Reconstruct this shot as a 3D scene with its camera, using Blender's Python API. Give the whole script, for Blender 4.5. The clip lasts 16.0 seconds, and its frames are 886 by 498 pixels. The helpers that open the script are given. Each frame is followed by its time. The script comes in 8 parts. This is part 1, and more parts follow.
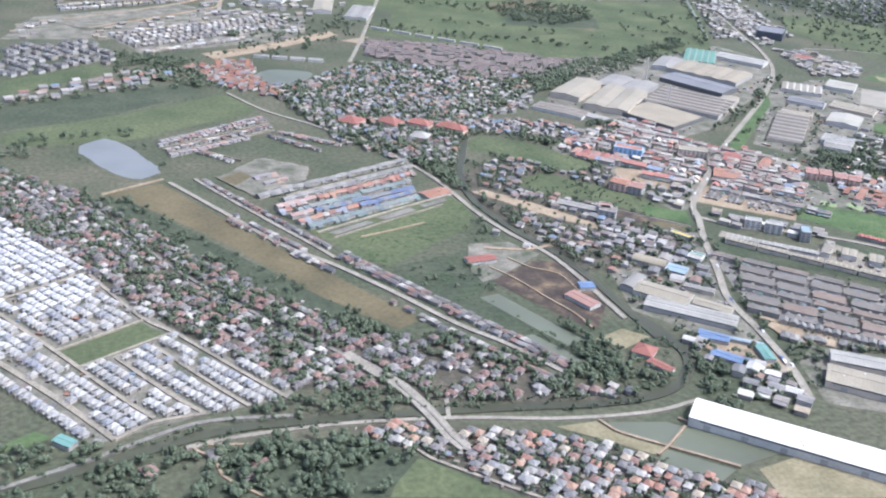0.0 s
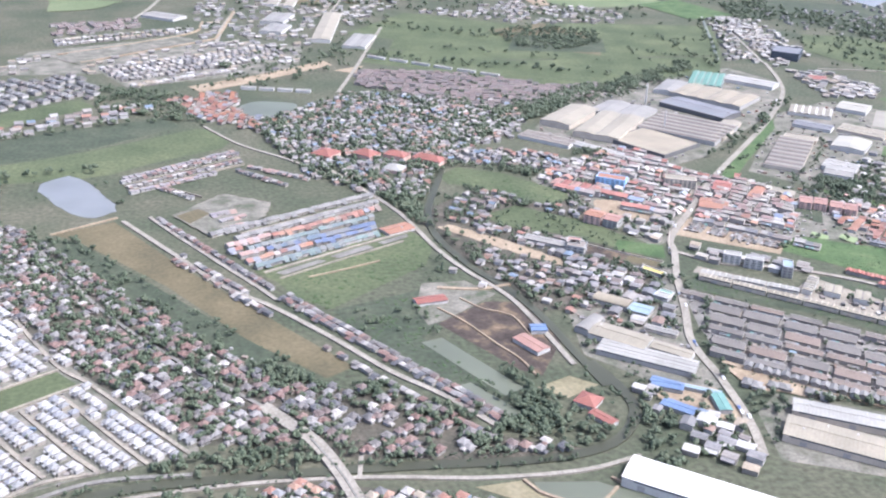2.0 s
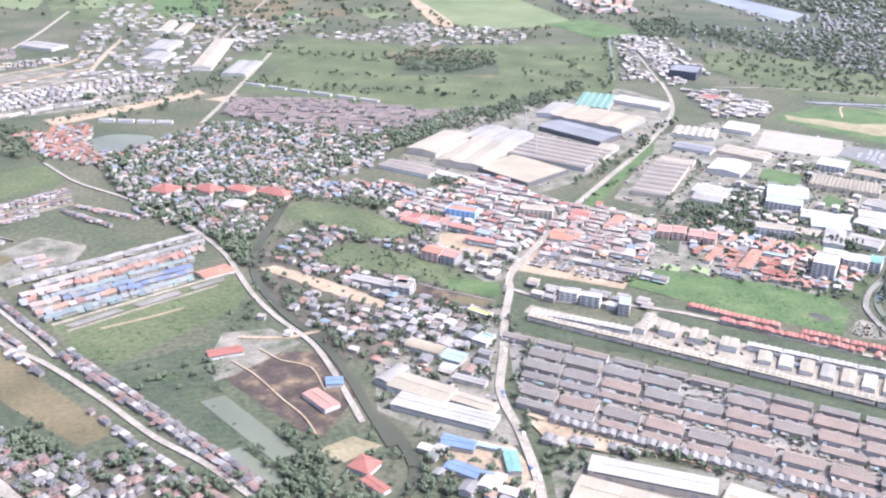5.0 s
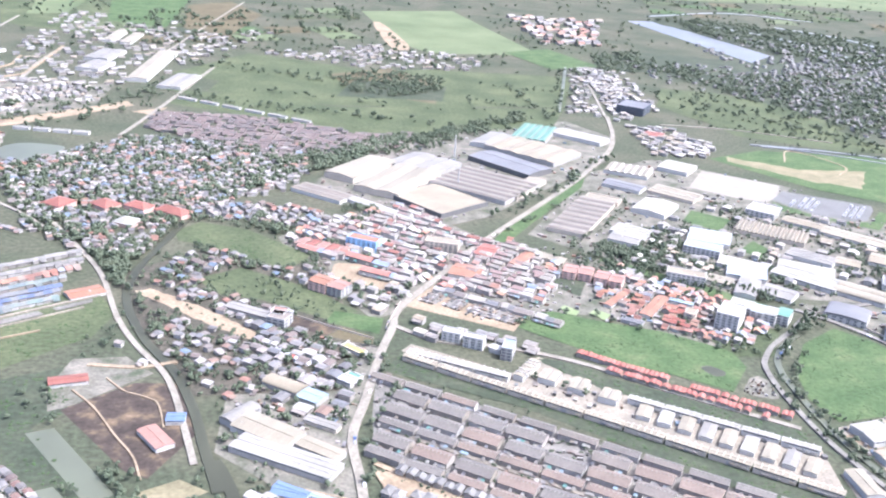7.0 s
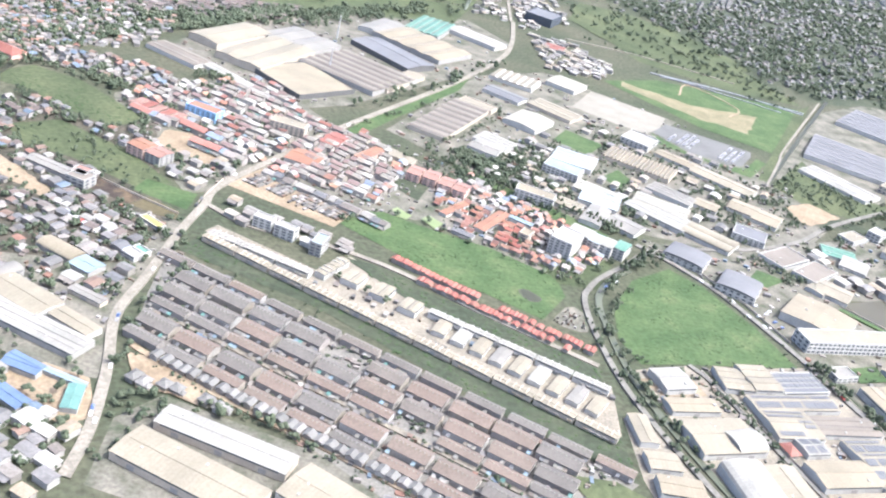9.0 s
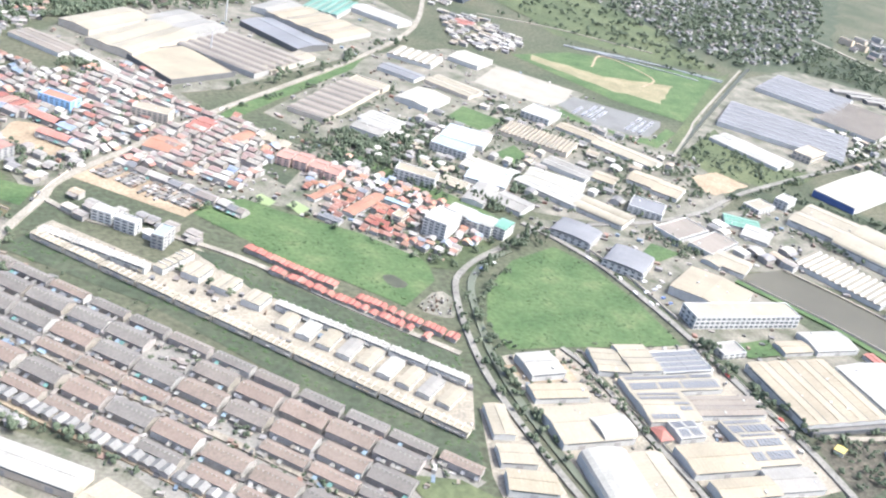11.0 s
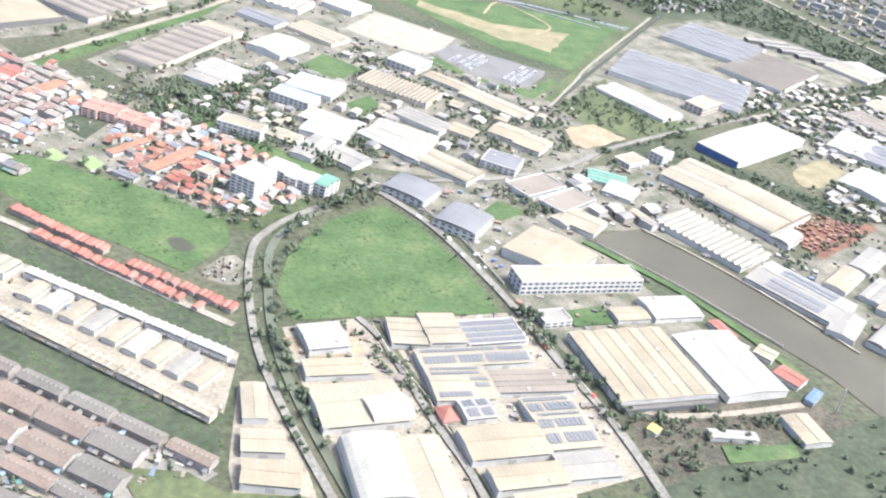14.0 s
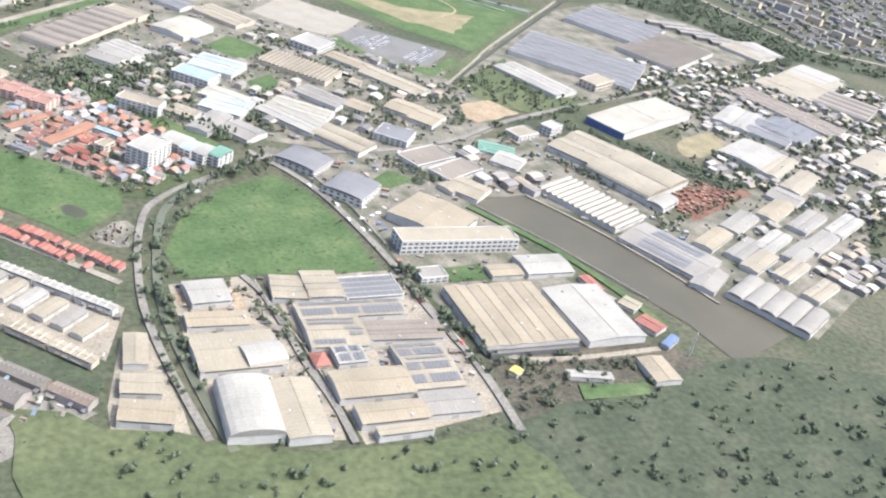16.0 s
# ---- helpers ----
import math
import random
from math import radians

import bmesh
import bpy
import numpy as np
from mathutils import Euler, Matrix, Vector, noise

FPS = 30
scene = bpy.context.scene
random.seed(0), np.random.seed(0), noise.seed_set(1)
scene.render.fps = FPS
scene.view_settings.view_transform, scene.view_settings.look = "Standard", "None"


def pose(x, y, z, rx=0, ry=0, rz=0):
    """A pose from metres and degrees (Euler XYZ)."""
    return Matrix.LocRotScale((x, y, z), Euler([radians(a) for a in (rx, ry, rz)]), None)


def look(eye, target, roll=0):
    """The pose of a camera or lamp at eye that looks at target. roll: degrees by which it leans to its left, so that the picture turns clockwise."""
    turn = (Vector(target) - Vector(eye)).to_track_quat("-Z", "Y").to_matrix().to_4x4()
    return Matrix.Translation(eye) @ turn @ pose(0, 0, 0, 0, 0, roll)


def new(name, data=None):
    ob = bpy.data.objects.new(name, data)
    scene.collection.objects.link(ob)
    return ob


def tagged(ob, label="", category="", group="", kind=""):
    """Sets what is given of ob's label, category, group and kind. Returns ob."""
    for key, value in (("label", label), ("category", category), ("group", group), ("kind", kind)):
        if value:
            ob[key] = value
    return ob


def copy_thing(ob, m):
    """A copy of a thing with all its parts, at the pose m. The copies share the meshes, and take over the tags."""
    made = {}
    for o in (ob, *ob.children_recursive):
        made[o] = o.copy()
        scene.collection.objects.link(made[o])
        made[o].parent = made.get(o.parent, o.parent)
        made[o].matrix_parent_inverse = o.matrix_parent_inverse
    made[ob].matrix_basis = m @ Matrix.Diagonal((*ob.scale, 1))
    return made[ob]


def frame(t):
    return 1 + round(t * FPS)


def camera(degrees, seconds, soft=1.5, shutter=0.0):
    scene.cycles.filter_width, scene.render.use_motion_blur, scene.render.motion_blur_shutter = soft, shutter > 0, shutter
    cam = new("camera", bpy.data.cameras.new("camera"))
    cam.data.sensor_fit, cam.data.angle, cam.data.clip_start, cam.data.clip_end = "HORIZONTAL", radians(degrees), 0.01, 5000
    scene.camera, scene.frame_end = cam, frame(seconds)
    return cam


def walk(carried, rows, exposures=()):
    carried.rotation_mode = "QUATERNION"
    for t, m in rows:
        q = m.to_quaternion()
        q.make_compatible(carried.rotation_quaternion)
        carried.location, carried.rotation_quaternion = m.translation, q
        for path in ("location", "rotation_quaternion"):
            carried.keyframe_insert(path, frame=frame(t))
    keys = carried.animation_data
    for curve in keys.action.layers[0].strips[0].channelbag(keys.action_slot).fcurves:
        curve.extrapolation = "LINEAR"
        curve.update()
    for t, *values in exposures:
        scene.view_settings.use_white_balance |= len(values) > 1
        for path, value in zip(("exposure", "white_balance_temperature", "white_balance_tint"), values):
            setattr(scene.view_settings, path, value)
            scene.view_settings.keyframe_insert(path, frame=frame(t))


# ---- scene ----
cam = camera(47.109, 16.0, soft=2.2)
PATH = [
    (0.0, 348.04, 244.98, 280.06, 65.051, -4.095, -18.102),
    (0.5, 366.73, 248.29, 279.99, 64.445, -5.086, -18.010),
    (1.0, 385.39, 251.57, 279.84, 64.191, -3.557, -17.818),
    (1.5, 404.02, 254.83, 279.63, 65.378, -2.180, -16.847),
    (2.0, 422.62, 258.05, 279.36, 66.223, -2.305, -15.387),
    (2.5, 441.19, 261.25, 279.02, 66.326, -1.038, -15.330),
    (3.0, 459.73, 264.41, 278.61, 67.504, -1.172, -15.686),
    (3.5, 478.23, 267.55, 278.14, 67.762, -0.662, -16.048),
    (4.0, 496.71, 270.66, 277.60, 67.977, -0.999, -16.392),
    (4.2, 504.09, 271.89, 277.37, 67.624, -1.702, -16.698),
    (6.3, 581.30, 284.57, 274.29, 67.306, -1.188, -18.043),
    (6.5, 588.63, 285.75, 273.93, 68.026, -1.857, -18.008),
    (7.0, 606.92, 288.68, 273.00, 68.722, -4.350, -16.625),
    (7.5, 625.18, 291.58, 272.00, 69.222, -7.933, -16.718),
    (8.0, 643.41, 294.45, 270.94, 66.467, -9.228, -15.596),
    (8.5, 661.61, 297.29, 269.81, 63.348, -9.115, -15.693),
    (9.0, 679.78, 300.10, 268.62, 62.911, -13.173, -16.783),
    (9.2, 687.04, 301.22, 268.12, 62.591, -13.943, -16.900),
    (11.3, 762.95, 312.66, 262.29, 62.754, -11.212, -19.650),
    (11.5, 770.16, 313.72, 261.67, 62.396, -11.157, -19.826),
    (12.0, 787.57, 316.12, 260.32, 61.734, -11.147, -19.792),
    (12.5, 804.97, 318.73, 259.10, 60.814, -10.858, -19.501),
    (13.0, 822.41, 321.19, 258.19, 60.922, -10.727, -19.489),
    (13.5, 839.89, 323.39, 257.45, 60.375, -10.238, -19.010),
    (14.0, 857.49, 324.17, 256.92, 60.682, -11.672, -20.193),
    (14.5, 875.06, 323.24, 257.93, 59.447, -11.406, -20.438),
    (15.0, 887.03, 310.93, 261.93, 60.662, -11.354, -21.013),
    (15.5, 882.32, 294.04, 264.03, 61.324, -13.097, -21.976),
    (16.0, 875.18, 277.93, 265.31, 60.966, -12.133, -23.337),
]
walk(cam, [(t, pose(x, y, z, rx, ry, rz)) for t, x, y, z, rx, ry, rz in PATH], exposures=[(0.0, 1.52, 5520, 9), (2.0, 1.8, 5600, 13), (3.5, 1.96, 5740, 16), (7.0, 2.18, 5600, 14), (9.0, 2.1, 5850, 8), (12.5, 2.2, 5920, 6), (14.0, 2.16, 5980, 6), (15.0, 1.94, 6000, 7), (16.0, 1.84, 6050, 7)])

# ---- world, sun ----
world = bpy.data.worlds.new("sky_world")
scene.world = world
world.use_nodes = True
wn = world.node_tree
sky = wn.nodes.new("ShaderNodeTexSky")
sky.sky_type = "NISHITA"
sky.sun_disc = False
SUN_ELEV, SUN_AZ = radians(57), radians(118)  # azimuth clockwise from +y
sky.sun_elevation, sky.sun_rotation = SUN_ELEV, SUN_AZ
sky.air_density, sky.dust_density = 0.6, 6.0
wn.links.new(sky.outputs[0], wn.nodes["Background"].inputs[0])
wn.nodes["Background"].inputs[1].default_value = 0.15
sun = new("sun", bpy.data.lights.new("sun", "SUN"))
sun.data.energy, sun.data.angle, sun.data.color = 1.15, radians(6.0), (1.0, 0.95, 0.87)
sun.matrix_world = look((0, 0, 900), (-math.sin(SUN_AZ) * math.cos(SUN_ELEV), -math.cos(SUN_AZ) * math.cos(SUN_ELEV), 900 - math.sin(SUN_ELEV)))

rnd = random.Random(7)
au_deg = -25.0  # the way the main road grid runs


# ---- materials ----
def shader(name, rough, spec=0.3, metal=0.0):
    m = bpy.data.materials.new(name)
    m.use_nodes = True
    n, l = m.node_tree.nodes, m.node_tree.links
    b = n["Principled BSDF"]
    b.inputs["Roughness"].default_value = rough
    b.inputs["Specular IOR Level"].default_value = spec
    b.inputs["Metallic"].default_value = metal
    return m, n, l, b


def noise_node(n, l, pos, scale, detail=4.0, stretch=None):
    t = n.new("ShaderNodeTexNoise")
    t.inputs["Scale"].default_value, t.inputs["Detail"].default_value = scale, detail
    if stretch:
        mp = n.new("ShaderNodeMapping")
        mp.inputs["Scale"].default_value = stretch
        l.new(pos, mp.inputs["Vector"])
        pos = mp.outputs[0]
    l.new(pos, t.inputs["Vector"])
    return t.outputs["Fac"]


def ramp_node(n, l, fac, stops, constant=False):
    r = n.new("ShaderNodeValToRGB")
    e = r.color_ramp.elements
    r.color_ramp.interpolation = "CONSTANT" if constant else "LINEAR"
    while len(e) < len(stops):
        e.new(0.5)
    for k, (p, c) in enumerate(stops):
        e[k].position, e[k].color = p, (*c, 1)
    l.new(fac, r.inputs[0])
    return r.outputs[0]


def mult(n, l, a, b, amount=1.0):
    x = n.new("ShaderNodeMix")
    x.data_type, x.blend_type = "RGBA", "MULTIPLY"
    x.inputs[0].default_value = amount
    l.new(a, x.inputs[6])
    l.new(b, x.inputs[7])
    return x.outputs[2]


def surface(name, stops, big=0.02, fine=0.4, rough=0.9, spec=0.2, bump=0.0, streak=None, low=0.6):
    """Two scales of noise: large patches run through the stops, fine grain multiplies them."""
    m, n, l, b = shader(name, rough, spec)
    pos = n.new("ShaderNodeNewGeometry").outputs["Position"]
    col = ramp_node(n, l, noise_node(n, l, pos, big, 6.0, streak), stops)
    grain = noise_node(n, l, pos, fine, 5.0)
    g = ramp_node(n, l, grain, [(0.3, (low, low, low)), (0.7, (1.0, 1.0, 1.0))])
    l.new(mult(n, l, col, g), b.inputs["Base Color"])
    if bump:
        bp = n.new("ShaderNodeBump")
        bp.inputs["Distance"].default_value = bump
        l.new(grain, bp.inputs["Height"])
        l.new(bp.outputs[0], b.inputs["Normal"])
    return m


def palette(name, colours, island=False, rough=0.6, spec=0.3, low=0.72, fine=0.9):
    """A colour picked for each thing (or each piece of a joined mesh), with stains and grain."""
    m, n, l, b = shader(name, rough, spec)
    geo = n.new("ShaderNodeNewGeometry")
    pick = geo.outputs["Random Per Island"] if island else n.new("ShaderNodeObjectInfo").outputs["Random"]
    k = len(colours)
    col = ramp_node(n, l, pick, [(i / k, c) for i, c in enumerate(colours)], True)
    pos = geo.outputs["Position"]
    st = ramp_node(n, l, noise_node(n, l, pos, fine, 6.0), [(0.3, (low, low, low)), (0.65, (1.0, 1.0, 1.0))])
    st2 = ramp_node(n, l, noise_node(n, l, pos, fine * 0.12, 3.0), [(0.3, (0.8, 0.8, 0.8)), (0.7, (1.0, 1.0, 1.0))])
    l.new(mult(n, l, mult(n, l, col, st), st2), b.inputs["Base Color"])
    return m


def sheet_roof(name, c, rough=0.55, low=0.84):
    """Profiled metal sheet in the building's own directions: seams across the ridge, rain streaks down the slope, stains."""
    m, n, l, b = shader(name, rough, 0.25)
    geo = n.new("ShaderNodeNewGeometry").outputs["Position"]
    own = n.new("ShaderNodeTexCoord").outputs["Object"]
    d = tuple(v * 0.8 for v in c)
    col = ramp_node(n, l, noise_node(n, l, geo, 0.05, 5.0), [(0.3, d), (0.6, c)])
    streak = ramp_node(n, l, noise_node(n, l, own, 1.0, 4.0, (0.7, 0.06, 0.1)), [(0.3, (0.93, 0.925, 0.91)), (0.6, (1.0, 1.0, 1.0))])
    grain = ramp_node(n, l, noise_node(n, l, geo, 0.9, 4.0), [(0.3, (low, low, low)), (0.65, (1.0, 1.0, 1.0))])
    w = n.new("ShaderNodeTexWave")
    w.inputs["Scale"].default_value, w.inputs["Distortion"].default_value = 0.16, 0.4
    l.new(own, w.inputs["Vector"])
    seam = ramp_node(n, l, w.outputs["Fac"], [(0.05, (0.95, 0.95, 0.95)), (0.25, (1.0, 1.0, 1.0))])
    l.new(mult(n, l, mult(n, l, mult(n, l, col, streak), grain), seam), b.inputs["Base Color"])
    return m


M = {}
M["ground"] = surface("ground_scrub", [(0.2, (0.045, 0.058, 0.036)), (0.42, (0.066, 0.076, 0.048)), (0.58, (0.09, 0.092, 0.062)), (0.8, (0.125, 0.118, 0.086))], big=0.015, fine=0.3, low=0.5, bump=0.4)
M["lot"] = surface("trodden_ground", [(0.28, (0.06, 0.075, 0.045)), (0.42, (0.115, 0.115, 0.09)), (0.56, (0.165, 0.155, 0.13)), (0.72, (0.23, 0.21, 0.175))], big=0.07, fine=0.6)
M["sand"] = surface("bare_sandy_earth", [(0.25, (0.2, 0.155, 0.105)), (0.5, (0.265, 0.21, 0.148)), (0.75, (0.32, 0.265, 0.19))], big=0.05, fine=0.5)
M["mud"] = surface("dark_burnt_mud", [(0.3, (0.035, 0.028, 0.024)), (0.5, (0.06, 0.048, 0.04)), (0.62, (0.12, 0.09, 0.06)), (0.8, (0.2, 0.15, 0.1))], big=0.09, fine=0.4)
M["redsoil"] = surface("red_brown_soil", [(0.3, (0.1, 0.055, 0.042)), (0.6, (0.17, 0.09, 0.066)), (0.8, (0.22, 0.14, 0.1))], big=0.12, fine=0.8)
# Shade of trees and houses is put into this darker ground colour.
M["village"] = surface("shade_toned_garden_ground", [(0.25, (0.048, 0.05, 0.038)), (0.5, (0.08, 0.074, 0.057)), (0.75, (0.13, 0.112, 0.09))], big=0.08, fine=0.5, low=0.5, bump=0.5)
M["grass"] = surface("lush_grass", [(0.25, (0.036, 0.064, 0.026)), (0.4, (0.053, 0.088, 0.036)), (0.58, (0.072, 0.108, 0.046)), (0.8, (0.11, 0.13, 0.064))], big=0.05, fine=0.35, low=0.68, bump=0.4)
# Far fields, paler than near grass: distance haze is put into the colour.
M["hazegrass"] = surface("haze_paled_field", [(0.25, (0.08, 0.106, 0.054)), (0.5, (0.108, 0.132, 0.07)), (0.75, (0.14, 0.158, 0.088))], big=0.012, fine=0.3, low=0.75)
M["wetgrass"] = surface("olive_meadow", [(0.25, (0.046, 0.062, 0.031)), (0.5, (0.074, 0.091, 0.047)), (0.75, (0.108, 0.122, 0.064))], big=0.02, fine=0.3, low=0.6, bump=0.4)
M["drygrass"] = surface("dry_yellow_grass", [(0.25, (0.13, 0.12, 0.075)), (0.5, (0.18, 0.16, 0.1)), (0.75, (0.235, 0.205, 0.14))], big=0.06, fine=0.5, low=0.7)
M["browngrass"] = surface("brown_fallow_field", [(0.25, (0.068, 0.062, 0.038)), (0.5, (0.1, 0.086, 0.05)), (0.75, (0.13, 0.11, 0.066))], big=0.03, fine=0.4, low=0.7)
M["scrub"] = surface("dark_scrub", [(0.25, (0.038, 0.05, 0.033)), (0.5, (0.054, 0.066, 0.043)), (0.75, (0.076, 0.083, 0.056))], big=0.04, fine=0.3, low=0.6, bump=0.3)
M["road"] = surface("pale_concrete_road", [(0.3, (0.19, 0.174, 0.145)), (0.6, (0.255, 0.235, 0.198))], big=0.08, fine=0.7, rough=0.85)
M["asphalt"] = surface("worn_grey_asphalt", [(0.3, (0.135, 0.128, 0.116)), (0.6, (0.195, 0.186, 0.168))], big=0.06, fine=0.7, rough=0.85)
M["concrete"] = surface("pale_concrete", [(0.3, (0.185, 0.168, 0.14)), (0.6, (0.265, 0.238, 0.192))], big=0.09, fine=0.7)
M["slab"] = surface("pale_concrete_slab", [(0.3, (0.19, 0.178, 0.15)), (0.6, (0.225, 0.212, 0.182))], big=0.06, fine=0.6, low=0.85)
M["paving"] = surface("grey_paving", [(0.3, (0.108, 0.108, 0.106)), (0.6, (0.132, 0.131, 0.129))], big=0.06, fine=0.6, low=0.85)
M["leaf"] = surface("tree_leaves", [(0.25, (0.058, 0.077, 0.05)), (0.5, (0.082, 0.103, 0.066)), (0.75, (0.11, 0.128, 0.084))], big=0.06, fine=1.1, low=0.5, rough=0.8, bump=0.5)
M["tuft"] = surface("meadow_shrubs", [(0.25, (0.03, 0.055, 0.022)), (0.5, (0.046, 0.076, 0.03)), (0.75, (0.07, 0.1, 0.042))], big=0.08, fine=0.7, low=0.6, rough=0.8)
M["bark"] = surface("tree_bark", [(0.3, (0.08, 0.06, 0.045)), (0.7, (0.14, 0.11, 0.08))], big=0.5, fine=3.0)


def water(name, c, rough):
    m, n, l, b = shader(name, rough, 0.25)
    pos = n.new("ShaderNodeNewGeometry").outputs["Position"]
    f = noise_node(n, l, pos, 0.02, 5.0)
    l.new(ramp_node(n, l, f, [(0.3, tuple(v * 0.7 for v in c)), (0.7, c)]), b.inputs["Base Color"])
    bp = n.new("ShaderNodeBump")
    bp.inputs["Strength"].default_value, bp.inputs["Distance"].default_value = 0.15, 0.05
    l.new(noise_node(n, l, pos, 1.5, 3.0), bp.inputs["Height"])
    l.new(bp.outputs[0], b.inputs["Normal"])
    return m


M["pond"] = water("murky_pond_water", (0.072, 0.067, 0.05), 0.6)
M["silt"] = water("silty_pond_water", (0.1, 0.108, 0.078), 0.4)
M["silver"] = water("silver_pond_water", (0.15, 0.155, 0.155), 0.3)
M["algae"] = water("algae_green_water", (0.2, 0.25, 0.12), 0.6)
M["canal"] = water("weedy_canal_water", (0.05, 0.052, 0.034), 0.5)

ROOFS = {
    "bright": (0.569, 0.549, 0.506), "white": (0.265, 0.257, 0.234), "pale": (0.29, 0.276, 0.235), "cream": (0.245, 0.22, 0.17), "tan": (0.238, 0.207, 0.153), "grey": (0.212, 0.202, 0.183),
    "dark": (0.122, 0.115, 0.107), "blue": (0.109, 0.156, 0.255), "green": (0.117, 0.221, 0.175), "teal": (0.125, 0.230, 0.207),
    "red": (0.222, 0.094, 0.074), "orange": (0.251, 0.135, 0.091), "pink": (0.259, 0.156, 0.127), "brown": (0.185, 0.162, 0.136),
    "yellow": (0.418, 0.344, 0.103), "slate": (0.151, 0.152, 0.159), "lightblue": (0.226, 0.287, 0.326), "paleblue": (0.284, 0.316, 0.334),
}
for key, c in ROOFS.items():
    M["roof_" + key] = sheet_roof(key + "_sheet_roof", c)
WALLS = {"white": (0.47, 0.465, 0.44), "cream": (0.47, 0.42, 0.35), "grey": (0.33, 0.325, 0.31), "blue": (0.3, 0.5, 0.72), "navy": (0.09, 0.13, 0.28), "dark": (0.13, 0.13, 0.13), "pink": (0.58, 0.42, 0.36), "tan": (0.5, 0.42, 0.32), "glass": (0.075, 0.09, 0.115)}
for key, c in WALLS.items():
    M["wall_" + key] = surface(key + "_painted_wall", [(0.3, tuple(v * 0.85 for v in c)), (0.6, c)], big=0.15, fine=1.0, low=0.82, rough=0.8)
M["window"], _n, _l, _b = shader("dark_window_glass", 0.15, 0.5)
_b.inputs["Base Color"].default_value = (0.1, 0.11, 0.12, 1)
M["solar"], _n, _l, _b = shader("solar_glass", 0.2, 0.5)
_b.inputs["Base Color"].default_value = (0.1, 0.103, 0.11, 1)
_b.inputs["Roughness"].default_value = 0.45
M["steel"] = surface("galvanised_steel", [(0.3, (0.4, 0.4, 0.4)), (0.6, (0.5, 0.5, 0.5))], big=0.3, fine=1.0, rough=0.4)
TOWN = [(0.15, 0.145, 0.14), (0.24, 0.22, 0.2), (0.12, 0.115, 0.115), (0.32, 0.31, 0.29), (0.22, 0.125, 0.095), (0.2, 0.19, 0.185), (0.16, 0.13, 0.115), (0.19, 0.18, 0.175), (0.27, 0.255, 0.235), (0.2, 0.14, 0.11), (0.14, 0.14, 0.145), (0.24, 0.215, 0.19), (0.17, 0.15, 0.135), (0.14, 0.18, 0.23)]
VILLA = [(0.13, 0.12, 0.115), (0.2, 0.19, 0.18), (0.15, 0.095, 0.08), (0.1, 0.095, 0.095), (0.18, 0.12, 0.1), (0.22, 0.21, 0.2), (0.13, 0.1, 0.09), (0.33, 0.31, 0.28), (0.095, 0.095, 0.1), (0.16, 0.105, 0.09), (0.15, 0.14, 0.13)]
WARM = [(0.26, 0.14, 0.105), (0.22, 0.21, 0.195), (0.28, 0.18, 0.13), (0.16, 0.145, 0.14), (0.3, 0.26, 0.2), (0.19, 0.12, 0.1), (0.2, 0.2, 0.2), (0.14, 0.135, 0.135), (0.33, 0.315, 0.29), (0.17, 0.16, 0.155)]
BRIGHT = [(0.35, 0.18, 0.125), (0.33, 0.31, 0.28), (0.4, 0.385, 0.355), (0.34, 0.2, 0.16), (0.27, 0.26, 0.25), (0.3, 0.285, 0.27), (0.38, 0.23, 0.155), (0.25, 0.28, 0.31), (0.32, 0.155, 0.125), (0.42, 0.395, 0.345), (0.23, 0.21, 0.195), (0.21, 0.25, 0.33), (0.31, 0.19, 0.15), (0.27, 0.24, 0.22), (0.37, 0.34, 0.31)]
WHITEH = [(0.29, 0.285, 0.272), (0.25, 0.246, 0.238), (0.34, 0.335, 0.318), (0.22, 0.22, 0.218), (0.3, 0.285, 0.262), (0.2, 0.206, 0.222), (0.32, 0.314, 0.3)]
ROWS = [(0.155, 0.136, 0.118), (0.15, 0.137, 0.122), (0.172, 0.138, 0.113), (0.152, 0.14, 0.126), (0.182, 0.142, 0.116), (0.138, 0.126, 0.113)]
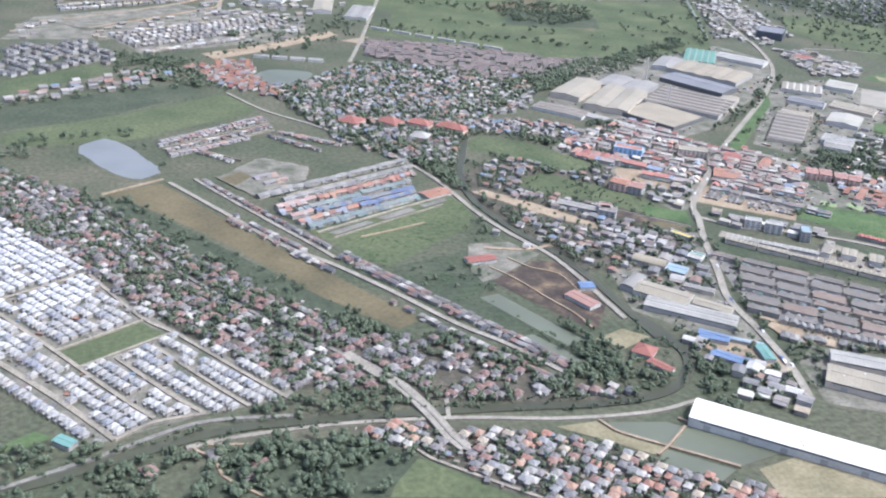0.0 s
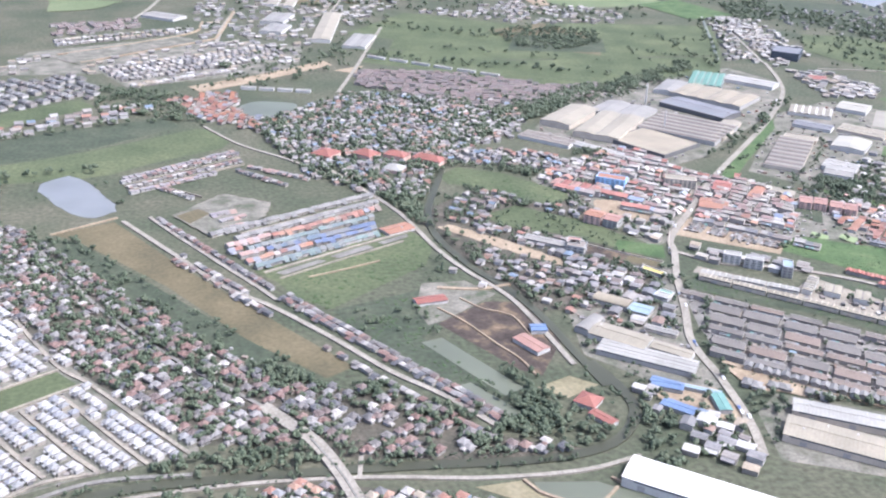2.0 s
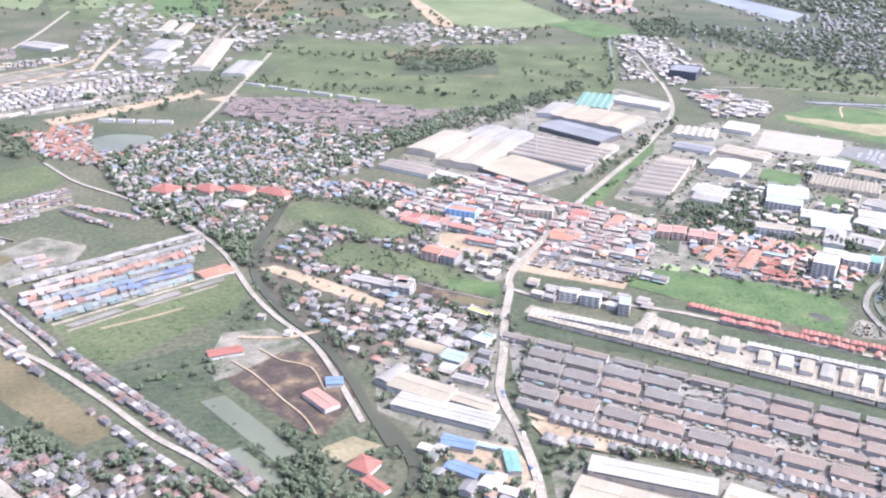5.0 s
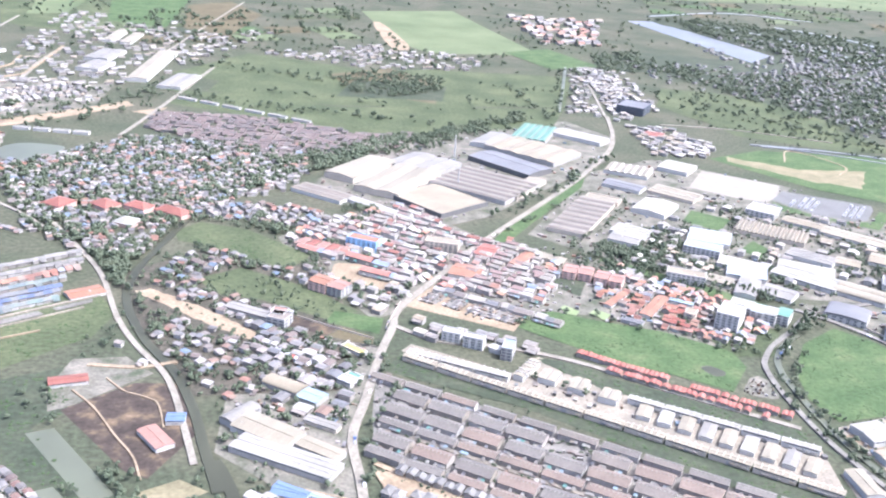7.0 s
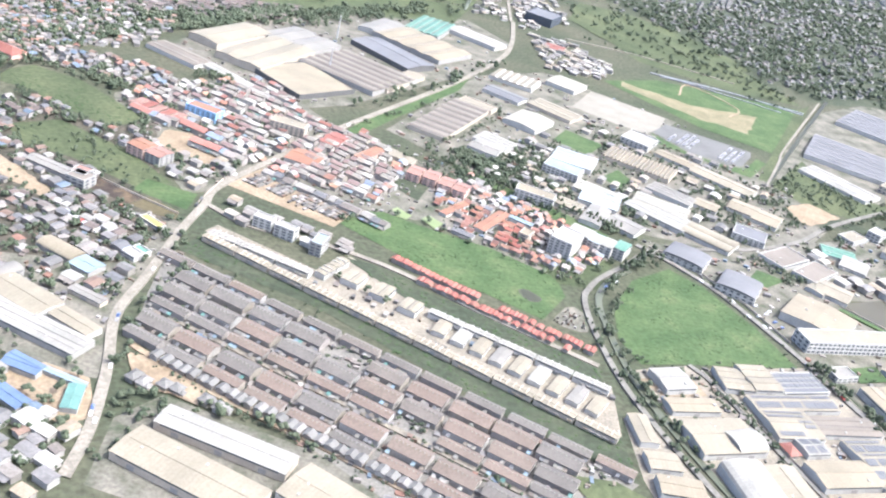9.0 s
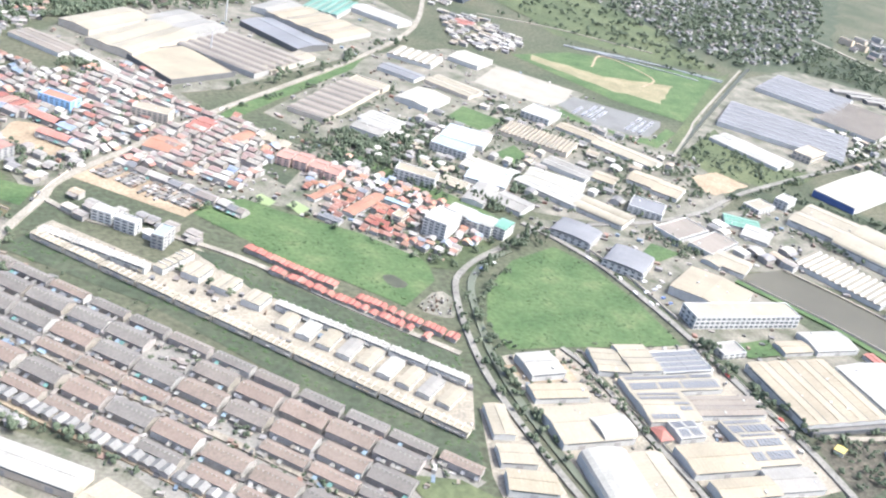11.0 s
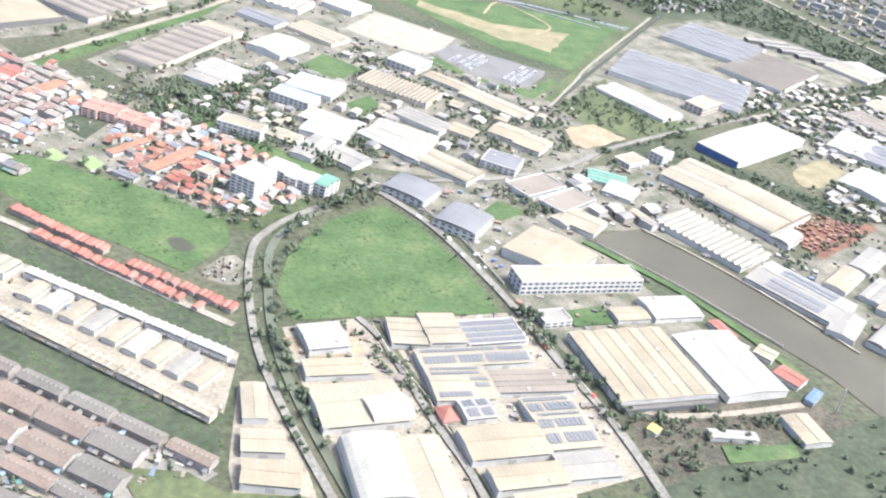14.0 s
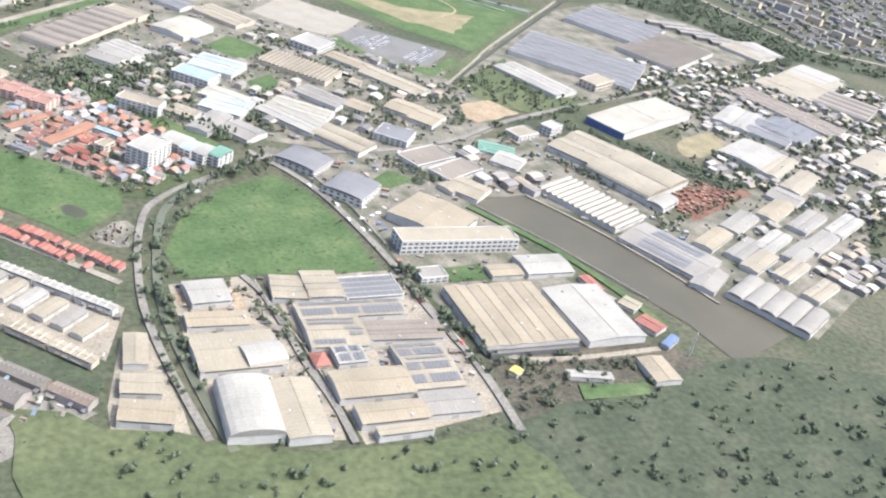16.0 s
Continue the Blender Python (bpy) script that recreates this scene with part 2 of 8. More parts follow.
SETS = {"town": TOWN, "villa": VILLA, "warm": WARM, "bright": BRIGHT, "white": WHITEH, "rows": ROWS, "red": [(0.28, 0.105, 0.08), (0.31, 0.13, 0.1), (0.24, 0.09, 0.07), (0.26, 0.12, 0.09)], "far": [(0.16, 0.157, 0.15), (0.11, 0.11, 0.108), (0.135, 0.132, 0.127), (0.12, 0.12, 0.12), (0.1, 0.098, 0.095), (0.2, 0.198, 0.19), (0.13, 0.115, 0.106)], "pale": [(0.32, 0.295, 0.25), (0.36, 0.35, 0.325), (0.24, 0.228, 0.208), (0.42, 0.405, 0.37), (0.19, 0.182, 0.178), (0.28, 0.235, 0.175), (0.145, 0.141, 0.137), (0.22, 0.2, 0.18)], "rowgrey": [(0.172, 0.168, 0.158), (0.208, 0.2, 0.188), (0.15, 0.146, 0.138)], "rowpink": [(0.3, 0.225, 0.2), (0.33, 0.26, 0.235), (0.28, 0.24, 0.23), (0.27, 0.19, 0.165)], "roworange": [(0.19, 0.2, 0.225), (0.27, 0.25, 0.23), (0.27, 0.15, 0.12), (0.25, 0.122, 0.085), (0.215, 0.105, 0.08), (0.265, 0.16, 0.115), (0.175, 0.098, 0.08), (0.21, 0.17, 0.145), (0.28, 0.14, 0.09)], "rowblue": [(0.085, 0.11, 0.18), (0.105, 0.13, 0.2), (0.14, 0.145, 0.155), (0.1, 0.13, 0.165), (0.15, 0.155, 0.16)], "shops": [(0.29, 0.27, 0.235), (0.16, 0.22, 0.27), (0.34, 0.32, 0.285), (0.27, 0.14, 0.1), (0.3, 0.235, 0.175), (0.24, 0.115, 0.09), (0.2, 0.185, 0.165), (0.17, 0.19, 0.21), (0.26, 0.16, 0.115), (0.22, 0.16, 0.145), (0.31, 0.28, 0.24), (0.18, 0.172, 0.16), (0.25, 0.23, 0.2), (0.165, 0.152, 0.14), (0.21, 0.11, 0.09), (0.36, 0.345, 0.31), (0.15, 0.21, 0.185)], "rowteal": [(0.13, 0.165, 0.155), (0.16, 0.185, 0.175), (0.12, 0.145, 0.15), (0.165, 0.172, 0.165)], "mute": [(0.2, 0.185, 0.18), (0.26, 0.18, 0.155), (0.18, 0.165, 0.16), (0.24, 0.225, 0.22), (0.28, 0.2, 0.165), (0.22, 0.2, 0.21)], "brownfar": [(0.155, 0.122, 0.112), (0.135, 0.11, 0.103), (0.175, 0.145, 0.132), (0.125, 0.112, 0.108)]}
for key, c in SETS.items():
    M["pal_" + key] = palette(key + "_house_roofs", c)
    M["isl_" + key] = palette(key + "_joined_roofs", c, True)
M["pal_wall"] = palette("house_walls", [(0.4, 0.38, 0.35), (0.33, 0.3, 0.26), (0.45, 0.44, 0.42), (0.36, 0.33, 0.31), (0.28, 0.265, 0.25)])
M["isl_wall"] = palette("joined_house_walls", [(0.38, 0.365, 0.34), (0.3, 0.28, 0.25), (0.42, 0.41, 0.39), (0.26, 0.245, 0.23)], True)
M["pal_car"] = palette("car_paint", [(0.7, 0.7, 0.7), (0.1, 0.1, 0.1), (0.75, 0.75, 0.75), (0.35, 0.35, 0.36), (0.45, 0.06, 0.05), (0.1, 0.15, 0.3), (0.6, 0.6, 0.62)], rough=0.3, spec=0.5, low=0.9)
M["isl_car"] = palette("joined_car_paint", [(0.7, 0.7, 0.7), (0.12, 0.12, 0.12), (0.75, 0.75, 0.75), (0.35, 0.35, 0.36), (0.4, 0.08, 0.06), (0.6, 0.6, 0.62)], True, rough=0.3, spec=0.5, low=0.9)
M["isl_clutter"] = palette("scrap_and_stacks", [(0.18, 0.165, 0.15), (0.11, 0.105, 0.1), (0.3, 0.28, 0.26), (0.16, 0.11, 0.08), (0.4, 0.38, 0.36), (0.09, 0.09, 0.09), (0.2, 0.17, 0.14)], True)
M["isl_white"] = palette("white_vehicles", [(0.42, 0.42, 0.42), (0.35, 0.35, 0.35), (0.4, 0.4, 0.39), (0.3, 0.3, 0.31)], True, rough=0.3)
M["isl_rust"] = palette("rusty_scrap", [(0.17, 0.09, 0.065), (0.22, 0.11, 0.075), (0.13, 0.08, 0.065), (0.24, 0.16, 0.11)], True)


# ---- mesh building ----
class Shape:
    """Gathers vertices and faces, then becomes one mesh."""

    def __init__(self):
        self.v, self.f, self.k, self.mats = [], [], [], []

    def slot(self, m):
        if m not in self.mats:
            self.mats.append(m)
        return self.mats.index(m)

    def add(self, verts, faces, m, at=(0, 0, 0), turn=0.0):
        n, s, c, a = len(self.v), math.sin(turn), math.cos(turn), self.slot(m)
        self.v += [(at[0] + x * c - y * s, at[1] + x * s + y * c, at[2] + z) for x, y, z in verts]
        self.f += [tuple(n + i for i in f) for f in faces]
        self.k += [a] * len(faces)

    def box(self, sx, sy, sz, m, at=(0, 0, 0), turn=0.0, top=True):
        x, y = sx / 2, sy / 2
        v = [(-x, -y, 0), (x, -y, 0), (x, y, 0), (-x, y, 0), (-x, -y, sz), (x, -y, sz), (x, y, sz), (-x, y, sz)]
        f = [(0, 1, 5, 4), (1, 2, 6, 5), (2, 3, 7, 6), (3, 0, 4, 7)] + ([(4, 5, 6, 7)] if top else [])
        self.add(v, f, m, at, turn)

    def gable(self, sx, sy, rise, m, at=(0, 0, 0), turn=0.0, thick=0.15):
        """Ridge along x."""
        x, y = sx / 2, sy / 2
        v = [(-x, -y, 0), (x, -y, 0), (x, 0, rise), (-x, 0, rise), (-x, y, 0), (x, y, 0)]
        v += [(a, b, c - thick) for a, b, c in v]
        f = [(0, 1, 2, 3), (3, 2, 5, 4), (0, 6, 7, 1), (4, 5, 11, 10), (0, 3, 9, 6), (3, 4, 10, 9), (1, 7, 8, 2), (2, 8, 11, 5)]
        self.add(v, f, m, at, turn)

    def hip(self, sx, sy, rise, m, at=(0, 0, 0), turn=0.0, thick=0.12):
        x, y = sx / 2, sy / 2
        r = max(0.0, x - y)
        v = [(-x, -y, 0), (x, -y, 0), (x, y, 0), (-x, y, 0), (-r, 0, rise), (r, 0, rise)]
        v += [(a, b, -thick) for a, b, c in v[:4]]
        f = [(0, 1, 5, 4), (2, 3, 4, 5), (1, 2, 5), (3, 0, 4), (0, 6, 7, 1), (1, 7, 8, 2), (2, 8, 9, 3), (3, 9, 6, 0)]
        self.add(v, f, m, at, turn)

    def barrel(self, sx, sy, rise, m, at=(0, 0, 0), turn=0.0, seg=8):
        """A vault whose axis runs along x."""
        v, f = [], []
        for i in range(seg + 1):
            a = math.pi * i / seg
            y, z = -math.cos(a) * sy / 2, math.sin(a) * rise
            v += [(-sx / 2, y, z), (sx / 2, y, z)]
        for i in range(seg):
            f.append((2 * i, 2 * i + 1, 2 * i + 3, 2 * i + 2))
        f += [tuple(2 * i for i in range(seg + 1))[::-1], tuple(2 * i + 1 for i in range(seg + 1))]
        self.add(v, f, m, at, turn)

    def mesh(self, name):
        me = bpy.data.meshes.new(name)
        me.from_pydata(self.v, [], self.f)
        for m in self.mats:
            me.materials.append(m)
        me.polygons.foreach_set("material_index", self.k)
        me.update()
        return me


def part(name, shape, parent, label=""):
    ob = new(name, shape.mesh(name))
    ob.parent = parent
    return tagged(ob, label)


def thing(name, x, y, turn, label, category, group="", kind=""):
    ob = new(name)
    ob.empty_display_size = 0.5
    ob.matrix_world = Matrix.Translation((x, y, 0)) @ Matrix.Rotation(turn, 4, "Z")
    return tagged(ob, label, category, group, kind)


# ---- what stands where, on a plan of 2 m cells ----
CELL, X0, Y0, NX, NY = 2.0, -400.0, 300.0, 1700, 1600
used = np.zeros((NX, NY), np.uint8)


def mark_poly(pts, value=1):
    xs, ys = [p[0] for p in pts], [p[1] for p in pts]
    i0, i1 = max(0, int((min(xs) - X0) / CELL)), min(NX - 1, int((max(xs) - X0) / CELL) + 1)
    j0, j1 = max(0, int((min(ys) - Y0) / CELL)), min(NY - 1, int((max(ys) - Y0) / CELL) + 1)
    if i1 <= i0 or j1 <= j0:
        return
    gx, gy = np.meshgrid(X0 + (np.arange(i0, i1) + 0.5) * CELL, Y0 + (np.arange(j0, j1) + 0.5) * CELL, indexing="ij")
    inside = np.zeros(gx.shape, bool)
    for (ax, ay), (bx, by) in zip(pts, pts[1:] + pts[:1]):
        if ay == by:
            continue
        inside ^= ((ay > gy) != (by > gy)) & (gx < (bx - ax) * (gy - ay) / (by - ay) + ax)
    if value:
        used[i0:i1, j0:j1][inside] = value
    return gx[inside], gy[inside]


def free(x, y, r=1.0):
    i0, i1, j0, j1 = int((x - r - X0) / CELL), int((x + r - X0) / CELL), int((y - r - Y0) / CELL), int((y + r - Y0) / CELL)
    if i0 < 0 or j0 < 0 or i1 >= NX or j1 >= NY:
        return i0 < -5000
    return not used[i0:i1 + 1, j0:j1 + 1].any()


def rect(x, y, sx, sy, turn):
    c, s = math.cos(turn), math.sin(turn)
    return [(x + a * sx / 2 * c - b * sy / 2 * s, y + a * sx / 2 * s + b * sy / 2 * c) for a, b in ((-1, -1), (1, -1), (1, 1), (-1, 1))]


# ---- setting ----
def ground_sheet():
    s = Shape()
    n, half = 40, 7000.0
    for i in range(n + 1):
        for j in range(n + 1):
            s.v.append((-half + 1000 + 2 * half * i / n, -half + 1500 + 2 * half * j / n, 0.0))
    for i in range(n):
        for j in range(n):
            a = i * (n + 1) + j
            s.f.append((a, a + n + 1, a + n + 2, a + 1))
            s.k.append(0)
    s.slot(M["ground"])
    tagged(new("ground", s.mesh("ground")), "flat green and brown scrubby plain under the town", "ground", kind="structure")


LAYER = {"z": 0.02}


def smooth_outline(pts, rounds):
    for _ in range(rounds):
        out = []
        for (ax, ay), (bx, by) in zip(pts, pts[1:] + pts[:1]):
            out += [(ax * 0.8 + bx * 0.2, ay * 0.8 + by * 0.2), (ax * 0.2 + bx * 0.8, ay * 0.2 + by * 0.8)]
        pts = out
    return pts


def patch(name, pts, material, label, category="field", soft=0, block=0, ragged=0.0):
    """A flat piece of the ground, such as a field, a yard or a sheet of water."""
    if block:
        mark_poly(pts, block)
    pts = smooth_outline(list(pts), soft)
    if ragged:
        dense = []
        for (ax, ay), (bx, by) in zip(pts, pts[1:] + pts[:1]):
            k = max(1, int(math.hypot(bx - ax, by - ay) / max(5.0, ragged * 4.5)))
            dense += [(ax + (bx - ax) * i / k + rnd.uniform(-ragged, ragged), ay + (by - ay) * i / k + rnd.uniform(-ragged, ragged)) for i in range(k)]
        pts = dense
    LAYER["z"] += 0.004
    bm = bmesh.new()
    face = bm.faces.new([bm.verts.new((x, y, LAYER["z"])) for x, y in pts])
    bmesh.ops.triangulate(bm, faces=[face])
    bmesh.ops.recalc_face_normals(bm, faces=bm.faces)
    if sum(f.normal.z for f in bm.faces) < 0:
        bmesh.ops.reverse_faces(bm, faces=bm.faces)
    me = bpy.data.meshes.new(name)
    bm.to_mesh(me)
    bm.free()
    me.materials.append(M[material])
    return tagged(new(name, me), label, category, kind="structure")


def spline(pts, step=6.0):
    """A smooth line through the points."""
    p = [Vector((*q, 0)) for q in pts]
    p = [p[0] * 2 - p[1]] + p + [p[-1] * 2 - p[-2]]
    out = []
    for a, b, c, d in zip(p, p[1:], p[2:], p[3:]):
        k = max(1, int((c - b).length / step))
        for i in range(k):
            t = i / k
            out.append(0.5 * (2 * b + (c - a) * t + (2 * a - 5 * b + 4 * c - d) * t * t + (3 * b - a - 3 * c + d) * t ** 3))
    return out + [p[-2]]


def strip(name, pts, width, material, label, category="road", z=0.25, block=1, smooth=True):
    """A road, path, dyke or canal of even width along a line, with a small kerb of its own height."""
    line = spline(pts) if smooth else [Vector((*q, 0)) for q in pts]
    s, n = Shape(), len(line)
    LAYER["z"] += 0.004
    top = z + LAYER["z"]
    offs = ((-0.5, 0.0), (-0.48, top), (0.48, top), (0.5, 0.0))
    for i, p in enumerate(line):
        d = (line[min(i + 1, n - 1)] - line[max(i - 1, 0)]).normalized()
        side = Vector((d.y, -d.x, 0))
        for o, h in offs:
            q = p + side * o * width
            s.v.append((q.x, q.y, h))
        if i and block:
            a, b = line[i - 1], p
            e = side * (width / 2 + 0.5)
            mark_poly([((a + e).x, (a + e).y), ((b + e).x, (b + e).y), ((b - e).x, (b - e).y), ((a - e).x, (a - e).y)], block)
    for i in range(n - 1):
        for j in range(3):
            a = i * 4 + j
            s.f.append((a, a + 1, a + 5, a + 4))
            s.k.append(0)
    s.slot(M[material])
    ob = tagged(new(name, s.mesh(name)), label, category, kind="structure")
    return ob


# ---- buildings ----
def big_building(x, y, length, width, deg, h, roof="white", style="gable", wall="white", bays=1, name="warehouse", label="", category="warehouse", floors=0, solar=(), group="", clad=""):
    """A hall or block: walls, roof over one or more bays, doors or window bands."""
    turn = radians(deg)
    root = thing(name, x, y, turn, label or f"large {roof} metal roofed {name.replace('_', ' ')} with {wall} walls", category, group)
    mark_poly(rect(x, y, length + 2, width + 2, turn))
    w = Shape()
    w.box(length, width, h, M["wall_" + wall], top=style in ("flat", "solar"))
    if style == "gable":
        bw = width / bays
        for b in range(bays):
            yy = -width / 2 + bw * (b + 0.5)
            rise = min(1.5, bw * 0.06)
            for e in (-1, 1):
                w.add([(e * length / 2, yy - bw / 2, h), (e * length / 2, yy + bw / 2, h), (e * length / 2, yy, h + rise)], [(0, 1, 2) if e > 0 else (2, 1, 0)], M["wall_" + wall])
    part("wall", w, root)
    if style == "gable":
        bw = width / bays
        rise = min(1.5, bw * 0.06)
        for b in range(bays):
            yy = -width / 2 + bw * (b + 0.5)
            r = Shape()
            r.gable(length + 0.6, bw + (0.5 if bays == 1 else -0.25), rise, M["roof_" + roof], (0, yy, h + 0.1))
            rf = part("roof", r, root)
            v = Shape()
            v.box(length * 0.94, min(0.7, bw * 0.06), 0.25, M["roof_" + roof], (0, yy, h + rise))
            part("ridge_vent", v, rf)
            if b:
                v = Shape()
                v.box(length, 0.55, 0.1, M["roof_dark"], (0, yy - bw / 2, h + 0.12))
                part("gutter", v, rf)
    elif style == "saw":
        lit = 0.27 if roof in ("cream", "grey", "white") else 0.15
        for b in range(bays):
            bw = width / bays
            yy = -width / 2 + bw * b
            r = Shape()
            r.add([(-length / 2, yy, h), (length / 2, yy, h), (length / 2, yy + bw * 0.3, h + 1.1), (-length / 2, yy + bw * 0.3, h + 1.1), (-length / 2, yy + bw * 0.99, h), (length / 2, yy + bw * 0.99, h)], [(0, 1, 2, 3), (3, 2, 5, 4), (0, 3, 4), (1, 5, 2)], M["roof_" + roof])
            rf = part("roof", r, root)
            g = Shape()
            g.add([(-length / 2 + 0.4, yy + 0.1, h + 0.16), (length / 2 - 0.4, yy + 0.1, h + 0.16), (length / 2 - 0.4, yy + bw * lit, h + 0.06 + 3.63 * lit), (-length / 2 + 0.4, yy + bw * lit, h + 0.06 + 3.63 * lit)], [(0, 1, 2, 3)], M["wall_grey" if roof in ("cream", "grey", "white") else "roof_dark"])
            part("roof_window", g, rf)
    elif style == "barrel":
        bw = width / bays
        for b in range(bays):
            r = Shape()
            r.barrel(length + 0.4, bw, min(3.0, bw * (0.06 if floors else 0.17)), M["roof_" + roof], (0, -width / 2 + bw * (b + 0.5), h))
            part("roof", r, root)
    elif style in ("flat", "solar"):
        r = Shape()
        r.box(length - 0.8, width - 0.8, 0.12, M["roof_" + roof], (0, 0, h))
        part("roof", r, root)
        for a, b, sx, sy in ((0, -1, length, 0.4), (0, 1, length, 0.4), (-1, 0, 0.4, width), (1, 0, 0.4, width)):
            p = Shape()
            p.box(sx, sy, 0.7, M["wall_" + wall], (a * (length / 2 - 0.2), b * (width / 2 - 0.2 + (0.003 if a else 0)), h + 0.004))
            part("parapet", p, root)
    elif style == "hip":
        r = Shape()
        r.hip(length + 1.2, width + 1.2, min(3.5, width * 0.22), M["roof_" + roof], (0, 0, h))
        part("roof", r, root)
    if clad:
        for e in (-1, 1):
            c = Shape()
            c.box(length + 0.1, 0.2, h * 0.9, M["wall_" + clad], (0, e * (width / 2 + 0.08), 0))
            part("cladding", c, root, clad + " wall cladding")
    eq = int(length * width / 260) if style in ("gable", "flat") and not solar and y < 1000 else 0
    for i in range(min(eq, 6)):
        g = Shape()
        q = rnd.uniform(0.5, 1.1)
        ex, ey = rnd.uniform(-0.42, 0.42) * length, rnd.uniform(-0.4, 0.4) * width
        bw = width / bays
        rise = min(1.5, bw * 0.06) if style == "gable" else 0.1
        loc = abs(((ey + width / 2) % bw) - bw / 2)
        g.box(q, q * rnd.uniform(0.8, 1.8), q * 0.7, M[rnd.choice(["steel", "wall_grey", "wall_white"])], (ex, ey, h + rise * (1 - loc / (bw / 2))))
        part("roof_ventilator", g, root)
    rise = min(1.5, width / bays * 0.06) if style == "gable" else -0.1
    for v, deep, u0, u1, k in solar:
        pw = (u1 - u0) * length / k
        for i in range(k):
            g = Shape()
            u = u0 * length + pw * (i + 0.5)
            g.box(pw - 0.3, deep, 0.12, M["solar"], (u, v * width, 0))
            g.v = [(px, py, pz + h + 0.3 + rise * (1 - abs(py) / (width / 2))) for px, py, pz in g.v]
            part("solar_panel", g, root)
    if floors:
        fh = h / floors
        for fl in range(floors):
            for e, span, off in ((-1, length, width / 2), (1, length, width / 2)):
                k = max(2, int(span / 3.4))
                for i in range(k):
                    g = Shape()
                    g.box(span / k * 0.62, 0.12, fh * 0.48, M["window"], (-span / 2 + span * (i + 0.5) / k, e * (off + 0.03), fl * fh + fh * 0.3))
                    part("window", g, root)
            for e in (-1, 1):
                k = max(1, int(width / 4.0))
                for i in range(k):
                    g = Shape()
                    g.box(0.12, width / k * 0.5, fh * 0.48, M["window"], (e * (length / 2 + 0.03), -width / 2 + width * (i + 0.5) / k, fl * fh + fh * 0.3))
                    part("window", g, root)
            if floors > 1 and fl:
                g = Shape()
                g.box(length + 0.5, width + 0.5, 0.16, M["wall_" + wall], (0, 0, fl * fh))
                part("ledge", g, root)
    elif y < 900 and x < 1330:
        for e in (-1,):
            k = max(1, int(length / 18))
            for i in range(k):
                d = Shape()
                d.box(min(3.4, length / k * 0.4), 0.12, min(3.2, h * 0.6), M["wall_grey"], (-length / 2 + length * (i + 0.5) / k, e * (width / 2 + 0.03), 0))
                part("door", d, root)
            b = Shape()
            b.box(length * 0.9, 0.1, 0.7, M["window"], (0, e * (width / 2 + 0.03), h * 0.78))
            part("window", b, root)
    return root


COUNTS = {}
PROTO = {}
REST = {}


def house_shape(kind, pal, joined, s=None, at=(0, 0, 0), turn=0.0, sx=7.0, sy=6.0, h=2.6, variant=0):
    """Wall and roof shapes of a small house; the kind gives its form."""
    w, r = (s or Shape()), (s or Shape())
    wm, rm = (M["isl_wall"], M["isl_" + pal]) if joined else (M["pal_wall"], M["pal_" + pal])
    c, sn = math.cos(turn), math.sin(turn)

    def put(dx, dy, dz=0.0):
        return (at[0] + dx * c - dy * sn, at[1] + dx * sn + dy * c, at[2] + dz)

    w.box(sx, sy, h, wm, put(0, 0), turn, top=False)
    if kind == "villa":
        r.hip(sx + 1.2, sy + 1.2, sy * 0.3, rm, put(0, 0, h), turn)
        w.box(sx * 0.45, 2.2, h * 0.8, wm, put(sx * (0.2 if variant % 2 else -0.2), -sy / 2 - 1.0), turn, top=False)
        r.hip(sx * 0.45 + 1.0, 3.4, 0.9, rm, put(sx * (0.2 if variant % 2 else -0.2), -sy / 2 - 0.9, h * 0.8), turn)
    elif kind == "white":
        r.hip(sx + 0.5, sy + 0.5, sy * 0.24, rm, put(0, 0, h), turn)
        r.box(sx * 0.5, 1.4, 0.12, rm, put(sx * 0.18, -sy / 2 - 0.8, h * 0.75), turn)
        w.box(0.2, 0.2, h * 0.75, wm, put(sx * 0.36, -sy / 2 - 1.35), turn)
    else:
        r.gable(sx + 0.8, sy + 0.9, sy * (0.12 if kind == "shed" else 0.26), rm, put(0, 0, h), turn)
        if variant % 3 == 1:
            r.add([(-sx / 2, 0, 0), (sx / 2, 0, 0), (sx / 2, -2.6, -0.6), (-sx / 2, -2.6, -0.6)], [(3, 2, 1, 0)], rm, put(0, -sy / 2 - 0.2, h * 0.9), turn)
    return w, r


NAMES = {"villa": "villa", "white": "estate_house", "cottage": "town_house", "shed": "metal_shed"}
CAP = {"villa": 240, "white": 250, "cottage": 270, "shed": 210}
LABELS = {
    "villa": "detached house with hipped tile roof among garden trees", "white": "small white estate house with pale hipped roof and carport",
    "cottage": "small town house with weathered pitched roof", "shed": "low metal roofed shed beside other town roofs",
}


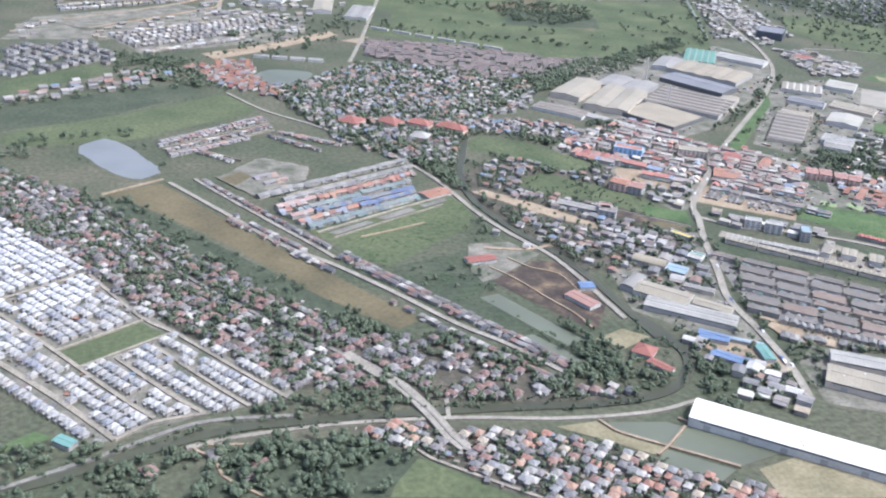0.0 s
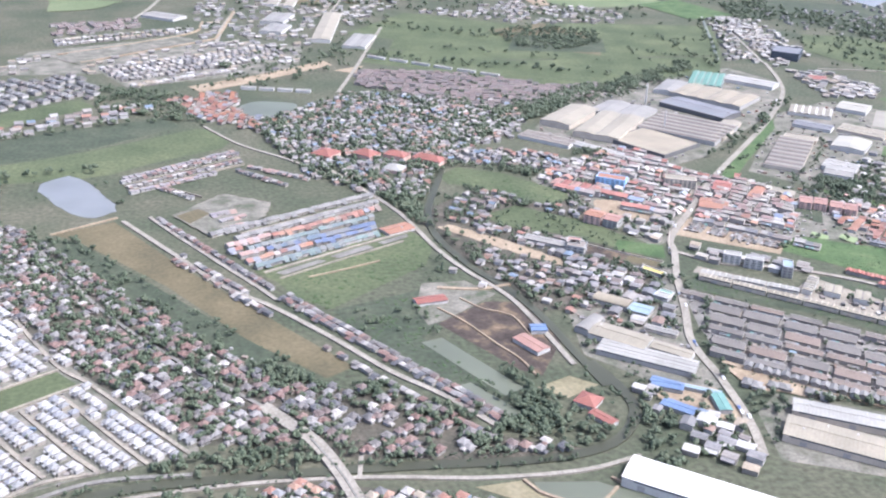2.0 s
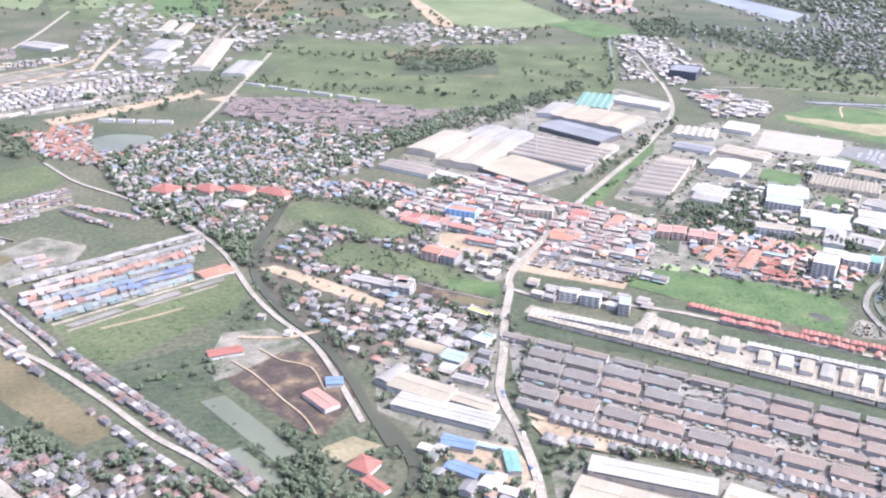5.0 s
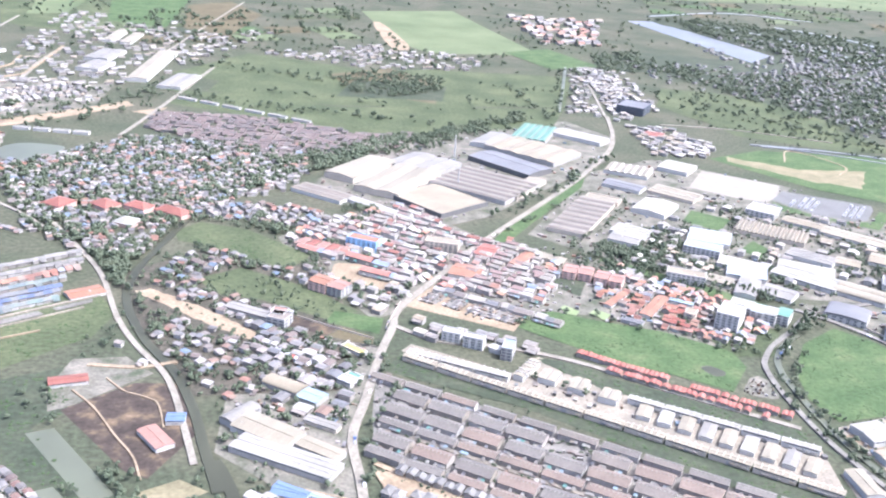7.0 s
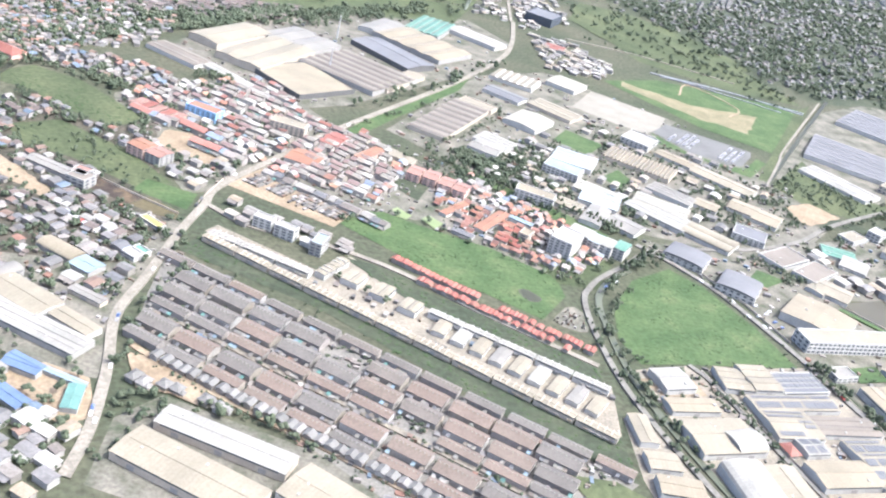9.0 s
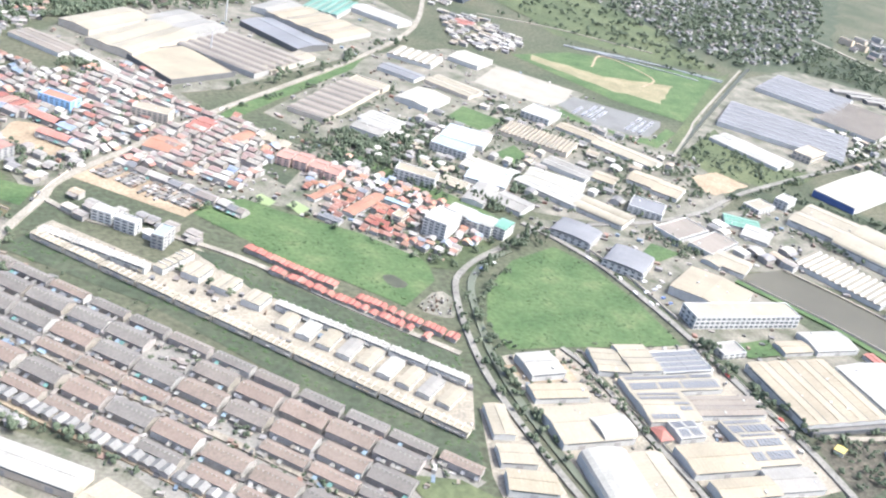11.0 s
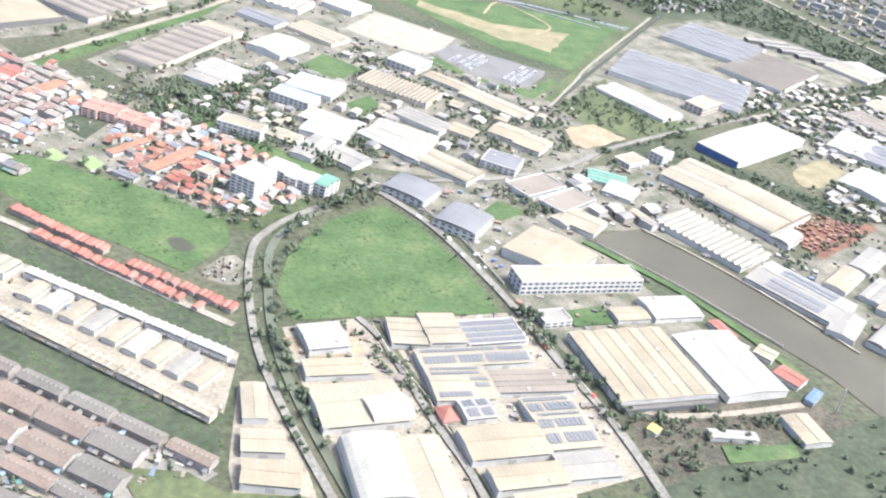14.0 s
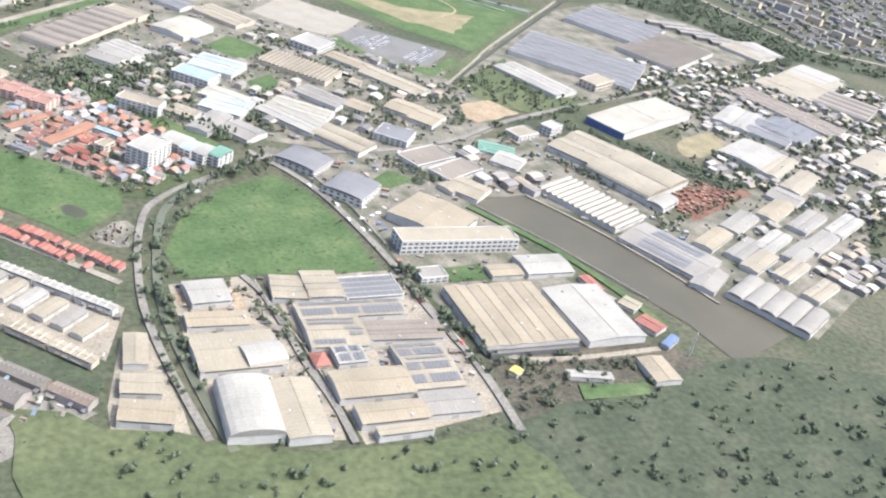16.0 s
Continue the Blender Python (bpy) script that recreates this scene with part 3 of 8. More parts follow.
def house(kind, pal, x, y, deg, size=(7.0, 6.0, 2.6), limit=300, v=None):
    """A single house while few of its sort stand, later a piece of the joined mass of them."""
    key = (kind, pal)
    COUNTS[kind] = COUNTS.get(kind, 0) + 1
    v = rnd.randrange(6) if v is None else v
    turn = radians(deg)
    if COUNTS[kind] > CAP[kind]:
        if key not in REST:
            REST[key] = Shape()
        k = rnd.uniform(0.85, 1.15)
        house_shape(kind, pal, True, REST[key], (x, y, 0), turn, size[0] * k, size[1] * rnd.uniform(0.85, 1.15), size[2] * rnd.uniform(0.85, 1.3), v)
        return
    pk = (kind, pal, size, v)
    if pk not in PROTO:
        k = 0.88 + 0.06 * v
        w, r = house_shape(kind, pal, False, None, (0, 0, 0), 0.0, size[0] * k, size[1] * (1.1 - 0.04 * v), size[2] * (0.9 + 0.08 * (v % 4)), v)
        root = thing(NAMES[kind], 0, 0, 0, LABELS[kind], "house", NAMES[kind].replace("_", " ") + "s")
        part("wall", w, root)
        part("roof", r, root)
        root.matrix_world = Matrix.Translation((x, y, 0)) @ Matrix.Rotation(turn, 4, "Z")
        PROTO[pk] = root
        return
    copy_thing(PROTO[pk], Matrix.Translation((x, y, 0)) @ Matrix.Rotation(turn, 4, "Z"))


def house_row(kind, pal, a, b, n, size, back=0.0, limit=300, jitter=0.0, flip=0):
    """n houses side by side from a to b."""
    (ax, ay), (bx, by) = a, b
    deg = math.degrees(math.atan2(by - ay, bx - ax)) + back
    for i in range(n):
        t = (i + 0.5) / n
        x, y = ax + (bx - ax) * t + rnd.uniform(-jitter, jitter), ay + (by - ay) * t + rnd.uniform(-jitter, jitter)
        if not free(x, y, 0.5):
            continue
        house(kind, pal, x, y, deg + rnd.uniform(-2, 2) + flip, size, limit)
        mark_poly(rect(x, y, size[0] + 0.6, size[1] + 0.6, radians(deg)))


def neighbourhood(pts, deg, pitch, kind, pal, size, fill=0.85, jitter=0.25, limit=300, turns=0, loose=3.0):
    """Houses on a loose grid inside an outline, wherever nothing else stands."""
    cx, cy = sum(p[0] for p in pts) / len(pts), sum(p[1] for p in pts) / len(pts)
    got = mark_poly(list(pts), 0)
    if got is None:
        return
    inside = set(zip(((got[0] - X0) / CELL).astype(int).tolist(), ((got[1] - Y0) / CELL).astype(int).tolist()))
    reach = max(math.hypot(p[0] - cx, p[1] - cy) for p in pts)
    c, s = math.cos(radians(deg)), math.sin(radians(deg))
    nx, ny = int(reach / pitch[0]) + 1, int(reach / pitch[1]) + 1
    spots = []
    for i in range(-nx, nx + 1):
        for j in range(-ny, ny + 1):
            u, v = (i + rnd.uniform(-jitter, jitter)) * pitch[0], (j + rnd.uniform(-jitter, jitter)) * pitch[1]
            x, y = cx + u * c - v * s, cy + u * s + v * c
            if (int((x - X0) / CELL), int((y - Y0) / CELL)) in inside and rnd.random() < fill:
                spots.append((x, y))
    spots.sort(key=lambda q: (q[0] - 620) ** 2 + (q[1] - 290) ** 2)
    for x, y in spots:
        if free(x, y, min(size[0], size[1]) * 0.42):
            a = deg + rnd.uniform(-loose, loose) + (90 if turns and rnd.random() < 0.4 else 0)
            house(kind, pal, x, y, a, size, limit)
            mark_poly(rect(x, y, size[0] * 0.9, size[1] * 0.9, radians(a)))


def terrace(x, y, length, width, deg, pal="rows", units=9, h=3.4, label="long terrace of joined town houses with weathered brown roof", dots=True):
    """A block of joined two-storey houses under one pitched roof."""
    turn = radians(deg)
    root = thing("terrace_block", x, y, turn, label, "town houses", "terrace blocks")
    mark_poly(rect(x, y, length + 1, width + 1, turn))
    w, r = Shape(), Shape()
    w.box(length, width, h, M["pal_wall"], top=False)
    for e in (-1, 1):
        w.add([(e * length / 2, -width / 2, h), (e * length / 2, width / 2, h), (e * length / 2, 0, h + width * 0.2)], [(0, 1, 2)], M["pal_wall"])
    part("wall", w, root)
    if dots:
        r.gable(length + 0.5, width + 0.9, width * 0.22, M["pal_" + pal], (0, 0, h))
    else:
        cut, at = sorted(rnd.uniform(0.2, 0.8) for _ in range(max(0, min(3, units - 2)))), 0.0
        for e in cut + [1.0]:
            if e - at > 0.08:
                r.gable(length * (e - at) - 0.12, width + rnd.uniform(-0.3, 1.0), width * rnd.uniform(0.14, 0.25), M["isl_" + pal], (length * ((at + e) / 2 - 0.5), rnd.uniform(-0.5, 0.5), h + rnd.uniform(-0.5, 0.9)))
                at = e
    rf = part("roof", r, root)
    d = Shape()
    for i in range(units if dots else 0):
        d.box(0.45, 0.5, 0.4, M["roof_white"], (-length / 2 + length * (i + 0.5) / units, -width * 0.06, h + width * 0.185))
    if dots:
        tagged(part("roof_vents", d, rf, "line of small pale roof vents"), kind="stuff")
    an = Shape()
    for i in range(units):
        u = -length / 2 + length * (i + 0.5) / units
        if rnd.random() < 0.8:
            an.box(length / units * 0.8, rnd.uniform(0.8, 1.8), h * rnd.uniform(0.45, 0.7), M["isl_clutter"], (u, width / 2 + 0.7, 0))
        if rnd.random() < 0.6:
            continue
        ob = Shape()
        ob.add([(-length / units * 0.46, 0, 0.25), (length / units * 0.46, 0, 0.25), (length / units * 0.46, -2.2, -0.2), (-length / units * 0.46, -2.2, -0.2)], [(3, 2, 1, 0)], M[rnd.choice(["roof_white", "roof_grey", "roof_teal", "roof_slate", "roof_grey", "roof_lightblue", "roof_grey", "roof_brown", "roof_slate"])], (u, -width / 2, h * 0.62))
        part("awning", ob, root)
    tagged(part("rear_annexes", an, root, "patched rear lean-to annexes"), kind="stuff")
    return root


def shop_row(a, b, width, h, n, roof="cream", wall="cream", name="shop_row"):
    """A row of flat-fronted shophouse blocks from a to b."""
    (ax, ay), (bx, by) = a, b
    deg = math.degrees(math.atan2(by - ay, bx - ax))
    full = math.hypot(bx - ax, by - ay)
    for i in range(n):
        t = (i + 0.5) / n
        row = big_building(ax + (bx - ax) * t, ay + (by - ay) * t, full / n - 1.2, width, deg, h, roof, "gable", wall, name="shophouse_row", label=f"row of joined shophouses with pale {roof} roof", category="shophouses", group="shophouse rows")
        units = max(2, int(full / n / 3.6))
        for k in range(1, units):
            p = Shape()
            u = (full / n - 1.2) * (k / units - 0.5)
            p.box(0.3, width * 1.02, 0.75, M["wall_" + wall], (u, 0, h + 0.1))
            part("party_wall", p, row)
            if rnd.random() < 0.6:
                a = Shape()
                a.box(2.6, 1.2, 0.12, M[rnd.choice(["roof_grey", "roof_white", "roof_slate", "roof_tan"])], (u + 1.7, -width / 2 - 0.55, h * 0.5))
                part("awning", a, row)


# ---- trees ----
def crown(s, x, y, z, r, tall=1.0, clumps=5, m="leaf"):
    for i in range(clumps):
        a, d = rnd.uniform(0, 6.28), rnd.uniform(0.1, 0.75) * r
        cx, cy, cz = x + math.cos(a) * d, y + math.sin(a) * d, z + rnd.uniform(-0.25, 0.55) * r * tall
        q = r * rnd.uniform(0.38, 0.62)
        v, f = [], []
        top, low = (cx, cy, cz + q * tall * 0.9), (cx, cy, cz - q * 0.7)
        n = 5
        ph = rnd.uniform(0, 6.28)
        for lvl, (rr, hh) in enumerate(((0.8, 0.45), (1.0, -0.15))):
            for k in range(n):
                b = ph + 6.2832 * (k + 0.5 * lvl) / n
                j = rnd.uniform(0.75, 1.2)
                v.append((cx + math.cos(b) * q * rr * j, cy + math.sin(b) * q * rr * j, cz + hh * q * tall))
        v += [top, low]
        for k in range(n):
            k2 = (k + 1) % n
            f += [(k, k2, 2 * n), (n + k, n + k2, k2), (n + k, k2, k), (n + k2, n + k, 2 * n + 1)]
        s.add(v, f, M[m])


TREES = {"n": 0, "proto": [], "rest": Shape()}


def tree(x, y, r=2.5, tall=1.0):
    """Nearest trees stand singly with trunk and crown; the others join into woods."""
    TREES["n"] += 1
    if TREES["n"] > 240:
        crown(TREES["rest"], x, y, r * 0.9 * tall, r, tall, 3 if r < 2 else 4)
        return
    if len(TREES["proto"]) < 12:
        root = thing("tree", 0, 0, 0, "broad leafy green tree on the ground", "tree", "trees")
        t = Shape()
        seg = 6
        for hh, rr in ((0.0, 0.24), (1.2, 0.16), (2.4, 0.08)):
            t.v += [(math.cos(6.2832 * k / seg) * rr, math.sin(6.2832 * k / seg) * rr, hh) for k in range(seg)]
        for lv in range(2):
            for k in range(seg):
                t.f.append((lv * seg + k, lv * seg + (k + 1) % seg, (lv + 1) * seg + (k + 1) % seg, (lv + 1) * seg + k))
                t.k.append(0)
        t.slot(M["bark"])
        part("trunk", t, root)
        cr = Shape()
        crown(cr, 0, 0, 2.4, 2.5, rnd.choice([0.9, 1.0, 1.2]), 11)
        part("crown", cr, root)
        TREES["proto"].append(root)
        k = r / 2.5
        root.matrix_basis = Matrix.Translation((x, y, 0)) @ Matrix.Diagonal((k, k, k * tall, 1))
        return
    k = r / 2.5
    p = rnd.choice(TREES["proto"])
    ob = copy_thing(p, Matrix.Identity(4))
    ob.matrix_basis = Matrix.Translation((x, y, 0)) @ Matrix.Rotation(rnd.uniform(0, 6.28), 4, "Z") @ Matrix.Diagonal((k, k, k * tall, 1))


def tree_line(pts, gap, r=(1.6, 2.8), spread=1.0, tall=1.0):
    line = spline(pts, gap)
    for p in line:
        if noise.noise(Vector((p.x * 0.11, p.y * 0.11, 1.0))) < rnd.uniform(-0.45, 0.15):
            continue
        x, y = p.x + rnd.gauss(0, spread + gap * 0.3), p.y + rnd.gauss(0, spread + gap * 0.3)
        tree(x, y, rnd.uniform(r[0] * 0.7, r[1] * 1.15), tall * rnd.uniform(0.85, 1.3))


def grove(pts, density, r=(1.5, 3.0), avoid=True):
    """Trees over an outline, density trees on each 100 square metres, where nothing else stands."""
    got = mark_poly(list(pts), 0)
    if got is None:
        return
    gx, gy = got
    n = int(len(gx) * CELL * CELL * density / 100)
    for _ in range(n):
        i = rnd.randrange(len(gx))
        x, y = gx[i] + rnd.uniform(-1, 1), gy[i] + rnd.uniform(-1, 1)
        if noise.noise(Vector((x * 0.045, y * 0.045, 7.0))) < rnd.uniform(-0.5, 0.25):
            continue
        if not avoid or free(x, y, 0.6):
            tree(x, y, rnd.uniform(r[0] * 0.8, r[1]), rnd.uniform(0.8, 1.3))


def tufts(pts, n, r=(0.6, 1.9), name="shrubs"):
    """Low shrubs and clumps of tall grass in drifts over a meadow."""
    gx, gy = mark_poly(list(pts), 0)
    s = Shape()
    for _ in range(n):
        i = rnd.randrange(len(gx))
        if noise.noise(Vector((gx[i] * 0.05, gy[i] * 0.05, 3.0))) < rnd.uniform(-0.25, 0.35):
            continue
        crown(s, gx[i] + rnd.uniform(-1, 1), gy[i] + rnd.uniform(-1, 1), 0.2, rnd.uniform(*r), 0.3, 2, "tuft")
    tagged(new(name, s.mesh(name)), "low green shrubs scattered over the meadow", "shrubs", kind="stuff")


# ---- small things ----
def car(x, y, deg, z=0.3):
    """A parked or standing car, built once and copied."""
    m = Matrix.Translation((x, y, z)) @ Matrix.Rotation(radians(deg), 4, "Z")
    if "car" in PROTO:
        return copy_thing(PROTO["car"], m)
    root = thing("car", 0, 0, 0, "small car standing on the road or yard", "car", "cars")
    b, g = Shape(), Shape()
    b.box(3.2, 1.4, 0.55, M["pal_car"], (0, 0, 0.22))
    b.box(1.7, 1.25, 0.42, M["pal_car"], (-0.15, 0, 0.77))
    g.add([(-0.95, -0.6, 0.8), (0.7, -0.6, 0.8), (0.55, -0.64, 1.14), (-0.85, -0.64, 1.14), (-0.95, 0.64, 0.8), (0.7, 0.64, 0.8), (0.55, 0.645, 1.14), (-0.85, 0.645, 1.14)], [(0, 1, 2, 3), (7, 6, 5, 4)], M["window"])
    part("body", b, root)
    part("windows", g, root)
    for a in (-1, 1):
        for c in (-1, 1):
            w = Shape()
            n = 8
            w.v = [(a * 1.0 + math.cos(6.2832 * k / n) * 0.28, c * 0.62 + e, 0.28 + math.sin(6.2832 * k / n) * 0.28) for e in (-0.1, 0.1) for k in range(n)]
            w.f = [tuple(range(n))[::-1], tuple(range(n, 2 * n))] + [(k, (k + 1) % n, n + (k + 1) % n, n + k) for k in range(n)]
            w.k = [0] * len(w.f)
            w.slot(M["wall_dark"])
            part("wheel", w, root)
    root.matrix_world = m
    PROTO["car"] = root
    return root


def cars_along(pts, n, side=1.6, z=0.3):
    line = spline(pts, 4.0)
    for i in range(n):
        k = rnd.randrange(1, len(line) - 1)
        d = (line[k + 1] - line[k - 1]).normalized()
        s = rnd.choice((-1, 1)) * side
        car(line[k].x + d.y * s, line[k].y - d.x * s, math.degrees(math.atan2(d.y, d.x)), z)


def parked_rows(pts, deg, pitch, gap, name="parked_vehicles", m="isl_car", label="rows of parked vehicles", fill=0.9, size=(1.5, 3.2, 1.1)):
    """Rows of vehicles or stacked goods too many to count."""
    cx, cy = sum(p[0] for p in pts) / len(pts), sum(p[1] for p in pts) / len(pts)
    got = mark_poly(list(pts), 0)
    inside = set(zip(((got[0] - X0) / CELL).astype(int).tolist(), ((got[1] - Y0) / CELL).astype(int).tolist()))
    c, s, sh = math.cos(radians(deg)), math.sin(radians(deg)), Shape()
    for i in range(-60, 61):
        for j in range(-30, 31):
            u, v = i * pitch, j * gap
            x, y = cx + u * c - v * s, cy + u * s + v * c
            if (int((x - X0) / CELL), int((y - Y0) / CELL)) in inside and rnd.random() < fill:
                sh.box(size[0] * rnd.uniform(0.9, 1.1), size[1] * rnd.uniform(0.85, 1.1), size[2] * rnd.uniform(0.8, 1.3), M[m], (x, y, 0.2), radians(deg + rnd.uniform(-3, 3)))
    tagged(new(name, sh.mesh(name)), label, "vehicles", kind="stuff")


def yard_clutter(pts, n, m="isl_clutter", label="crates, stacks and small lean-tos about the yards", size=(0.8, 3.2)):
    """Small goods, tanks and lean-tos about the yards, too many to count."""
    gx, gy = mark_poly(list(pts), 0)
    s = Shape()
    for _ in range(n):
        i = rnd.randrange(len(gx))
        x, y = gx[i] + rnd.uniform(-1, 1), gy[i] + rnd.uniform(-1, 1)
        if free(x, y, 0.4):
            s.box(rnd.uniform(*size), rnd.uniform(*size) * 0.7, rnd.uniform(0.5, 2.0), M[m], (x, y, 0), radians(rnd.choice((au_deg, au_deg + 90)) + rnd.uniform(-6, 6)))
    tagged(new("yard_goods", s.mesh("yard_goods")), label, "yard goods", kind="stuff")


def patchwork(x, y, deg, nx, ny, size, keep=0.7):
    """Small fields side by side with hedges of trees between them."""
    c, s = math.cos(radians(deg)), math.sin(radians(deg))
    for i in range(nx):
        for j in range(ny):
            u, v = (i - nx / 2) * size[0] + rnd.uniform(-4, 4), (j - ny / 2) * size[1] + rnd.uniform(-4, 4)
            w, h = size[0] * rnd.uniform(0.7, 0.95), size[1] * rnd.uniform(0.7, 0.95)
            q = [(x + a * c - b * s, y + a * s + b * c) for a, b in ((u, v), (u + w, v + rnd.uniform(-3, 3)), (u + w, v + h), (u, v + h))]
            if rnd.random() > keep or not free((q[0][0] + q[2][0]) / 2, (q[0][1] + q[2][1]) / 2, 8):
                continue
            m, lb = rnd.choice([("hazegrass", "pale green field, its colour lightened for haze"), ("grass", "green meadow field"), ("wetgrass", "olive meadow field"), ("browngrass", "brown fallow field"), ("scrub", "dark scrubby field"), ("hazegrass", "pale green field, its colour lightened for haze")])
            patch("far_field", q, m, lb)
            tree_line([q[0], q[1]], 5.0, (2.0, 3.6), 1.5)
            if rnd.random() < 0.5:
                tree_line([q[1], q[2]], 5.0, (2.0, 3.6), 1.5)


def wall_line(pts, h=1.3, label="low pale boundary wall"):
    s = Shape()
    for (ax, ay), (bx, by) in zip(pts, pts[1:]):
        d = math.hypot(bx - ax, by - ay)
        s.box(d, 0.25, h, M["wall_cream"], ((ax + bx) / 2, (ay + by) / 2, 0), math.atan2(by - ay, bx - ax))
    tagged(new("boundary_wall", s.mesh("boundary_wall")), label, "wall", kind="structure")


def mast(x, y, h, r, label, name="chimney", m="steel", head=0.0):
    root = thing(name, x, y, 0, label, "tower")
    s = Shape()
    n = 10
    s.v = [(math.cos(6.2832 * k / n) * q, math.sin(6.2832 * k / n) * q, z) for q, z in ((r, 0), (r * 0.6, h)) for k in range(n)]
    s.f = [(k, (k + 1) % n, n + (k + 1) % n, n + k) for k in range(n)] + [tuple(range(n, 2 * n))]
    s.k = [0] * len(s.f)
    s.slot(M[m])
    part("shaft", s, root)
    t = Shape()
    if head:
        t.v = [(math.cos(6.2832 * k / n) * q, math.sin(6.2832 * k / n) * q, z) for q, z in ((r * 0.6, h), (head, h + head * 0.6), (head, h + head * 1.6), (head * 0.3, h + head * 2)) for k in range(n)]
        t.f = [(l * n + k, l * n + (k + 1) % n, (l + 1) * n + (k + 1) % n, (l + 1) * n + k) for l in range(3) for k in range(n)] + [tuple(range(3 * n, 4 * n))]
    else:
        t.v = [(math.cos(6.2832 * k / n) * r * 0.75, math.sin(6.2832 * k / n) * r * 0.75, z) for z in (h - 0.5, h + 0.1) for k in range(n)]
        t.f = [(k, (k + 1) % n, n + (k + 1) % n, n + k) for k in range(n)] + [tuple(range(n, 2 * n))]
    t.k = [0] * len(t.f)
    t.slot(M["wall_white"])
    part("tank" if head else "rim", t, root)


# ---- the place ----
ground_sheet()

# yards
patch("factory_yard", [(739, 1095), (820, 1200), (961, 1302), (1084, 1326), (1110, 1255), (1064, 1172), (884, 1021), (845, 1004), (809, 1027)], "lot", "pale factory yards")
patch("town_ground", [(711, 992), (763, 1037), (825, 1058), (867, 971), (782, 869), (770, 855), (749, 844), (728, 915), (714, 957)], "lot", "trodden town ground")
patch("town_ground", [(871, 973), (890, 960), (916, 927), (957, 922), (970, 884), (1003, 847), (1027, 816), (987, 776), (964, 767), (925, 803), (897, 831), (855, 843), (806, 892)], "lot", "trodden town ground")
patch("town_ground", [(651, 826), (666, 860), (684, 872), (718, 834), (747, 805), (721, 748), (705, 702), (682, 739), (657, 747)], "lot", "trodden town ground")
patch("factory_yard", [(652, 765), (687, 765), (710, 721), (700, 664), (672, 669), (641, 712)], "lot", "factory yard")
patch("truck_yard", [(662, 667), (679, 675), (697, 664), (699, 638), (687, 634), (670, 645), (663, 655)], "sand", "sandy truck yard")
patch("shop_yard", [(756, 801), (764, 809), (812, 765), (835, 782), (845, 767), (869, 734), (946, 662), (932, 621), (842, 703)], "concrete", "concrete yards between shophouses")
patch("industrial_yard", [(905, 980), (1032, 1138), (1114, 1174), (1214, 1078), (1170, 1038), (1242, 983), (1234, 948), (1265, 890), (1212, 851), (1157, 809), (1062, 836), (1042, 843), (992, 848), (962, 902)], "lot", "pale industrial yards")
patch("industrial_yard", [(1047, 828), (1104, 824), (1276, 862), (1361, 795), (1298, 754), (1285, 652), (1244, 727), (1207, 764), (1163, 764), (1172, 703), (1191, 639), (1164, 605), (1104, 607), (1091, 680), (1085, 759)], "lot", "pale industrial yards")
patch("industrial_yard", [(1249, 976), (1436, 1161), (1592, 1242), (1660, 1126), (1617, 1052), (1399, 950), (1282, 892)], "lot", "pale industrial yards")
patch("industrial_yard", [(1446, 956), (1722, 1023), (1689, 934), (1391, 646), (1306, 599), (1289, 652), (1287, 726), (1395, 771), (1389, 842)], "lot", "pale industrial yards")
patch("factory_yard", [(968, 679), (1003, 684), (1011, 657), (1019, 606), (1017, 562), (970, 569), (967, 606)], "concrete", "pale factory yards")
patch("factory_yard", [(1013, 681), (1087, 685), (1093, 637), (1096, 589), (1092, 569), (1024, 558), (1021, 613)], "concrete", "pale factory yards")
patch("factory_yard", [(941, 639), (952, 642), (958, 588), (958, 566), (929, 570), (930, 595)], "concrete", "pale factory yards")
patch("rows_ground", [(736, 779), (926, 592), (876, 561), (811, 582), (773, 629), (737, 667), (715, 694), (723, 733)], "asphalt", "grey estate streets")
patch("hall_yard", [(706, 638), (726, 653), (785, 616), (811, 582), (753, 567), (695, 599)], "lot", "grey hall yard")
patch("estate_ground", [(281, 725), (288, 706), (336, 641), (344, 644), (385, 655), (428, 660), (429, 668), (373, 745), (334, 813), (282, 900), (260, 924)], "lot", "grey estate ground")
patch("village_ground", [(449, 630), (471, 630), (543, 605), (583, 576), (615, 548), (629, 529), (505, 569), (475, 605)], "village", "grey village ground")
patch("village_ground", [(277, 989), (330, 936), (393, 834), (446, 758), (493, 709), (532, 689), (575, 643), (617, 622), (573, 625), (503, 641), (475, 653), (456, 661), (429, 668), (373, 745), (334, 813), (282, 900)], "village", "garden ground between the villas, its colour darkened for shade")
patch("village_ground", [(595, 932), (673, 982), (737, 942), (734, 802), (714, 760), (633, 767), (614, 833)], "village", "garden ground between the houses, its colour darkened for shade")
patch("woods_ground", [(1300, 1735), (1420, 1760), (1560, 1690), (1761, 1850), (2421, 2174), (1605, 1214), (1478, 1205), (1425, 1300), (1400, 1400), (1385, 1505), (1320, 1600), (1245, 1590)], "scrub", "dark wooded ground between far houses", ragged=6.0)
patch("woods_ground", [(1552, 1258), (1572, 1205), (1625, 1166), (1651, 1120), (1665, 1080), (1696, 1063), (1768, 1035), (1850, 990), (1900, 1020), (1809, 1077), (1748, 1101), (1741, 1137), (1726, 1189), (1711, 1262), (1695, 1341), (1640, 1330)], "scrub", "dark wooded band beside the far road", ragged=2.0)
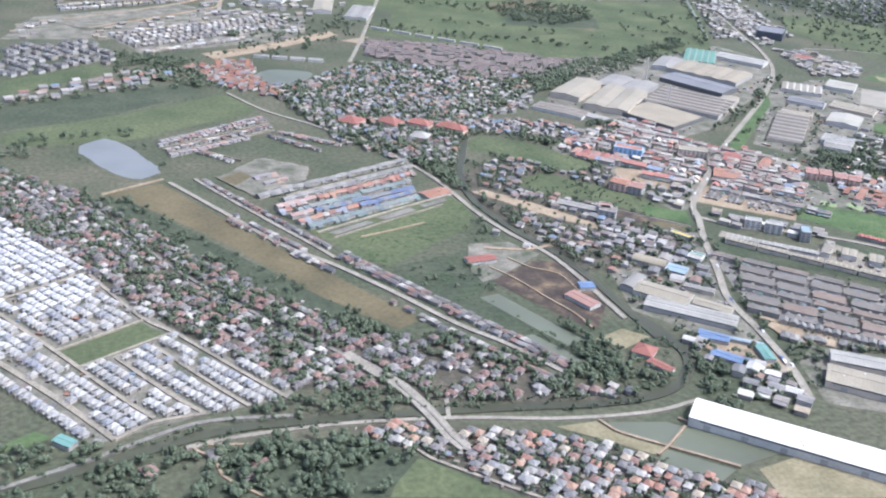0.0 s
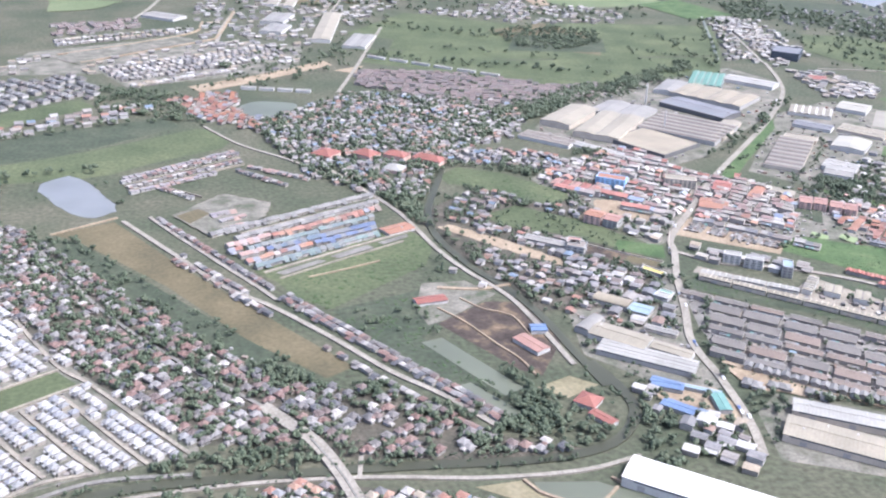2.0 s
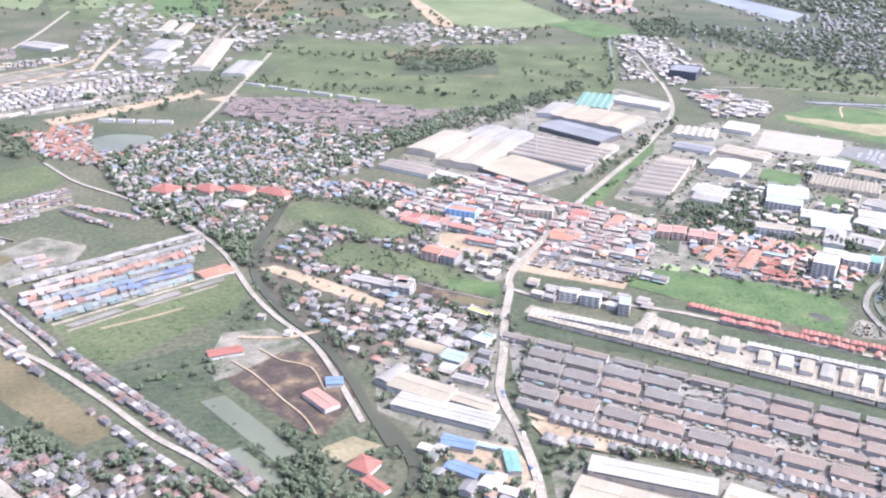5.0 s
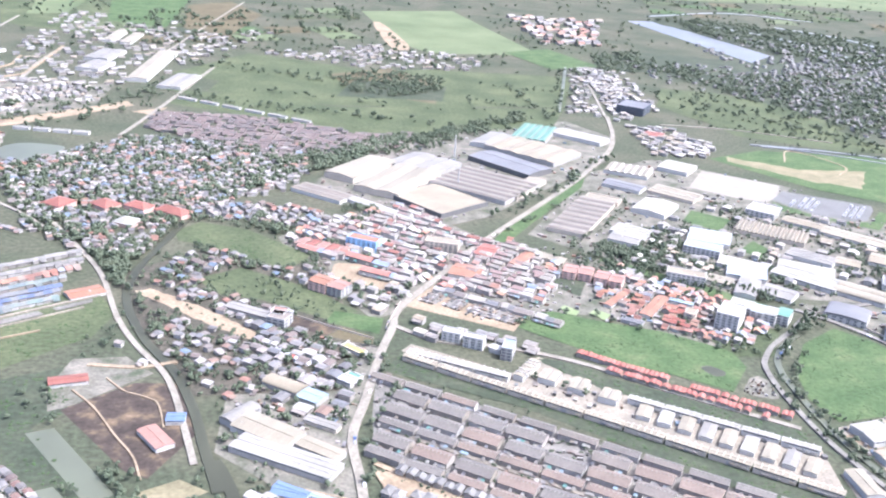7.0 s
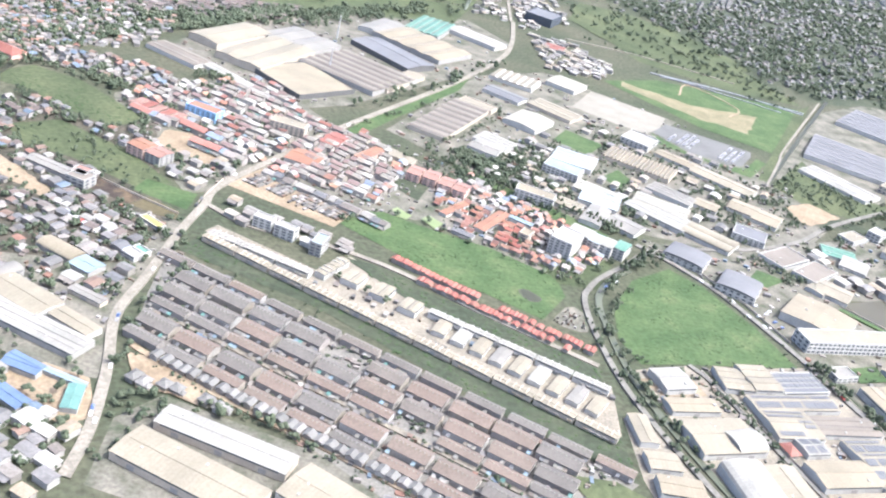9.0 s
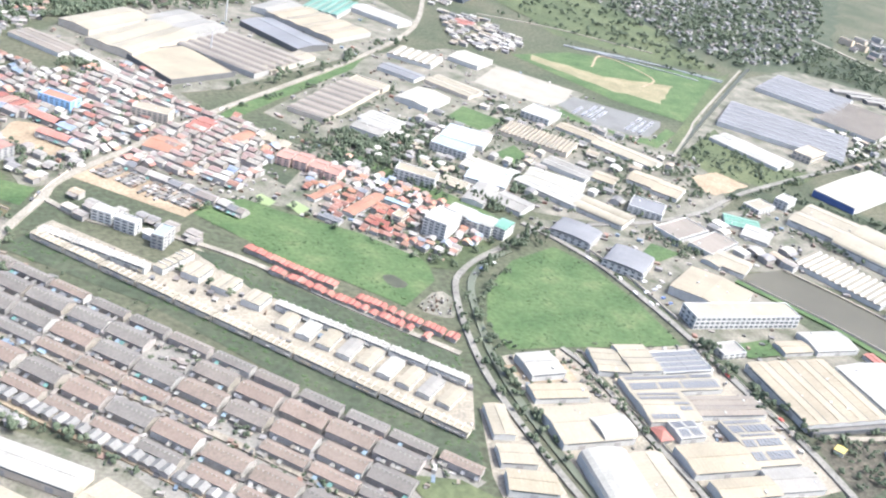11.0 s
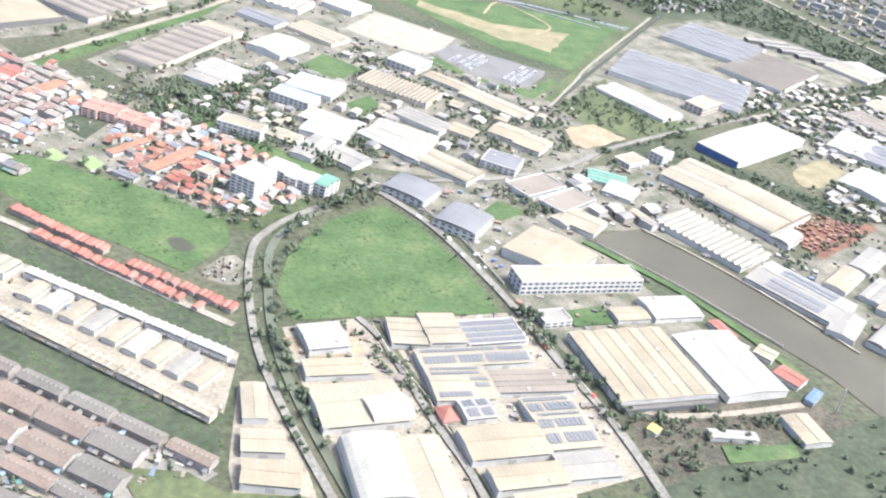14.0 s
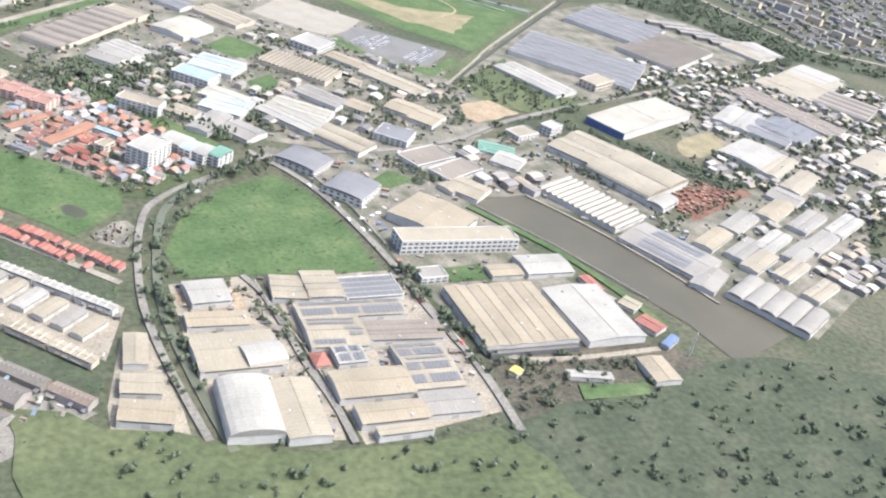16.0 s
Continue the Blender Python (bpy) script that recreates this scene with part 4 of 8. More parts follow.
patch("works_ground", [(284, 1483), (438, 1546), (595, 1485), (573, 1372), (392, 1317), (366, 1377), (254, 1379)], "lot", "pale trodden works ground")
patch("works_ground", [(1101, 611), (1141, 610), (1203, 608), (1220, 588), (1196, 559), (1127, 548), (1097, 547)], "village", "ground between sheds, its colour darkened for shade", soft=2, ragged=2.0)

# fields, yards and water
patch("meadow_field", [(272, 1078), (349, 1106), (422, 1148), (460, 1170), (485, 1113), (415, 1077), (373, 1046), (274, 1042)], "wetgrass", "olive meadow beside the pond", soft=1, block=2)
patch("dark_field", [(268, 1145), (355, 1179), (427, 1205), (439, 1173), (349, 1109), (271, 1081)], "scrub", "dark scrubby field", block=0)
patch("pale_field", [(263, 1222), (347, 1275), (365, 1248), (266, 1174)], "wetgrass", "pale green strip of field", block=2)
patch("pond", [(325, 1033), (348, 1056), (362, 1045), (372, 1020), (391, 978), (369, 959), (348, 986)], "silver", "silver pond with ragged banks", block=2, soft=1, ragged=1.2, category='water')
patch("lagoon", [(494, 1233), (515, 1252), (557, 1237), (544, 1209), (521, 1189), (501, 1200)], "silt", "round estate lagoon", block=2, soft=2, category='water')
patch("far_meadow", [(647, 1403), (695, 1455), (828, 1389), (1107, 1384), (1058, 1300), (848, 1267), (727, 1347)], "wetgrass", "broad green meadow beyond the town", block=2)
patch("far_meadow", [(697, 1461), (735, 1570), (997, 1596), (1193, 1563), (1111, 1390), (830, 1395)], "wetgrass", "green fields beyond the town", block=2)
patch("brown_strip_field", [(347, 936), (386, 953), (429, 868), (513, 724), (497, 715), (461, 764), (418, 843), (363, 923)], "browngrass", "long brown fallow field", block=2, soft=0)
patch("scrub_strip", [(334, 931), (363, 922), (461, 764), (495, 715), (475, 714), (435, 769), (393, 838)], "scrub", "dark scrub beside the fallow field")
patch("estate_green", [(320, 727), (361, 750), (372, 734), (330, 710)], "wetgrass", "mown green of the estate", block=2, category='lawn')
patch("green_field", [(486, 835), (587, 903), (596, 872), (584, 844), (542, 814), (513, 793), (493, 813)], "wetgrass", "green field behind the terraces", block=2)
patch("green_field", [(482, 866), (473, 853), (486, 835), (587, 903), (595, 913), (566, 905)], "wetgrass", "rough grass edge", block=0)
patch("fallow_green", [(513, 791), (576, 810), (573, 761), (557, 748), (564, 736), (583, 682), (557, 700), (532, 738)], "scrub", "weedy dark green plot")
patch("fish_pond", [(555, 743), (568, 746), (596, 685), (584, 680)], "silt", "long grey fish pond", block=2, category='water')
patch("fish_pond", [(561, 694), (570, 696), (588, 662), (582, 658)], "silt", "narrow fish pond", block=2, category='water')
patch("burnt_plot", [(570, 763), (606, 785), (632, 780), (636, 732), (610, 695), (600, 703)], "mud", "dark burnt plot of earth", block=2)
patch("sandy_yard", [(574, 817), (602, 816), (616, 794), (575, 766), (564, 762), (562, 785)], "lot", "trodden sandy yard", block=0)
patch("golden_plot", [(603, 684), (624, 692), (636, 680), (615, 671)], "drygrass", "golden dry plot", block=2)
patch("shrimp_pond", [(546, 610), (569, 610), (591, 584), (584, 578), (569, 591)], "drygrass", "khaki drained pond", block=2, category='water')
patch("shrimp_pond", [(573, 608), (602, 602), (609, 596), (595, 585), (588, 585), (574, 601)], "silt", "green pond with earth banks", block=2, category='water')
patch("shrimp_pond", [(609, 596), (621, 589), (646, 567), (619, 562), (591, 584)], "silt", "green pond with earth banks", block=2, category='water')
patch("shrimp_pond", [(590, 582), (615, 560), (604, 554), (582, 574)], "silt", "green pond with earth banks", block=2, category='water')
patch("dry_field", [(626, 558), (653, 563), (683, 540), (672, 526), (624, 537)], "drygrass", "dry yellow field", block=2)
patch("corner_green", [(296, 649), (310, 657), (318, 651), (305, 645), (296, 645)], "grass", "small green lawn")
patch("dark_grass", [(454, 577), (469, 602), (478, 598), (508, 564)], "wetgrass", "rough brown green meadow", block=2)
patch("scrub_patch", [(386, 625), (448, 625), (474, 601), (451, 577), (373, 595)], "scrub", "dark thicket")
patch("sandy_yard", [(733, 915), (744, 938), (760, 934), (781, 911), (766, 888), (748, 903)], "sand", "sandy yard between the shophouses", block=2, ragged=1.0)
patch("orange_earth", [(607, 905), (618, 908), (658, 863), (676, 836), (674, 823), (652, 848), (620, 889)], "sand", "bare orange earth track through scrub", block=2, ragged=1.0)
patch("town_green", [(648, 921), (678, 936), (719, 897), (742, 857), (721, 848), (686, 881), (656, 895)], "wetgrass", "overgrown vacant land", block=2)
patch("town_green", [(638, 1010), (658, 1028), (691, 1008), (728, 955), (724, 942), (706, 932), (679, 958), (655, 982), (639, 991)], "wetgrass", "green vacant land", block=2)
patch("vacant_plot", [(719, 845), (728, 860), (756, 845), (748, 824)], "grass", "green vacant plot", block=2)
patch("vacant_plot", [(692, 846), (700, 857), (726, 836), (716, 826)], "mud", "dark drained plot", block=2)
patch("vacant_plot", [(717, 826), (728, 836), (744, 821), (741, 811), (730, 816)], "browngrass", "bare brown plot behind a wall", block=2)
patch("canal_verge", [(870, 965), (902, 1011), (1019, 1125), (1000, 1091), (919, 1005), (883, 965)], "grass", "grass verge of the main road canal", block=2)
patch("market_lot", [(772, 863), (802, 891), (855, 843), (832, 816)], "sand", "concrete lot with rows of stalls", block=0)
patch("long_meadow", [(837, 821), (850, 840), (869, 841), (890, 825), (928, 803), (960, 771), (957, 750), (932, 724), (904, 751), (879, 769), (862, 791)], "grass", "long lush green meadow", block=2)
patch("puddle", [(927, 754), (934, 757), (942, 747), (936, 741), (930, 743)], "canal", "shallow dark pool in the meadow", block=2, soft=1, ragged=0.6, category='water')
patch("rubble_plot", [(936, 723), (956, 742), (961, 731), (955, 709)], "lot", "rough grey plot strewn with rubble", soft=1, ragged=1.0, category="plot")
patch("sandy_yard", [(966, 671), (973, 656), (1000, 657), (999, 674)], "sand", "sandy yard between the sheds")
patch("fan_field", [(1049, 791), (1063, 770), (1074, 725), (1077, 684), (1042, 684), (1001, 685), (974, 684), (972, 709), (985, 741), (1013, 773)], "grass", "fan shaped lush green field", block=2, soft=0)
patch("estate_verge", [(739, 779), (758, 799), (844, 711), (933, 624), (926, 592), (880, 639), (805, 727)], "scrub", "weedy strip between terraces and shops", block=2)
patch("estate_verge", [(830, 781), (846, 774), (872, 746), (947, 683), (941, 661), (893, 709), (857, 739)], "scrub", "weedy strip behind the red roofs", block=2)
patch("far_plain", [(1256, 1397), (1350, 1475), (1417, 1299), (1432, 1180), (1353, 1197), (1267, 1262)], "wetgrass", "green plain")
patch("sports_field", [(1181, 1175), (1257, 1202), (1422, 1164), (1287, 1025), (1237, 1069)], "grass", "green fields by the canal", block=2)
patch("sandy_track", [(1206, 1180), (1262, 1133), (1334, 1124), (1290, 1070), (1253, 1092), (1226, 1126), (1196, 1166)], "drygrass", "sandy earth strip", block=2, ragged=2.0)
strip("earth_path", [(1262, 1160), (1296, 1200), (1322, 1142), (1294, 1112)], 2.2, "sand", "narrow earth path through the field")
patch("pale_yard", [(1107, 1085), (1149, 1135), (1205, 1084), (1181, 1052), (1161, 1038), (1140, 1050)], "slab", "broad empty yard of pale concrete", block=2, category="yard")
patch("car_park", [(1170, 1044), (1197, 1068), (1261, 1021), (1253, 1008), (1228, 984), (1213, 985), (1186, 1004)], "paving", "grey car park with marked bays", block=2, category="car park")
patch("green_verge", [(1167, 1040), (1185, 1000), (1213, 981), (1230, 980), (1258, 1006), (1262, 996), (1222, 960), (1157, 1018)], "grass", "grass verge round the car park", category="verge")
patch("lawn", [(1066, 931), (1088, 948), (1091, 929), (1070, 910)], "grass", "small lawn between factory roofs", block=2, category="lawn")
patch("green_plot", [(1050, 996), (1074, 1023), (1098, 997), (1072, 972)], "grass", "green lawn between factories", block=2, category='lawn')
patch("green_plot", [(883, 883), (899, 907), (914, 888), (897, 861)], "scrub", "overgrown plot", block=0)
patch("canal_green", [(1411, 1162), (1446, 1186), (1237, 954), (1229, 959)], "wetgrass", "canal bank")
patch("green_plot", [(1100, 778), (1123, 798), (1138, 785), (1115, 774)], "grass", "lawn beside the office", block=2, category='lawn')
patch("grey_pond", [(1164, 758), (1204, 766), (1283, 659), (1289, 604), (1238, 585), (1232, 620), (1208, 674), (1177, 728)], "pond", "long grey factory pond", block=2, category='water')
patch("brown_plot", [(1313, 761), (1381, 788), (1395, 767), (1315, 729)], "redsoil", "red brown scrap yard", block=2)
patch("round_plot", [(1385, 852), (1433, 874), (1440, 853), (1396, 824), (1373, 826)], "drygrass", "round dry plot", block=2, soft=2)
patch("river", [(1532, 2076), (1599, 2087), (1638, 1750), (1560, 1688)], "silver", "broad pale river reach", block=2, category='water')
patch("far_field", [(1015, 2093), (1196, 2129), (1209, 1708), (1033, 1712), (1003, 1796)], "hazegrass", "large pale green field", block=2)
patch("far_field", [(420, 2085), (686, 2149), (701, 1921), (555, 1803), (439, 1876)], "wetgrass", "hazy fields")
patch("far_field", [(659, 1552), (769, 1685), (984, 1540), (1075, 1580), (1035, 1419), (943, 1351), (819, 1441)], "wetgrass", "green meadow", block=2)
patch("algae_pond", [(892, 835), (899, 841), (906, 831), (898, 823)], "algae", "bright green algae pond", block=2, category='water')
patch("algae_pond", [(876, 846), (880, 849), (887, 839), (882, 833), (876, 836)], "algae", "bright green algae pond", block=2, category='water')
patch("canal_strip", [(939, 921), (944, 928), (977, 890), (1015, 846), (1029, 823), (1022, 813), (1003, 835)], "grass", "green strip along the canal", block=2)
patch("garden_ground", [(954, 786), (991, 805), (1010, 794), (983, 760), (959, 764)], "wetgrass", "green gardens beside the houses")
patch("garden_ground", [(1236, 948), (1314, 1014), (1302, 972), (1310, 936), (1360, 925), (1325, 902), (1281, 894), (1245, 914)], "wetgrass", "green works garden")
patch("garden_ground", [(1206, 888), (1240, 905), (1276, 884), (1331, 865), (1374, 816), (1391, 776), (1372, 765), (1354, 803), (1313, 845), (1269, 872), (1228, 881)], "scrub", "weedy strip behind the halls")
patchwork(910, 1956, 12, 9, 5, (70, 60))
patchwork(1996, 2214, -20, 8, 4, (80, 70))
patch("wooded_plot", [(854, 1559), (946, 1600), (990, 1508), (952, 1403), (876, 1457)], "browngrass", "dark brown plot in the meadow", block=2)
patch("olive_band", [(649, 1468), (765, 1433), (921, 1319), (870, 1269), (722, 1380)], "wetgrass", "olive band of grass behind the houses")
patch("dark_plot", [(882, 1528), (993, 1494), (965, 1417), (842, 1439)], "scrub", "dark wooded plot in the meadow", block=2)
patch("bright_plot", [(1156, 1730), (1240, 1765), (1271, 1636), (1183, 1609)], "grass", "bright green plot", block=2)
patch("plough_field", [(714, 2095), (793, 2149), (828, 2012), (754, 1806), (694, 1868)], "browngrass", "ploughed brown field", block=2)
patch("bare_track", [(1006, 1980), (1025, 1977), (1017, 1732), (979, 1725)], "sand", "bare curved earth strip", block=2, soft=1)
patch("bright_plot", [(590, 2116), (722, 2161), (669, 1872), (586, 1913)], "grass", "bright green field", block=2)
patch("bare_strip", [(452, 1312), (519, 1347), (608, 1408), (615, 1388), (518, 1319), (463, 1289)], "sand", "bare sandy strip", block=2)
patch("sand_patch", [(612, 1363), (649, 1381), (635, 1346)], "sand", "bare sandy corner", block=2)
patch("orange_plot", [(1215, 884), (1221, 906), (1252, 918), (1266, 894), (1224, 875)], "sand", "bare orange plot beside the canal", block=2, ragged=1.5)
patch("far_marsh", [(1580, 2100), (1700, 2120), (1960, 1930), (1940, 1740), (1800, 1640), (1660, 1740)], "scrub", "dark marshy woods beside the river", ragged=6.0)
strip("far_channel", [(1674, 2060), (1765, 1931), (1786, 1751), (1805, 1656)], 14, "silver", "pale river channel among dark woods", z=0.1, category="water")
strip("far_channel", [(1844, 2052), (1923, 1937), (1933, 1761)], 12, "silver", "pale river channel among dark woods", z=0.1, category="water")
strip("far_channel", [(1612, 2146), (1842, 2225), (2000, 2141)], 10, "silver", "pale far canal", z=0.1, category="water")
patch("far_field", [(1860, 2675), (2295, 2834), (2791, 2818), (2391, 2329), (2110, 2413), (1799, 2405)], "hazegrass", "large pale green field", ragged=8.0)
patch("far_field", [(1240, 1398), (1263, 1312), (1332, 1262), (1439, 1290), (1419, 1397), (1357, 1480), (1295, 1495)], "wetgrass", "green plain before the woods", ragged=3.0)
patch("meadow_edge", [(930, 582), (1012, 556), (1089, 557), (1110, 500), (1090, 430), (960, 430), (900, 500), (894, 600)], "wetgrass", "rough meadow beyond the works", ragged=4.0)
patch("meadow_edge", [(1089, 556), (1201, 587), (1260, 590), (1330, 560), (1250, 480), (1110, 500)], "scrub", "dark scrub beyond the pond", ragged=4.0)

# roads and canals
strip("main_road", [(1146, 1347), (1114, 1265), (1077, 1199), (996, 1103), (867, 971), (808, 903), (768, 856), (759, 833), (743, 799), (723, 749), (708, 712), (704, 672), (697, 631), (688, 603)], 5.0, "road", "pale concrete main road with worn surface")
strip("canal_road", [(553, 1035), (568, 994), (587, 936), (597, 869), (607, 830), (621, 794), (626, 766), (629, 730), (631, 702)], 3.6, "road", "narrow pale road beside the canal")
strip("canal", [(648, 1034), (632, 995), (609, 935), (603, 889), (612, 837), (627, 793), (634, 753), (637, 713), (640, 678)], 5.6, "canal", "weedy green canal", z=0.05, category='water')
strip("canal", [(641, 704), (646, 676), (644, 652), (627, 632), (605, 624), (573, 624), (529, 630), (484, 635), (435, 639), (393, 640), (355, 631), (317, 620), (285, 613)], 6.2, "canal", "weedy green canal", z=0.05, category='water')
strip("dyke_road", [(630, 616), (598, 611), (553, 615), (509, 625), (471, 631), (434, 634), (392, 633), (374, 630)], 2.6, "road", "pale earth road on the canal bank")
strip("dyke_road", [(425, 645), (381, 648), (338, 632), (298, 618)], 2.4, "asphalt", "narrow road along the canal")
strip("village_road", [(392, 952), (424, 890), (453, 834), (479, 801), (507, 757), (531, 715), (552, 687), (572, 652)], 3.6, "road", "long straight pale village road")
strip("village_road", [(410, 957), (425, 925), (452, 871), (475, 826), (482, 810)], 3.0, "road", "pale village road")
strip("bridge_road", [(461, 694), (472, 675), (482, 657), (489, 632), (493, 611), (497, 601)], 7.5, "road", "raised double bridge road over the canal", z=1.2)
strip("foot_path", [(501, 643), (497, 627)], 2.2, "road", "small link road to the canal bank")
strip("estate_road", [(286, 728), (319, 682), (344, 643)], 3.2, "concrete", "sandy estate road")
strip("estate_road", [(283, 781), (318, 726), (344, 683), (362, 656)], 2.4, "concrete", "concrete estate road")
strip("estate_road", [(347, 714), (370, 676), (385, 655)], 2.4, "concrete", "concrete estate road")
strip("estate_road", [(365, 724), (392, 679), (406, 657)], 2.2, "concrete", "concrete estate road")
strip("estate_road", [(334, 814), (361, 755), (378, 733), (407, 688), (426, 659)], 2.2, "concrete", "concrete estate road")
strip("estate_road", [(344, 643), (362, 653), (385, 655)], 2.0, "concrete", "concrete estate road")
strip("estate_road", [(288, 789), (311, 801), (335, 815)], 2.4, "concrete", "concrete estate cross road")
strip("estate_road", [(318, 727), (362, 751)], 1.8, "concrete", "concrete estate cross road")
strip("estate_road", [(330, 709), (375, 734)], 1.8, "concrete", "concrete estate cross road")
strip("villa_road", [(330, 934), (381, 817), (422, 748), (459, 697), (478, 665)], 2.4, "asphalt", "tree lined villa road")
strip("diag_road", [(460, 1170), (487, 1113), (523, 1067), (551, 1020)], 3.0, "road", "pale straight road")
strip("north_road", [(600, 1270), (638, 1371), (714, 1587)], 4.0, "road", "pale road between fields")
strip("pond_track", [(345, 936), (388, 960)], 2.0, "sand", "earth track", z=0.1)
strip("bund", [(569, 610), (573, 600), (591, 584), (618, 561)], 1.6, "sand", "earth bank between ponds", z=0.5)
strip("bund", [(609, 596), (595, 585), (584, 578)], 1.4, "sand", "earth bank between ponds", z=0.5)
strip("bund", [(609, 603), (620, 590), (647, 567)], 1.4, "sand", "earth bank between ponds", z=0.5)
strip("villa_street", [(474, 608), (479, 599), (497, 581), (518, 561)], 1.8, "concrete", "walled village street")
strip("fan_road", [(1053, 816), (1037, 807), (1018, 792), (1003, 782), (989, 772), (975, 758), (968, 747), (961, 722), (956, 689), (954, 660), (956, 626), (960, 595), (964, 569)], 3.6, "asphalt", "curving road round the green field")
strip("fan_canal", [(1017, 785), (1000, 774), (984, 758), (975, 741), (969, 715), (964, 686), (962, 655), (964, 622), (968, 588), (972, 562)], 4.2, "silt", "narrow dark canal", z=0.05, category='water')
strip("factory_road", [(1040, 821), (1055, 800), (1070, 768), (1080, 725), (1086, 686), (1089, 647), (1094, 610), (1095, 582), (1094, 555)], 4.4, "asphalt", "pale factory avenue")
strip("lane", [(1004, 684), (1010, 667), (1013, 638), (1015, 612), (1019, 584), (1020, 559)], 3.4, "asphalt", "grey lane between factories")
strip("avenue", [(1088, 821), (1137, 827), (1191, 845), (1247, 878), (1339, 918), (1453, 961), (1629, 1034)], 4.0, "asphalt", "grey factory avenue")
strip("field_canal", [(1486, 1209), (1331, 1051), (1231, 948)], 4.0, "canal", "straight field canal", z=0.05, category='water')
strip("field_road", [(1469, 1200), (1314, 1042), (1282, 1005), (1231, 948)], 2.2, "road", "pale canal path")
strip("field_canal", [(1270, 1217), (1337, 1195), (1416, 1155)], 3.0, "silver", "pale drainage channel", z=0.05, category='water')
strip("shop_street", [(760, 833), (781, 810), (818, 796), (858, 769), (899, 726), (947, 681)], 4.0, "road", "pale earth lane behind the shops", z=0.08, block=0)
strip("row_street", [(714, 689), (738, 663), (767, 636), (791, 616), (842, 568)], 3.4, "sand", "pale estate street", z=0.08, block=0)
strip("row_street", [(737, 708), (757, 690), (774, 674), (792, 658), (888, 570)], 3.6, "concrete", "pale estate street", z=0.08, block=0)
strip("burnt_track", [(575, 782), (586, 762), (596, 734), (604, 714), (607, 694)], 1.1, "sand", "earth track over the burnt plot", z=0.08, block=0)
strip("burnt_track", [(592, 792), (602, 775), (616, 764), (619, 737)], 1.0, "sand", "earth track over the burnt plot", z=0.08, block=0)
strip("field_path", [(506, 839), (527, 845), (555, 855)], 1.2, "sand", "faint path over the field", z=0.06, block=0)
strip("yard_drive", [(582, 809), (608, 802), (629, 805)], 3.0, "sand", "sandy drive", z=0.08, block=0)
strip("bridge_median", [(480, 660), (489, 632), (493, 611), (496, 602)], 1.0, "asphalt", "dark median of the bridge road", z=1.35, block=0)
strip("thicket_path", [(401, 627), (376, 631), (386, 619), (387, 607), (404, 587)], 1.4, "sand", "earth path through the thicket", z=0.08, block=1)
strip("far_road", [(459, 1937), (423, 1759), (398, 1667)], 4, "road", "pale far road", z=0.1)
strip("far_road", [(530, 1697), (509, 1608), (494, 1513)], 5, "road", "pale far road", z=0.1)
strip("far_road", [(628, 1584), (704, 1816), (813, 2146)], 3.5, "road", "pale far road", z=0.1)
strip("far_road", [(1143, 1346), (1168, 1422), (1196, 1509)], 3.5, "road", "pale road into the distance", z=0.1)
strip("far_canal", [(1270, 1223), (1326, 1188), (1381, 1148)], 3, "silver", "pale field canal", z=0.05, category='water')
strip("far_canal", [(1212, 1627), (1147, 1483), (1092, 1365)], 4, "silt", "straight field canal", z=0.05, category='water')
strip("far_canal", [(1262, 1225), (1344, 1194), (1411, 1150)], 4, "silver", "pale field canal", z=0.05, category='water')
strip("far_road", [(1196, 1309), (1278, 1285), (1373, 1229)], 3, "road", "pale straight field road", z=0.1)

# large halls by the main road
big_building(748.4, 619.6, 58.0, 12.9, -34.4, 4.3, "white", "gable", "cream", bays=1)
big_building(733.0, 601.0, 59.9, 19.7, -40.5, 4.3, "cream", "gable", "cream")
big_building(782.0, 585.8, 29.3, 22.8, -46.7, 4.3, "cream", "gable", "white")
big_building(673.2, 699.1, 54.6, 14.8, -40.2, 3.3, "white", "gable", "grey", bays=2)
big_building(668.1, 723.1, 33.8, 16.9, -46.6, 3.6, "cream", "gable", "white")
big_building(656.5, 741.1, 20.4, 9.0, 38.4, 3.3, "grey", "barrel", "grey")
big_building(690.4, 702.8, 23.5, 9.4, -46.4, 3.0, "cream", "gable", "white")
big_building(671.6, 671.7, 17.0, 5.7, -41.2, 2.6, "blue", "gable", "grey")
big_building(682.7, 767.2, 22.3, 10.8, -45.1, 3.0, "tan", "barrel", "grey")
big_building(677.3, 861.0, 36.3, 9.0, -40.0, 3.0, "grey", "gable", "grey")
big_building(691.0, 845.7, 12.3, 11.6, -34.9, 6.0, "brown", "flat", "grey", floors=3)
big_building(695.1, 753.4, 13.0, 11.6, -45.0, 2.8, "lightblue", "gable", "grey")
big_building(670.8, 669.7, 16.6, 7.6, -33.0, 2.6, "blue", "gable", "grey")
big_building(666.7, 649.1, 17.4, 7.7, -48.4, 2.3, "blue", "gable", "grey")
big_building(687.2, 662.2, 19.4, 3.3, -35.4, 2.0, "lightblue", "gable", "grey")
big_building(690.4, 648.2, 15.9, 6.6, 78.2, 2.6, "teal", "gable", "grey")
big_building(716.9, 767.6, 9.3, 7.2, -48.0, 2.6, "white", "flat", "white")
big_building(721.5, 771.8, 9.2, 4.6, -50.0, 2.4, "green", "flat", "white")
big_building(728.3, 804.3, 16.0, 5.4, -53.6, 1.8, "yellow", "flat", "white")
big_building(695.7, 726.6, 19.2, 5.7, -41.6, 2.4, "grey", "gable", "cream")
